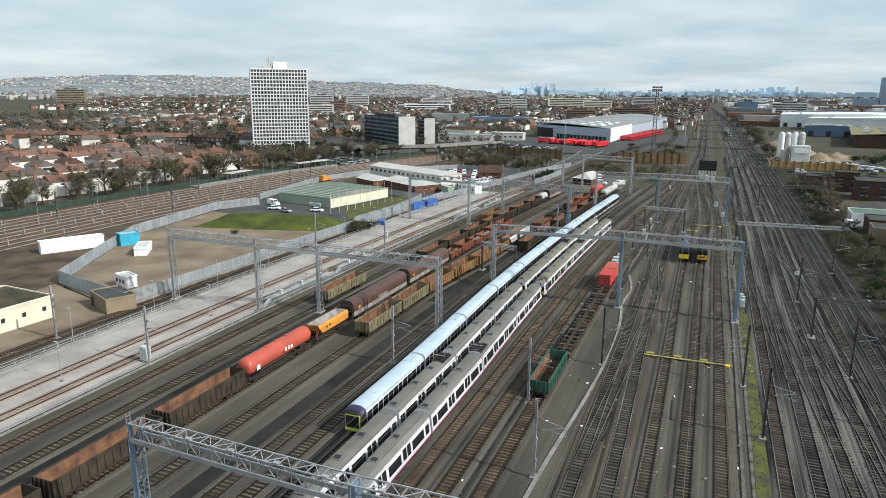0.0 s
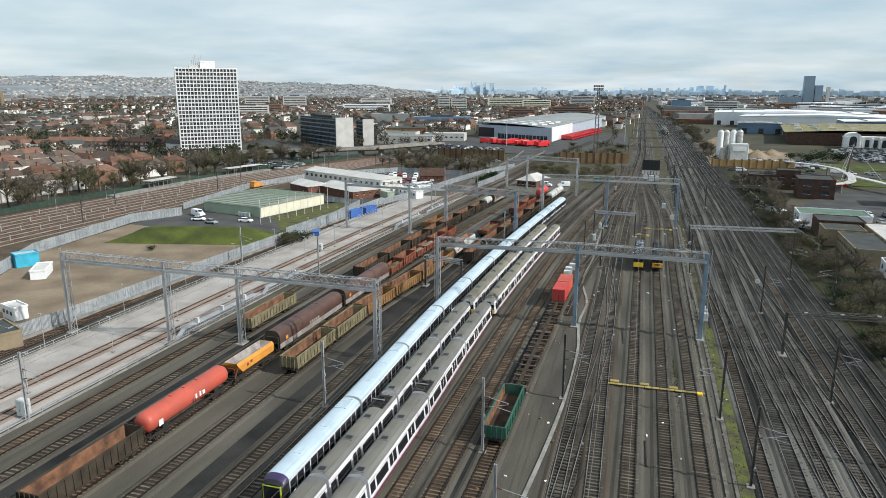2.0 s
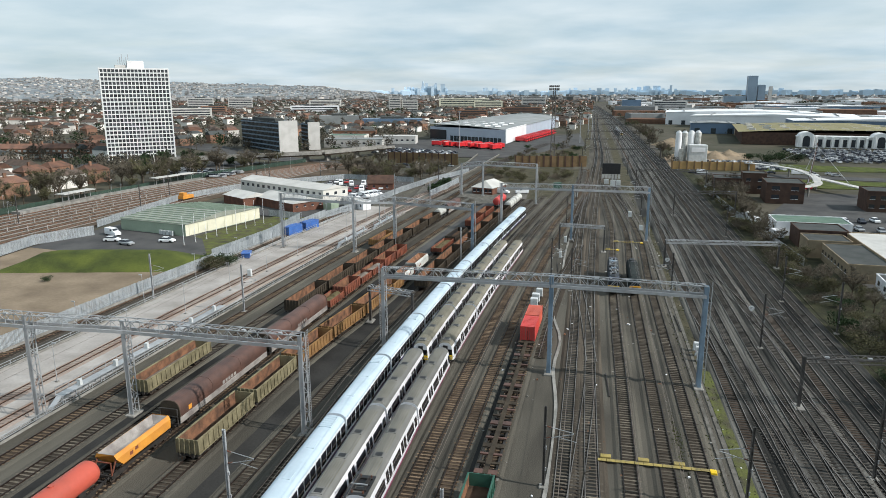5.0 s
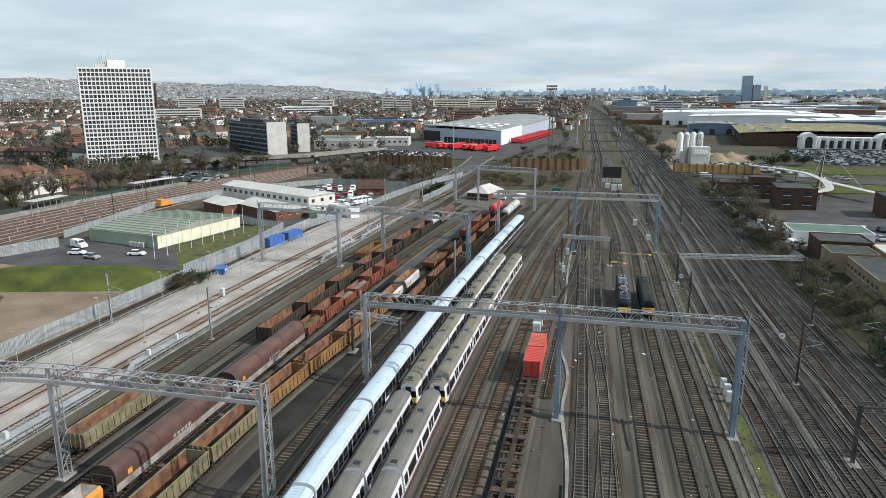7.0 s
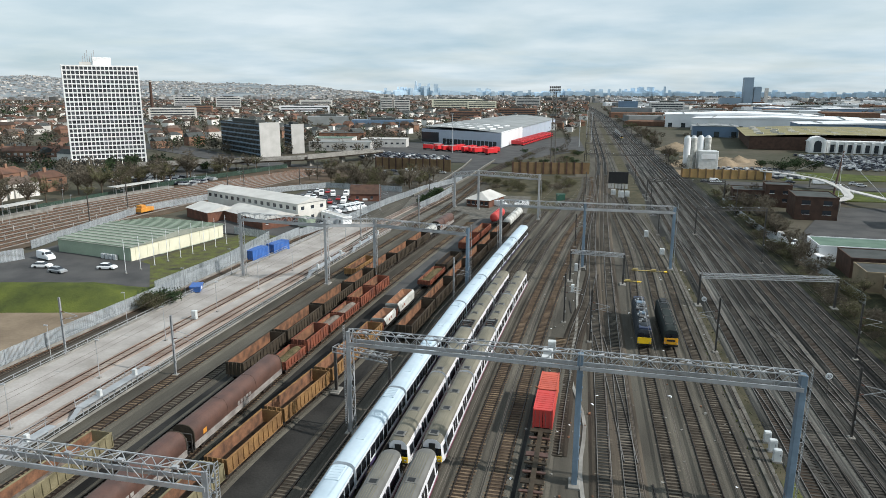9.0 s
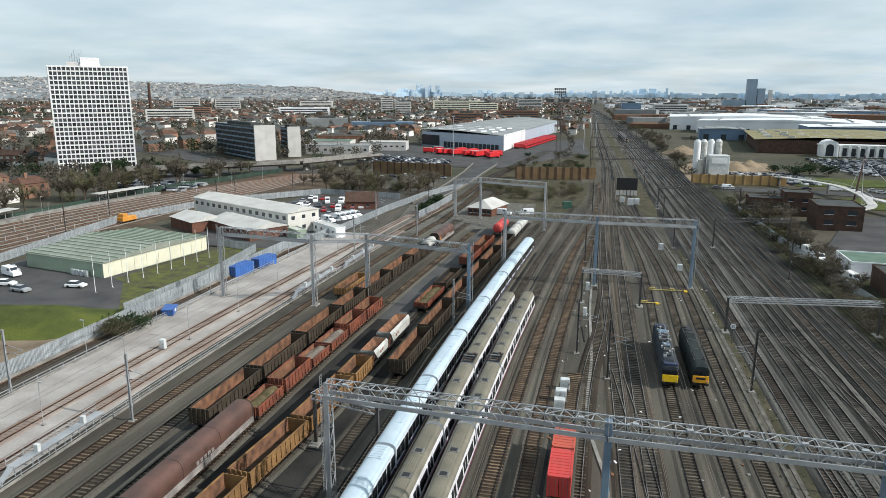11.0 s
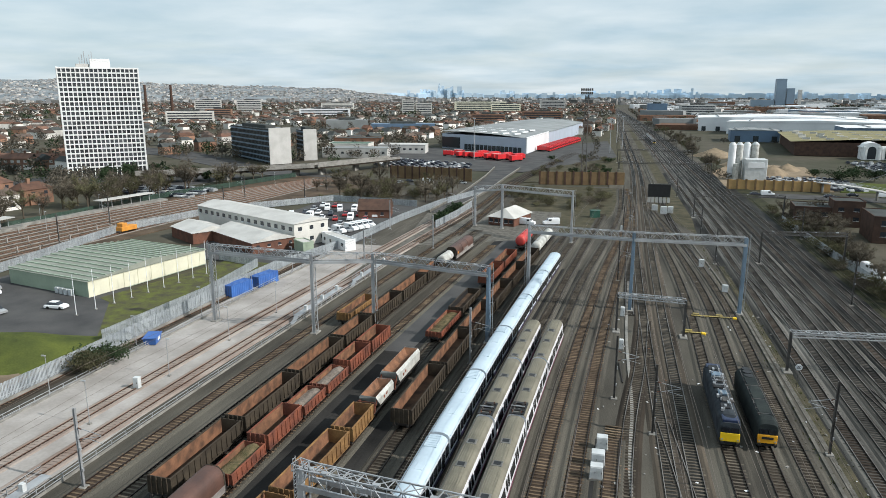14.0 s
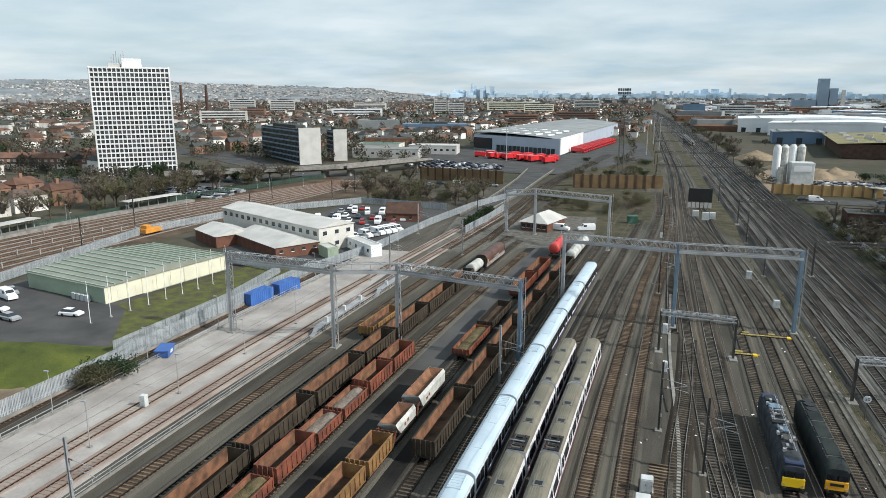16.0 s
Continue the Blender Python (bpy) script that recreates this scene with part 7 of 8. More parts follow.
for x, y, r, h in ((70, 478, 8, 5), (62, 520, 12, 6), (82, 500, 7, 4), (54, 580, 14, 6)):
    hp = Shape()
    for q in range(4):
        rr = r * (1 - q / 4)
        hp.v += [(rr * (1 + 0.12 * math.sin(3 * a + q)) * math.cos(a), rr * math.sin(a), h * (q / 4) ** 0.9) for a in np.linspace(0, 2 * math.pi, 17)[:-1]]
    hp.v.append((0, 0, h))
    for q in range(3):
        for a in range(16):
            hp.f.append((q * 16 + a, q * 16 + (a + 1) % 16, q * 16 + 16 + (a + 1) % 16, q * 16 + 16 + a))
    hp.f += [(48 + a, 48 + (a + 1) % 16, 64) for a in range(16)]
    hp.i = [0] * len(hp.f)
    solid("sand_mound", hp, M_SAND, "heap of yellow sand in the plant yard", "sand heap", x, y, 0.05, 0, group="sand heaps")

# retail block with arcade, large sheds beyond
mall = thing("retail_hall", "broad retail hall with olive roof and white arcade front", "retail hall", 190, 640, 0, -8)
part("hall", Shape().box(-10, 20, 0, 130, 130, 9.4), M_BRICKD, mall)
part("roof", Shape().loft([[(-78, y, 9.5), (-40, y, 11.5), (20, y, 12), (58, y, 9.5)] for y in (-46, 86)], caps=False, close=False), mat("olive_roof_felt", (0.25, 0.225, 0.13), (0.19, 0.175, 0.10), 12, grain=0.1), mall)
part("arcade_wall", Shape().box(27, -58, 0, 130, 8, 7.4), M_TOWERW, mall)
part("arcade_cornice", Shape().box(27, -58, 7.4, 131, 9.4, 0.8), M_TOWERW, mall)
for k in range(24):
    part("arcade_column", Shape().chbox(-36 + k * 5.4, -63.0, 0, 1.5, 1.6, 7.4, 0.15), M_TOWERW, mall)
    part("arcade_recess", Shape().box(-33.3 + k * 5.4, -62.05, 0.5, 2.6, 0.3, 5.4), M_GLASS, mall)
for x in (-32, 16, 62):
    part("arch_gable", Shape().loft([[(x - 5.5, y, 0), (x + 5.5, y, 0), (x + 5.5, y, 8.2), (x + 4.2, y, 9.9), (x + 2.3, y, 10.8), (x, y, 11.2), (x - 2.3, y, 10.8), (x - 4.2, y, 9.9), (x - 5.5, y, 8.2)] for y in (-65, -52)]), M_TOWERW, mall)
    part("arch_window", Shape().loft([[(x - 2.4, y, 0.5), (x + 2.4, y, 0.5), (x + 2.4, y, 6.4), (x + 1.7, y, 8.0), (x, y, 8.6), (x - 1.7, y, 8.0), (x - 2.4, y, 6.4)] for y in (-65.12, -64.9)]), M_GLASS, mall)
    for sx in (-4.1, 4.1):
        part("arch_pier", Shape().chbox(x + sx, -65.4, 0, 1.3, 0.9, 8.4, 0.1), M_TOWERW, mall)
rnd = random.Random(21)
for k in range(46):
    part("roof_light", Shape().box(-66 + (k % 9) * 13 + rnd.uniform(-2, 2), -36 + (k // 9) * 20 + rnd.uniform(-3, 3), 10.6, 5.0, 0.9, 1.4, rz=rnd.choice((20, -20))), M_ROOFW, mall)
def shed(x, y, sx, sy, h, wall, roof, label, rz=-6):
    o = thing("industrial_shed", label, "warehouse", x, y, 0, rz, group="industrial sheds")
    part("wall", Shape().box(0, 0, 0, sx, sy, h), wall, o)
    part("roof", Shape().gable(0, 0, h, sx, sy, sx * 0.011 + 0.6, over=0.6), roof, o)
    for k in range(4):
        part("roof_strip", Shape().box((k - 1.5) * sx / 4, 0, h + sx * 0.004 + 0.3, 1.2, sy * 0.9, 0.5), M_SHEETG, o)
    for k in range(max(3, int(sx / 16))):
        part("loading_door", Shape().box(-sx / 2 + 6 + k * 15, -sy / 2 - 0.1, 0.2, 4.5, 0.4, 5), M_OFFD, o)
shed(200, 905, 170, 120, 13, M_SHEETW, M_SHEETW, "vast white distribution shed", -14)
shed(262, 775, 150, 56, 12.5, M_SHEETB, M_SHEETW, "slate-blue distribution shed with pale roof")
shed(170, 960, 170, 90, 15, M_SHEETW, M_SHEETW, "long white distribution shed")
shed(110, 760, 40, 40, 10, M_SHEETB, M_SHEETG, "blue-grey tank shed beside the sand yard")
rnd = random.Random(4)
for k in range(46):
    yy = rnd.uniform(980, 2600)
    shed(rnd.uniform(70, 330 + yy * 0.55), yy, rnd.uniform(40, 130), rnd.uniform(30, 90), rnd.uniform(8, 16), rnd.choice((M_SHEETW, M_SHEETG, M_SHEETB, M_PALEW)), rnd.choice((M_SHEETW, M_SHEETW, M_SHEETG)), "pale industrial shed on the far estate", rnd.uniform(-15, 10)) if k < 11 else None
estate = Shape()
for k in range(420):
    yy = rnd.uniform(950, 3600)
    x = rnd.uniform(60, 250 + yy * 0.62)
    estate.box(x, yy, 0, rnd.uniform(20, 90), rnd.uniform(15, 60), rnd.uniform(5, 15), rnd.choice((0, 0, 1, 2, 3)), rnd.uniform(-20, 20), True)
tagged(solid("far_estate", estate, [M_SHEETW, M_SHEETG, M_PALEW, M_HBRICK], "far pale industrial roofs crowded together", "sheds"), kind="stuff")
# footbridge with leaning pylon over the road
fb = thing("cable_footbridge", "curved footbridge hung from a leaning red-brown pylon", "footbridge", 93, 365, 0)
part("pylon", Shape().beam((0, 0, 0), (2.5, 2, 18), 1.0, n=8, w2=0.5), M_BROWN, fb)
for x, y in ((-12, -42), (-9, 34), (4, -40), (-2, 0)):
    part("stay", Shape().beam((2.2, 1.8, 17.0), (x, y, 4.6), 0.13), M_STEEL, fb)
sweep = curve_x([(-52, -22), (-44, -12), (-22, -3), (0, 0), (23, -2), (38, -10), (48, -18)])
ys = np.arange(-52, 49, 4.0)
for a, b in zip(ys, ys[1:]):
    pa, pb = Vector((sweep(a), a, 4.0)), Vector((sweep(b), b, 4.0))
    part("deck", Shape().beam(pa, pb, 3.0, 0.4), M_PALEW, fb)
    part("railing", Shape().beam(pa + Vector((-1.4, 0, 1.2)), pb + Vector((-1.4, 0, 1.2)), 0.1).beam(pa + Vector((1.4, 0, 1.2)), pb + Vector((1.4, 0, 1.2)), 0.1), M_STEEL, fb)
part("branch_deck", Shape().beam((-1, -13, 4.0), (9, -45, 3.4), 3.0, 0.4), M_PALEW, fb)
for y in (-44, -20, 24, 46):
    part("pier", Shape().beam((sweep(y), y, -0.3), (sweep(y), y, 3.9), 0.9, n=8), M_CONC2, fb)
sheet("verge_lawn", [(84, 412), (150, 420), (150, 440), (100, 450)], 0.0, M_GRASS, "green roadside lawn", "grass", thick=0.3)
sheet("verge_lawn", [(86, 346), (160, 352), (160, 368), (100, 378), (86, 370)], 0.0, M_GRASS, "green roadside lawn", "grass", thick=0.3)
van = car(M_WHITE, "white panel van parked beside the brick hut", True)
van.matrix_basis = pose(-34.0, 304.5, 0.04, 0, 0, -72)
solid("store_box", Shape().chbox(0, 0, 0, 3.2, 2.4, 2.4, 0.06).box(0, 0, 2.4, 3.4, 2.6, 0.1), M_GREENW, "dark green steel store box among scrub", "store box", -18.0, 323, 0.0, 12)
fence("palisade_fence", [(-66.5, 290), (-64.4, 312), (-63.6, 334)], 2.6, label="pale palisade fence beside the curving line")
bus = car(M_POSTRED, "red single-deck bus on the road", True)
bus.name = "red_bus"
tagged(bus, category="bus")
bus.matrix_basis = pose(88, 341, 0.0, 0, 0, 80) @ Matrix.Diagonal((1.3, 2.0, 1.35, 1))
hb = solid("yellow_hoarding", Shape().box(0, 0, -0.1, 26, 0.3, 2.4), M_LIME, "long lime-yellow site hoarding", "hoarding", 104, 268, 0, -8)

# the far railway on the left, with its platforms
sheet("far_line_ground", [(-206, 60), (-162, 60), (-158, 210), (-140, 330), (-110, 400), (-170, 410), (-188, 330), (-204, 210)], -0.05, M_DIRTB, "brown ballast of the neighbouring railway", "ground", thick=0.3)
far_rails = Shape()
for k in range(9):
    x0 = -201 + k * 4.6
    f = curve_x([(40, x0), (120, x0), (210, x0 + 2.5), (300, x0 + 14 - k * 0.4), (400, x0 + 42 - k * 2.5)])
    ys = np.arange(40, 405, 9.0)
    top = thing("track", "neighbouring brown railway track with pale conductor rail", "railway track", kind="structure", group="neighbouring tracks")
    for off, m, w, z in ((-0.75, M_RAILRUST, 0.16, 0.16), (0.75, M_RAILRUST, 0.16, 0.16), (1.35, M_CONC2, 0.22, 0.2)):
        s = Shape().loft([[(f(y) + off - w / 2, y, -0.05), (f(y) + off - w / 2, y, z), (f(y) + off + w / 2, y, z), (f(y) + off + w / 2, y, -0.05)] for y in ys], caps=False, close=False)
        part("rail", s, m, top)
    sl = Shape()
    for y in np.arange(60, 330, 1.1):
        sl.box(f(y), y, -0.06, 2.5, 0.4, 0.1, open_bottom=True)
    tagged(part("sleepers", sl, M_SLEEP, top), kind="stuff")
    if k in (1, 3, 4, 5, 6, 7):
        pm = Shape().box(0, 0, -0.05, 0.24, 0.24, 1.7).mesh("marker_post", M_CONC)
        for q in range(12):
            part("marker_post", pm, M_CONC, top).matrix_basis = pose(f(62 + 17 * q + k * 2.6) + 1.9, 62 + 17 * q + k * 2.6, 0)
sheet("dual_carriageway", [(-470, 560), (-440, 590), (-300, 520), (-196, 436), (-150, 412), (-160, 396), (-206, 418), (-316, 496)], -0.08, M_ASPH, "wide grey tarmac dual carriageway behind the tower", "road", thick=0.2)
sheet("tower_car_park", [(-292, 330), (-206, 352), (-196, 400), (-240, 432), (-300, 430)], -0.09, M_ASPH, "tarmac car park round the tower block", "car park", thick=0.2)
for x, y, L, rz in ((-192, 290, 60, -12), (-196, 240, 40, -2)):
    pf = thing("station_platform", "pale station platform of the neighbouring railway", "platform", x, y, -0.1, rz, kind="structure")
    part("deck", Shape().box(0, 0, 0, 4, L, 1.0), M_CONC2, pf)
    part("canopy", Shape().box(0, L * 0.2, 4.0, 4.4, L * 0.4, 0.25), M_ROOFW, pf)
    for k in range(6):
        part("canopy_post", Shape().box(0, L * 0.03 + k * L * 0.07, 1.0, 0.2, 0.2, 3.0), M_STEEL, pf)
tr = thing("engineering_wagon", "orange engineering machine on the far railway", "rail machine", -158, 262, 0, -8)
part("body", Shape().chbox(0, 0, 0.6, 2.5, 6, 1.3, 0.1), M_ORANGE, tr)
part("cab", Shape().chbox(0, -1.6, 1.9, 2.3, 2.0, 1.1, 0.1), M_ORANGE, tr)
part("axle", Shape().beam((-0.8, -3, 0.3), (0.8, -3, 0.3), 0.8, n=10).beam((-0.8, 3, 0.3), (0.8, 3, 0.3), 0.8, n=10), M_WHEEL, tr)
for k in range(26):
    y = 96 + k * 11.5
    copy_thing(lp, pose((-205.5 if k % 2 else -190.5) + max(0, y - 210) * 0.16, y, 0, 0, 0, 90))
for k in range(9):
    y = 110 + k * 32
    copy_thing(mb if k % 2 else ma, pose((-182 if k % 2 else -166) + max(0, y - 210) * 0.19, y, 0))


# ---- trees ----
def bare_tree(seed, h, spread, twig=M_TWIG, n_limb=11, fans=85):
    r = random.Random(seed)
    trunk, crown = Shape(), Shape()
    trunk.beam((0, 0, -0.2), (r.uniform(-.2, .2), r.uniform(-.2, .2), h * 0.45), 0.055 * h, n=7, w2=0.03 * h)
    tips = []
    for k in range(n_limb):
        a = k * 2.4 + r.uniform(-.4, .4)
        z0 = h * r.uniform(0.22, 0.45)
        L = spread * r.uniform(0.6, 1.0)
        q = Vector((math.cos(a) * L, math.sin(a) * L, min(h * 0.92, z0 + h * r.uniform(0.25, 0.5))))
        trunk.beam((0, 0, z0), q, 0.02 * h, n=4, w2=0.008 * h)
        tips += [Vector((0, 0, z0)).lerp(q, t) for t in (0.45, 0.7, 0.9, 1.0)]
    trunk.beam((0, 0, h * 0.44), (r.uniform(-.5, .5), r.uniform(-.5, .5), h * 0.85), 0.03 * h, n=5, w2=0.008 * h)
    tips += [Vector((0, 0, h * t)) for t in (0.6, 0.7, 0.8, 0.9)]
    for _ in range(fans):
        p = r.choice(tips)
        for _k in range(5):
            d = Vector((r.gauss(0, 1), r.gauss(0, 1), r.gauss(0.5, 0.8))).normalized() * h * r.uniform(0.10, 0.24)
            w = Vector((r.gauss(0, 1), r.gauss(0, 1), r.gauss(0, 1))).normalized() * 0.0085 * h
            q = p + d
            crown.add([p - w, p + w, q], [(0, 1, 2)])
            for _j in range(2):
                m = p.lerp(q, r.uniform(0.3, 0.9))
                d2 = Vector((r.gauss(0, 1), r.gauss(0, 1), r.gauss(0.4, 0.8))).normalized() * h * r.uniform(0.05, 0.11)
                crown.add([m - w * 0.8, m + w * 0.8, m + d2], [(0, 1, 2)])
    top = thing("bare_tree", "leafless winter tree with fine brown twigs", "tree", group="lineside trees")
    part("trunk", trunk, M_BARK, top)
    part("crown", crown, twig, top)
    return top


def evergreen(seed, h, w, m=M_EVER, label="dark dense evergreen tree", leaf=0.05, name="evergreen_tree", cat="tree", n=900):
    r = random.Random(seed)
    top = thing(name, label, cat, group="evergreens" if cat == "tree" else "lineside shrubs")
    trunk = Shape().beam((0, 0, -0.1), (0, 0, h * 0.6), 0.05 * h, n=6, w2=0.02 * h)
    for k in range(6):
        a = k * 1.1
        trunk.beam((0, 0, h * 0.2), (math.cos(a) * w * 0.4, math.sin(a) * w * 0.4, h * 0.6), 0.02 * h, n=4)
    part("trunk", trunk, M_BARK, top)
    lobes = [(r.uniform(-.3, .3) * w, r.uniform(-.3, .3) * w, h * r.uniform(0.35, 0.72), r.uniform(0.22, 0.36)) for _ in range(9)]
    c = Shape()
    for _ in range(n):
        lx, ly, lz, lr = r.choice(lobes)
        d = Vector((r.gauss(0, 1), r.gauss(0, 1), r.gauss(0, 1))).normalized() * (r.random() ** 0.4)
        p = Vector((lx + d.x * lr * w, ly + d.y * lr * w, max(0.05, lz + d.z * lr * h)))
        s = leaf * h * r.uniform(0.5, 1.2)
        u = Vector((r.gauss(0, 1), r.gauss(0, 1), r.gauss(0, 1))).normalized() * s
        v = Vector((r.gauss(0, 1), r.gauss(0, 1), r.gauss(0, 1))).normalized() * s
        c.add([p - u, p + v, p + u, p - v], [(0, 1, 2, 3)])
    part("crown", c, m, top)
    return top


protos = [bare_tree(1, 11, 4.2), bare_tree(2, 9, 3.8), bare_tree(3, 13, 4.6, M_TWIG), bare_tree(4, 8, 3.6, M_TWIGG), bare_tree(5, 10, 4.4, M_TWIGG)]
evs = [evergreen(6, 9, 7), evergreen(7, 11, 8)]
shrubs = [evergreen(8, 2.6, 4.4, M_TWIG, "bare brown bramble and scrub bush", 0.034, "scrub_bush", "bush", 1300), evergreen(9, 3.2, 4.8, M_TWIGG, "mossy green scrub bush", 0.032, "scrub_bush", "bush", 1300), evergreen(10, 2.4, 4.0, M_EVER, "dense green bush beside the fence", 0.05, "scrub_bush", "bush", 1300)]
seen_proto = set()


def plant_at(ob, x, y, s, rz, z=-0.05):
    m = pose(x, y, z, 0, 0, rz) @ Matrix.Scale(s, 4)
    if ob.name in seen_proto:
        c = copy_thing(ob, pose(x, y, z, 0, 0, rz))
        c.scale = (s, s, s)
    else:
        ob.matrix_basis = m
        seen_proto.add(ob.name)


rnd = random.Random(77)
for k in range(85):
    t = rnd.random()
    y = 100 + 300 * t
    plant_at(rnd.choice(protos), -209 + max(0, y - 220) * 0.14 + rnd.uniform(-13, 4), y, rnd.uniform(0.75, 1.2), rnd.uniform(0, 360))
for k in range(16):
    plant_at(rnd.choice(evs), -252 + k * 3.2 + rnd.uniform(-4, 4), 366 + k * 1.3 + rnd.uniform(-9, 6), rnd.uniform(0.6, 0.95), rnd.uniform(0, 360))
for k in range(44):
    plant_at(rnd.choice(protos), rnd.uniform(-140, -78), rnd.uniform(338, 386), rnd.uniform(0.5, 0.85), rnd.uniform(0, 360))
for k in range(150):
    y = 60 + 290 * rnd.random()
    deep = 12 if y < 175 else 6.5
    plant_at(rnd.choice(shrubs if y < 170 else shrubs[:2]), 40.4 + max(0, y - 220) * 0.02 + deep * rnd.random() ** 1.2, y, rnd.uniform(0.55, 1.35), rnd.uniform(0, 360))
for k in range(50):
    y = rnd.uniform(80, 350)
    plant_at(rnd.choice(protos), rnd.uniform(43, 50 if y > 175 else 55), y, rnd.uniform(0.28, 0.62), rnd.uniform(0, 360))
for k in range(85):
    plant_at(rnd.choice(shrubs[:2]), rnd.choice((rnd.uniform(-53, -14), rnd.uniform(-130, -77))), rnd.uniform(336, 386), rnd.uniform(0.7, 1.4), rnd.uniform(0, 360))
for k in range(40):
    plant_at(rnd.choice(protos[:4]), rnd.uniform(46, 54), rnd.uniform(255, 345), rnd.uniform(0.35, 0.62), rnd.uniform(0, 360))
for k in range(30):
    plant_at(rnd.choice(shrubs), rnd.uniform(-52, -13), rnd.uniform(418, 540), rnd.uniform(0.8, 1.6), rnd.uniform(0, 360))
for k in range(30):
    plant_at(rnd.choice(protos), rnd.uniform(38, 48), rnd.uniform(480, 900), rnd.uniform(0.5, 0.9), rnd.uniform(0, 360))
for k in range(7):
    plant_at(evs[k % 2], -67.9 + 0.25 * k, 297 + 4.6 * k, 0.42, 50 * k)
plant_at(shrubs[1], -88.9, 167.0, 1.25, 20)
plant_at(shrubs[2], -88.4, 170.6, 1.35, 120)
plant_at(shrubs[2], -90.6, 168.8, 1.5, 220)
plant_at(shrubs[1], -90.2, 165.6, 1.2, 300)
for x, y, s in ((-140, 128, 0.8), (-121, 150, 0.6), (-96.8, 120, 0.7), (-96, 150, 0.6), (-92.5, 196, 0.6), (94, 452, 2.6), (104, 462, 3.0), (112, 458, 2.6), (88, 470, 2.0)):
    plant_at(shrubs[2], x, y, s, rnd.uniform(0, 360))


# ---- houses ----
def house(seed, sx, sy, h, wall, roof):
    r = random.Random(seed)
    top = thing("semi_detached_house", "pale or brick semi-detached house with tiled roof", "house", group="suburban houses")
    part("wall", Shape().box(0, 0, -0.3, sx, sy, h + 0.3), wall, top)
    part("roof", Shape().gable(0, 0, h, sx, sy, 2.5, over=0.4, hip=(0 if seed % 2 else 2.6)), roof, top)
    part("chimney", Shape().box(0.6, r.uniform(-2, 2), h + 1.8, 0.8, 1.2, 2.2), M_HBRICK, top)
    part("bay", Shape().chbox(sx / 2 + 0.4, -sy / 4, -0.2, 1.0, 2.4, h * 0.8, 0.1), wall, top)
    for z in (0.9, 3.5):
        for y in (-sy / 4, sy / 4):
            part("window", Shape().box(sx / 2 + 0.01, y + (0.9 if y < 0 else 0), z, 0.1, 1.5, 1.2), M_GLASS, top)
    part("rear_window", Shape().box(0, -sy / 2 - 0.01, 3.4, sx * 0.5, 0.1, 1.2), M_GLASS, top)
    return top


hs = [house(1, 8, 13, 5.4, M_RENDER, M_TILE), house(2, 8.5, 12, 5.4, M_RENDER, M_TILED), house(3, 8, 14, 5.2, M_RENDER, M_TILED), house(4, 9, 12, 5.6, M_HBRICK, M_TILE)]
placed = set()
rnd = random.Random(31)
for row in range(5):
    for k in range(11):
        x = -232 - row * 27 + rnd.uniform(-2, 2)
        y = 138 + k * 16.5 + row * 8 + rnd.uniform(-2, 2)
        if x < -250 and y > 330:
            continue
        kd = rnd.randrange(4)
        m = pose(x, y, 0, 0, 0, -12 + rnd.choice((0, 90)) * (row % 3 == 2) + rnd.uniform(-5, 5))
        if kd in placed:
            copy_thing(hs[kd], m)
        else:
            hs[kd].matrix_basis = m
            placed.add(kd)


def in_setting(x, y):
    """True where other things stand: railway, yards, roads, sheds."""
    if -212 < x < 46 and y < 415:
        return True
    if -16 < x < 42:
        return True
    if -185 < x < 60 and 400 < y < 760:
        return True
    if x >= 46 and y < 1050:
        return True
    if -300 < x < -150 and 330 < y < 600:
        return True
    if x < -212 and x > -352 and y < 345:
        return True
    return False


town, woods = Shape(), Shape()
rnd = random.Random(99)
def small_house(x, y, rz, s=1.0):
    w, l, h = rnd.uniform(7, 9) * s, rnd.uniform(8, 16) * s, rnd.uniform(4.8, 6.5) * s
    town.box(x, y, -0.3, w, l, h + 0.3, rnd.choice((0, 0, 0, 0, 1)), rz, True)
    town.gable(x, y, h, w, l, rnd.uniform(2.2, 3.2) * s, rnd.choice((2, 3, 3, 4)), rz, 0.3, rnd.choice((0, 2.5)))
def clump(x, y, r, h):
    """A bare or leafy crown far off: a short trunk under a loose cloud of small twig sprays."""
    i = rnd.choice((0, 0, 0, 0, 0, 1, 2, 2))
    n = 120 if y < 520 else 60 if y < 900 else 26 if y < 1500 else 12
    size = (0.15 if y < 520 else 0.2 if y < 900 else 0.32 if y < 1500 else 0.46) * min(r, h * 0.6)
    woods.beam((x, y, -0.3), (x, y, h * 0.5), 0.07 * r, i=0, n=3)
    for _k in range(n):
        while True:
            dx, dy, dz = rnd.uniform(-1, 1), rnd.uniform(-1, 1), rnd.uniform(-1, 1)
            if 0.15 < dx * dx + dy * dy + dz * dz < 1:
                break
        px, py, pz = x + dx * r, y + dy * r, h * (0.56 + 0.44 * dz)
        a, b = rnd.uniform(0, 6.283), rnd.uniform(0.3, 1.3)
        ux, uy, uz = size * math.cos(a), size * math.sin(a), size * rnd.uniform(-0.3, 0.3)
        woods.add([(px - ux, py - uy, pz - uz), (px + uy * 0.4, py - ux * 0.4, pz + size * b), (px + ux * 0.8, py + uy * 0.8, pz + uz), (px - uy * 0.3, py + ux * 0.3, pz - size * 0.5)], [(0, 1, 2, 3)], i)
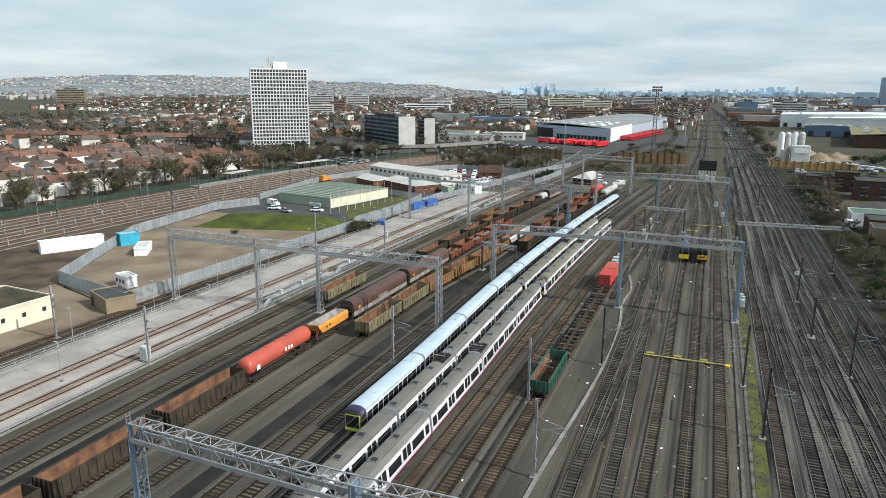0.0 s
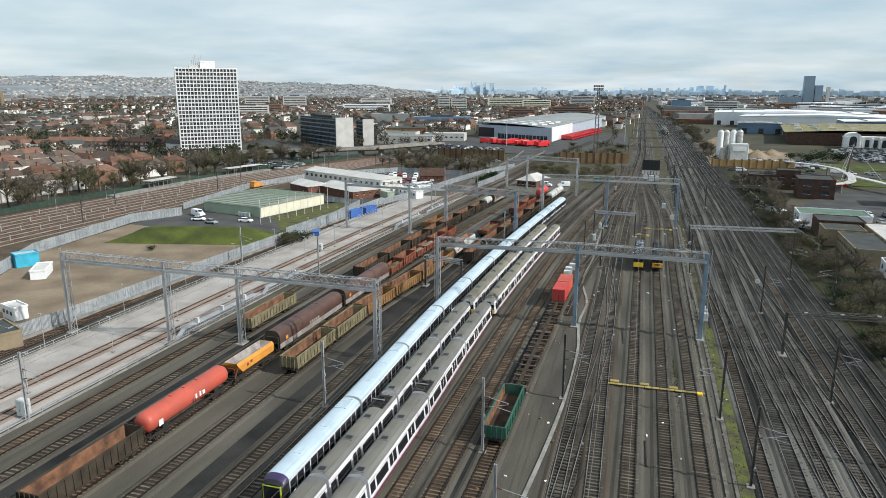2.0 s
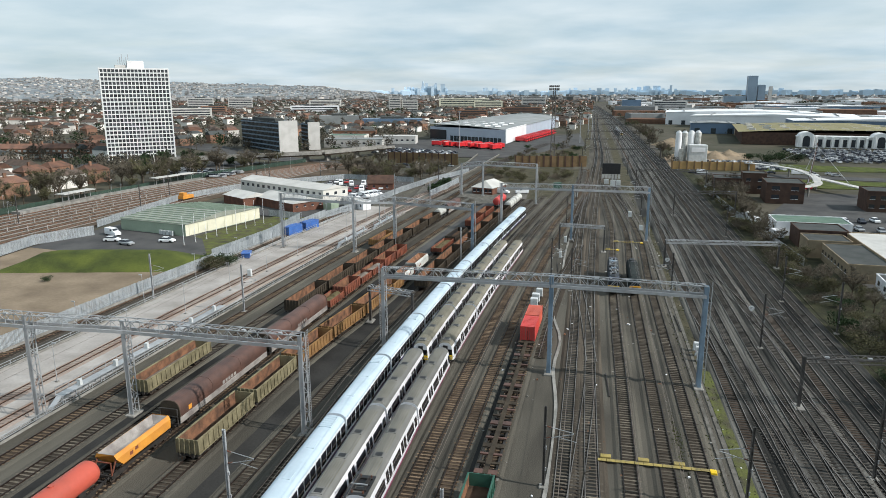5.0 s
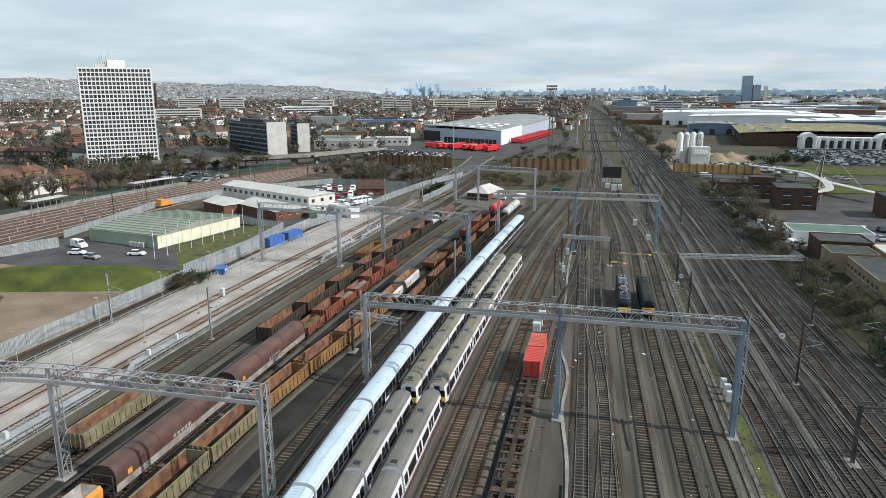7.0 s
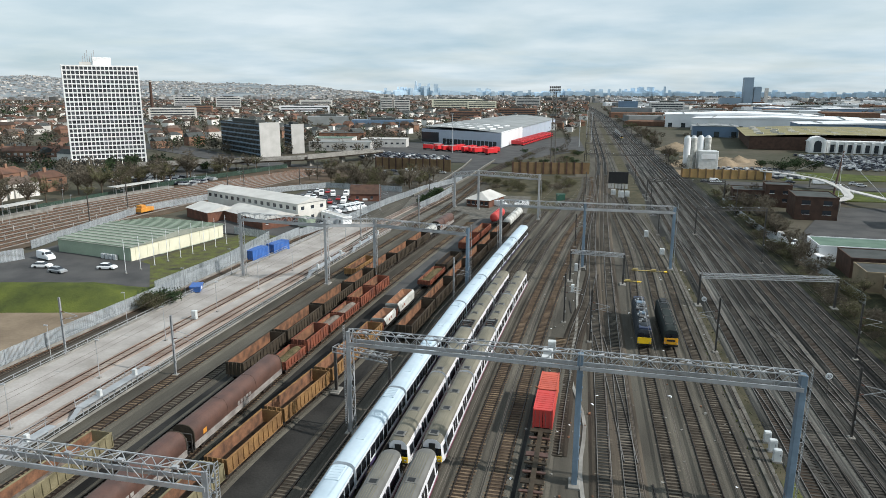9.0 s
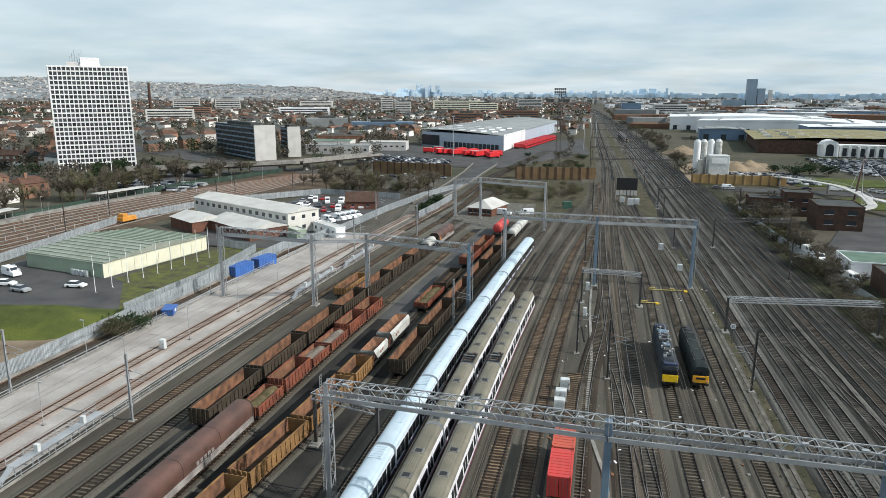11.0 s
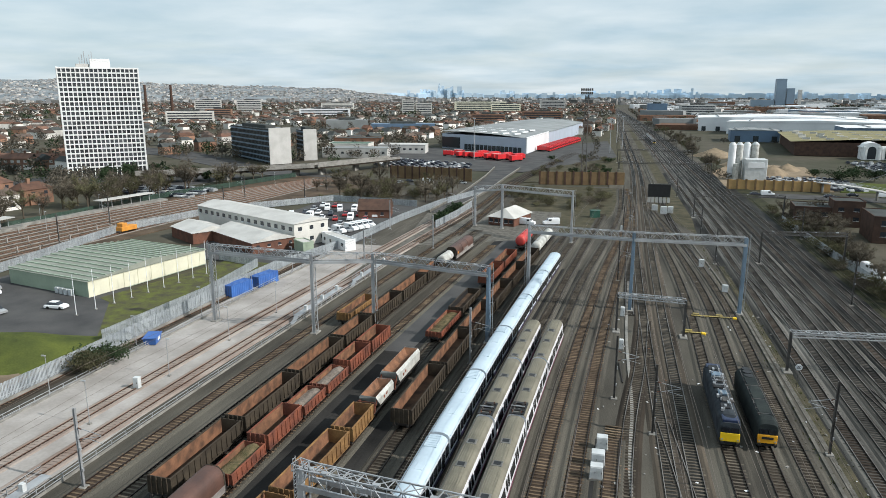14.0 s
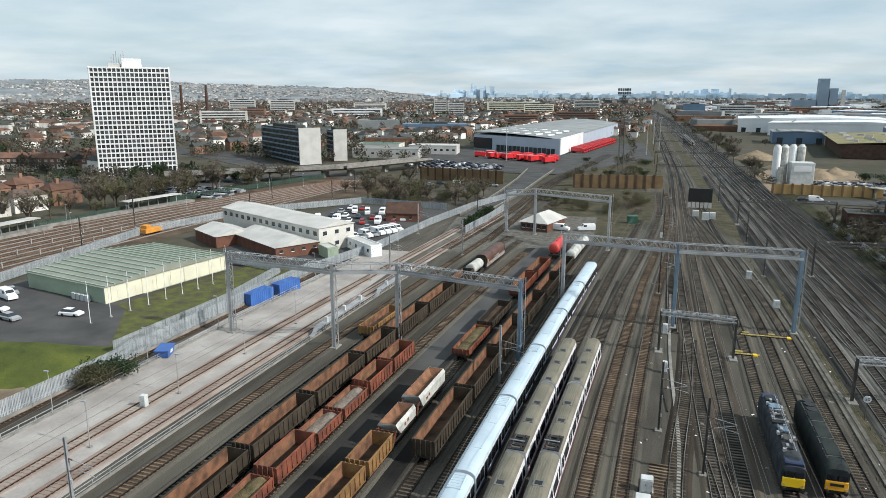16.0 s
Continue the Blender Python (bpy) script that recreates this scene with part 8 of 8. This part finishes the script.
# streets of houses, closer rows nearer, thinning into the distance
for y0 in np.arange(120, 3000, 34.0):
    span = 420 + y0 * 0.85
    for x0 in np.arange(-span, min(60 + y0 * 0.75, 900), 15.0 + y0 * 0.006):
        x, y = x0 + rnd.uniform(-3, 3), y0 + rnd.uniform(-5, 5) + 14 * math.sin(x0 * 0.013)
        if in_setting(x, y) or (y < 900 and x < -900):
            continue
        q = rnd.random()
        thin = noise.noise(Vector((x * 0.004, y * 0.004, 0)))
        if thin > 0.22:
            if q < 0.75:
                clump(x, y, rnd.uniform(3.5, 6.5), rnd.uniform(6, 12))
            continue
        if q < 0.60:
            small_house(x, y, 90 * (rnd.random() < 0.5) + 25 * math.sin(x0 * 0.006) + rnd.uniform(-6, 6), 1.0)
        for _c in range(rnd.choice((1, 1, 2, 3))):
            clump(x + rnd.uniform(-8, 8), y + rnd.uniform(9, 16), rnd.uniform(2.0, 4.6), rnd.uniform(4, 9.5))
# wooded belts near the left-hand houses and along the embankments
for k in range(260):
    clump(rnd.uniform(-420, -225), rnd.uniform(322, 372) + 0.0, rnd.uniform(2.5, 4.5), rnd.uniform(5, 9)) if k < 90 else clump(rnd.uniform(-640, -300), rnd.gauss(440, 26), rnd.uniform(3, 5.5), rnd.uniform(6, 11))
for k in range(150):
    clump(rnd.uniform(-300, -150), rnd.uniform(470, 700), rnd.uniform(2.2, 4.8), rnd.uniform(5, 10))
for k in range(140):
    yy = rnd.uniform(430, 1900)
    clump(rnd.choice((-20, 46)) + rnd.uniform(-4, 4) - yy * 0.012, yy, rnd.uniform(1.8, 3.6), rnd.uniform(2.5, 6))
for k in range(120):
    clump(rnd.uniform(50, 330), rnd.choice((rnd.uniform(430, 520), rnd.uniform(700, 760), rnd.uniform(1000, 1100))), rnd.uniform(2.5, 4.5), rnd.uniform(3, 8)) if k < 30 else clump(rnd.uniform(60, 900), rnd.uniform(1050, 2600), rnd.uniform(3, 6), rnd.uniform(5, 10))
solid("distant_houses", town, [M_RENDER, M_HBRICK, M_TILE, M_TILED, M_FELT], "crowded streets of distant brick and pale houses", "houses", kind="stuff")
solid("distant_trees", woods, [M_FARWOOD, M_EVER, M_TWIG], "distant bare brown trees among the houses", "trees", kind="stuff")

# flats, mid-rise blocks and landmarks standing out of the suburbs
def block(x, y, sx, sy, h, m, label, rz=0.0, floors=0):
    o = thing("apartment_block", label, "apartment block", x, y, 0, rz, group="distant blocks")
    part("wall", Shape().box(0, 0, 0, sx, sy, h), m, o)
    part("roof", Shape().box(0, 0, h, sx * 0.4, sy * 0.5, 2.4), M_FELT, o)
    for k in range(floors):
        part("window_band", Shape().box(0, -sy / 2 - 0.05, 1.6 + k * (h - 1.5) / floors, sx * 0.92, 0.3, (h - 1.5) / floors * 0.45), M_GLASS, o)
for x, y, sx, sy, h, m, rz, fl_ in ((-818, 1350, 52, 14, 27, M_PALEW, 30, 7), (-749, 1391, 50, 14, 27, M_PALEW, 30, 7), (-387, 1329, 22, 18, 30, M_ROOFW, 20, 9), (-360, 1340, 30, 16, 24, M_ROOFW, 20, 7), (-294, 1558, 110, 20, 24, M_CREAM, 12, 6),
                                   (-230, 1500, 60, 20, 20, M_CREAM, 12, 5), (60, 1382, 34, 26, 24, M_SHEETB, 0, 0), (130, 1400, 60, 30, 22, M_PALEW, 0, 5), (-1360, 1163, 60, 22, 36, M_TAN, 40, 9), 
                                   (-560, 900, 60, 16, 18, M_RENDER, 30, 5), (-330, 880, 50, 30, 10, M_SHEETG, 20, 0), (-240, 820, 70, 26, 9, M_SHEETB, 15, 0), (-520, 1250, 90, 26, 14, M_SHEETW, 25, 3), (-640, 1100, 40, 18, 16, M_HBRICK, 25, 5),
                                   (-180, 1020, 46, 16, 14, M_HBRICK, 10, 4), (-120, 1150, 60, 18, 15, M_HBRICK, 10, 4), (-680, 1700, 80, 20, 18, M_RENDER, 20, 5), (-160, 1800, 60, 20, 26, M_PALEW, 8, 7), (-90, 900, 50, 30, 9, M_BRICK, 8, 3)):
    block(x, y, sx, sy, h, m, "mid-rise block rising above the suburb", rz, fl_)
def terrace(x, y, rz, n):
    """A row of n joined brick houses with one long tiled roof, chimneys and white window bands."""
    o = thing("terrace_row", "long red-brick terrace with a tiled roof and white windows", "terrace", x, y, 0, rz, group="brick terraces")
    L = 7.0 * n
    part("wall", Shape().box(0, 0, -0.3, L, 9, 6.6), M_HBRICK, o)
    part("roof", Shape().gable(0, 0, 6.3, 9, L, 2.8, rz=90, over=0.4), M_TILE, o)
    for k in range(n):
        xx = -L / 2 + 7 * (k + 0.5)
        part("chimney", Shape().box(xx + 3.4, 0, 7.8, 0.8, 1.3, 2.6), M_HBRICK, o)
        part("shopfront", Shape().box(xx, -4.6, 0.2, 5.6, 0.5, 2.6), M_RENDER, o)
        for dx in (-1.7, 1.7):
            part("window", Shape().box(xx + dx, -4.52, 4.0, 1.7, 0.12, 1.4), M_ROOFW, o)


terrace(-342, 398, 16, 15)
terrace(-455, 372, 16, 12)
for x, y in ((-854, 1204), (-818, 1230)):
    c = solid("brick_chimney", Shape().beam((0, 0, 0), (0, 0, 56), 6.0, n=12, w2=4.2), M_BRICKD, "tall brown factory chimney", "chimney", x, y, 0, 0, group="factory chimneys")
dt = thing("high_rise_tower", "cluster of dark blue-grey high-rise towers", "high-rise", 440, 2237, 0)
# dark tower glass, lightened to blue-grey with haze in its base colour
M_HAZET = mat("blue_grey_tower_glass", (0.20, 0.27, 0.34), (0.16, 0.22, 0.28), 40, rough=0.4)
part("main_tower", Shape().box(0, 0, 0, 26, 22, 82), M_HAZET, dt)
part("second_tower", Shape().box(26, 0, 0, 20, 20, 56), M_HAZET, dt)
part("slim_tower", Shape().box(54, 10, 0, 9, 9, 52), M_PALEW, dt)
part("low_block", Shape().box(-46, 0, 0, 60, 24, 24), M_HAZET, dt)

# backdrop: far town, skyline and the wooded hill, haze put into their colours
CX, CY = -5.0, 40.0


def far_at(deg, r):
    """A place r metres off, deg degrees clockwise from straight up the line."""
    return CX + r * math.sin(radians(deg)), CY + r * math.cos(radians(deg))


far_town = Shape()
rnd = random.Random(123)
for _ in range(9000):
    deg, r = rnd.uniform(-62, 44), 2600 + 1900 * rnd.random() ** 0.8
    x, y = far_at(deg, r)
    far_town.box(x, y, -0.3, rnd.uniform(7, 26), rnd.uniform(8, 20), rnd.choice((5, 6, 7, 8, 9, 11, 16)) * rnd.uniform(0.8, 1.2), rnd.choice((0, 0, 1, 2, 2, 2)), rnd.uniform(-30, 30) - deg, True)
solid("far_town_backdrop", far_town, [M_FARTOWN, M_FARPALE, M_FARHAZE], "far town stretching to the horizon, haze put into its colours", "backdrop", kind="structure")
rim_band = Shape()
rim_band.loft([[(*far_at(d, 4700), -20), (*far_at(d, 4690), 30 + 5 * noise.noise(Vector((d * 0.6, 0, 0))) + 2.5 * noise.noise(Vector((d * 4.0, 3, 0))))] for d in np.arange(-75, 60, 0.25)], caps=False, close=False)
solid("horizon_backdrop", rim_band, M_SKYLINE, "rim of land on the horizon, coloured haze blue", "backdrop", kind="structure")
skyline = Shape()
def tower_at(deg, w, h, r=4620):
    x, y = far_at(deg, r + rnd.uniform(-40, 40))
    skyline.box(x, y, 0, w, w, h, 0, -deg, True)
for c, n, sp, h0, h1 in ((-14.2, 30, 1.6, 42, 84), (3.6, 26, 2.2, 40, 74), (-9, 14, 4, 40, 58), (11, 18, 5, 36, 54), (-1.0, 16, 3, 40, 60), (20, 16, 5, 36, 54), (-27, 8, 6, 46, 66)):
    for _ in range(n):
        tower_at(c + rnd.gauss(0, sp * 0.5), rnd.uniform(10, 30), rnd.uniform(h0, h1) * rnd.uniform(0.75, 1.1))
sx, sy = far_at(-14.1, 4620)
skyline.beam((sx, sy, 0), (sx, sy, 104), 36, n=4, w2=4)
for _ in range(420):
    tower_at(rnd.uniform(-60, 42), rnd.uniform(16, 60), rnd.uniform(30, 44))
solid("skyline_backdrop", skyline, [M_SKYLINE], "city skyline on the horizon, coloured pale blue for haze", "backdrop", kind="structure")
hill = Shape()
pts = []
hill_h = lambda d: 40 + 72 * math.exp(-((d + 44) / 13.0) ** 2) + 26 * math.exp(-((d + 26) / 9.0) ** 2) + 3 * math.sin(d * 1.3) + 1.5 * math.sin(d * 4.1)
degs = np.arange(-74, -14, 0.5)
for d in degs:
    k = min(1.0, (-14 - d) / 8)
    pts.append([(*far_at(d, 3300), 0), (*far_at(d, 3800), hill_h(d) * 0.45 * k), (*far_at(d, 4500), hill_h(d) * k), (*far_at(d, 4600), hill_h(d) * k * 0.9)])
hill.loft(pts, caps=False, close=False)
solid("hill_backdrop", hill, M_HILL, "long low wooded hill on the horizon in haze-paled colour", "backdrop", kind="structure", smooth=True)
hh = Shape()
for _ in range(7000):
    d = rnd.uniform(-62, -16)
    k = min(1.0, (-14 - d) / 8)
    r = 3300 + 1200 * rnd.random() ** 0.8
    z = hill_h(d) * k * (0.45 * (r - 3300) / 500 if r < 3800 else 0.45 + 0.55 * (r - 3800) / 700)
    if noise.noise(Vector((d * 0.35, r * 0.003, 7.0))) + 0.25 * rnd.uniform(-1, 1) > 0.18:
        continue
    x, y = far_at(d, r)
    hh.box(x, y, z - 3, rnd.uniform(5, 15), 9, rnd.uniform(5, 8.5), rnd.choice((0, 0, 0, 1, 2)), -d + rnd.uniform(-25, 25), True)
solid("hill_houses_backdrop", hh, [M_FARTOWN, M_FARPALE, M_FARHAZE], "houses scattered over the far hillside, haze put into their pale colours", "backdrop", kind="structure")
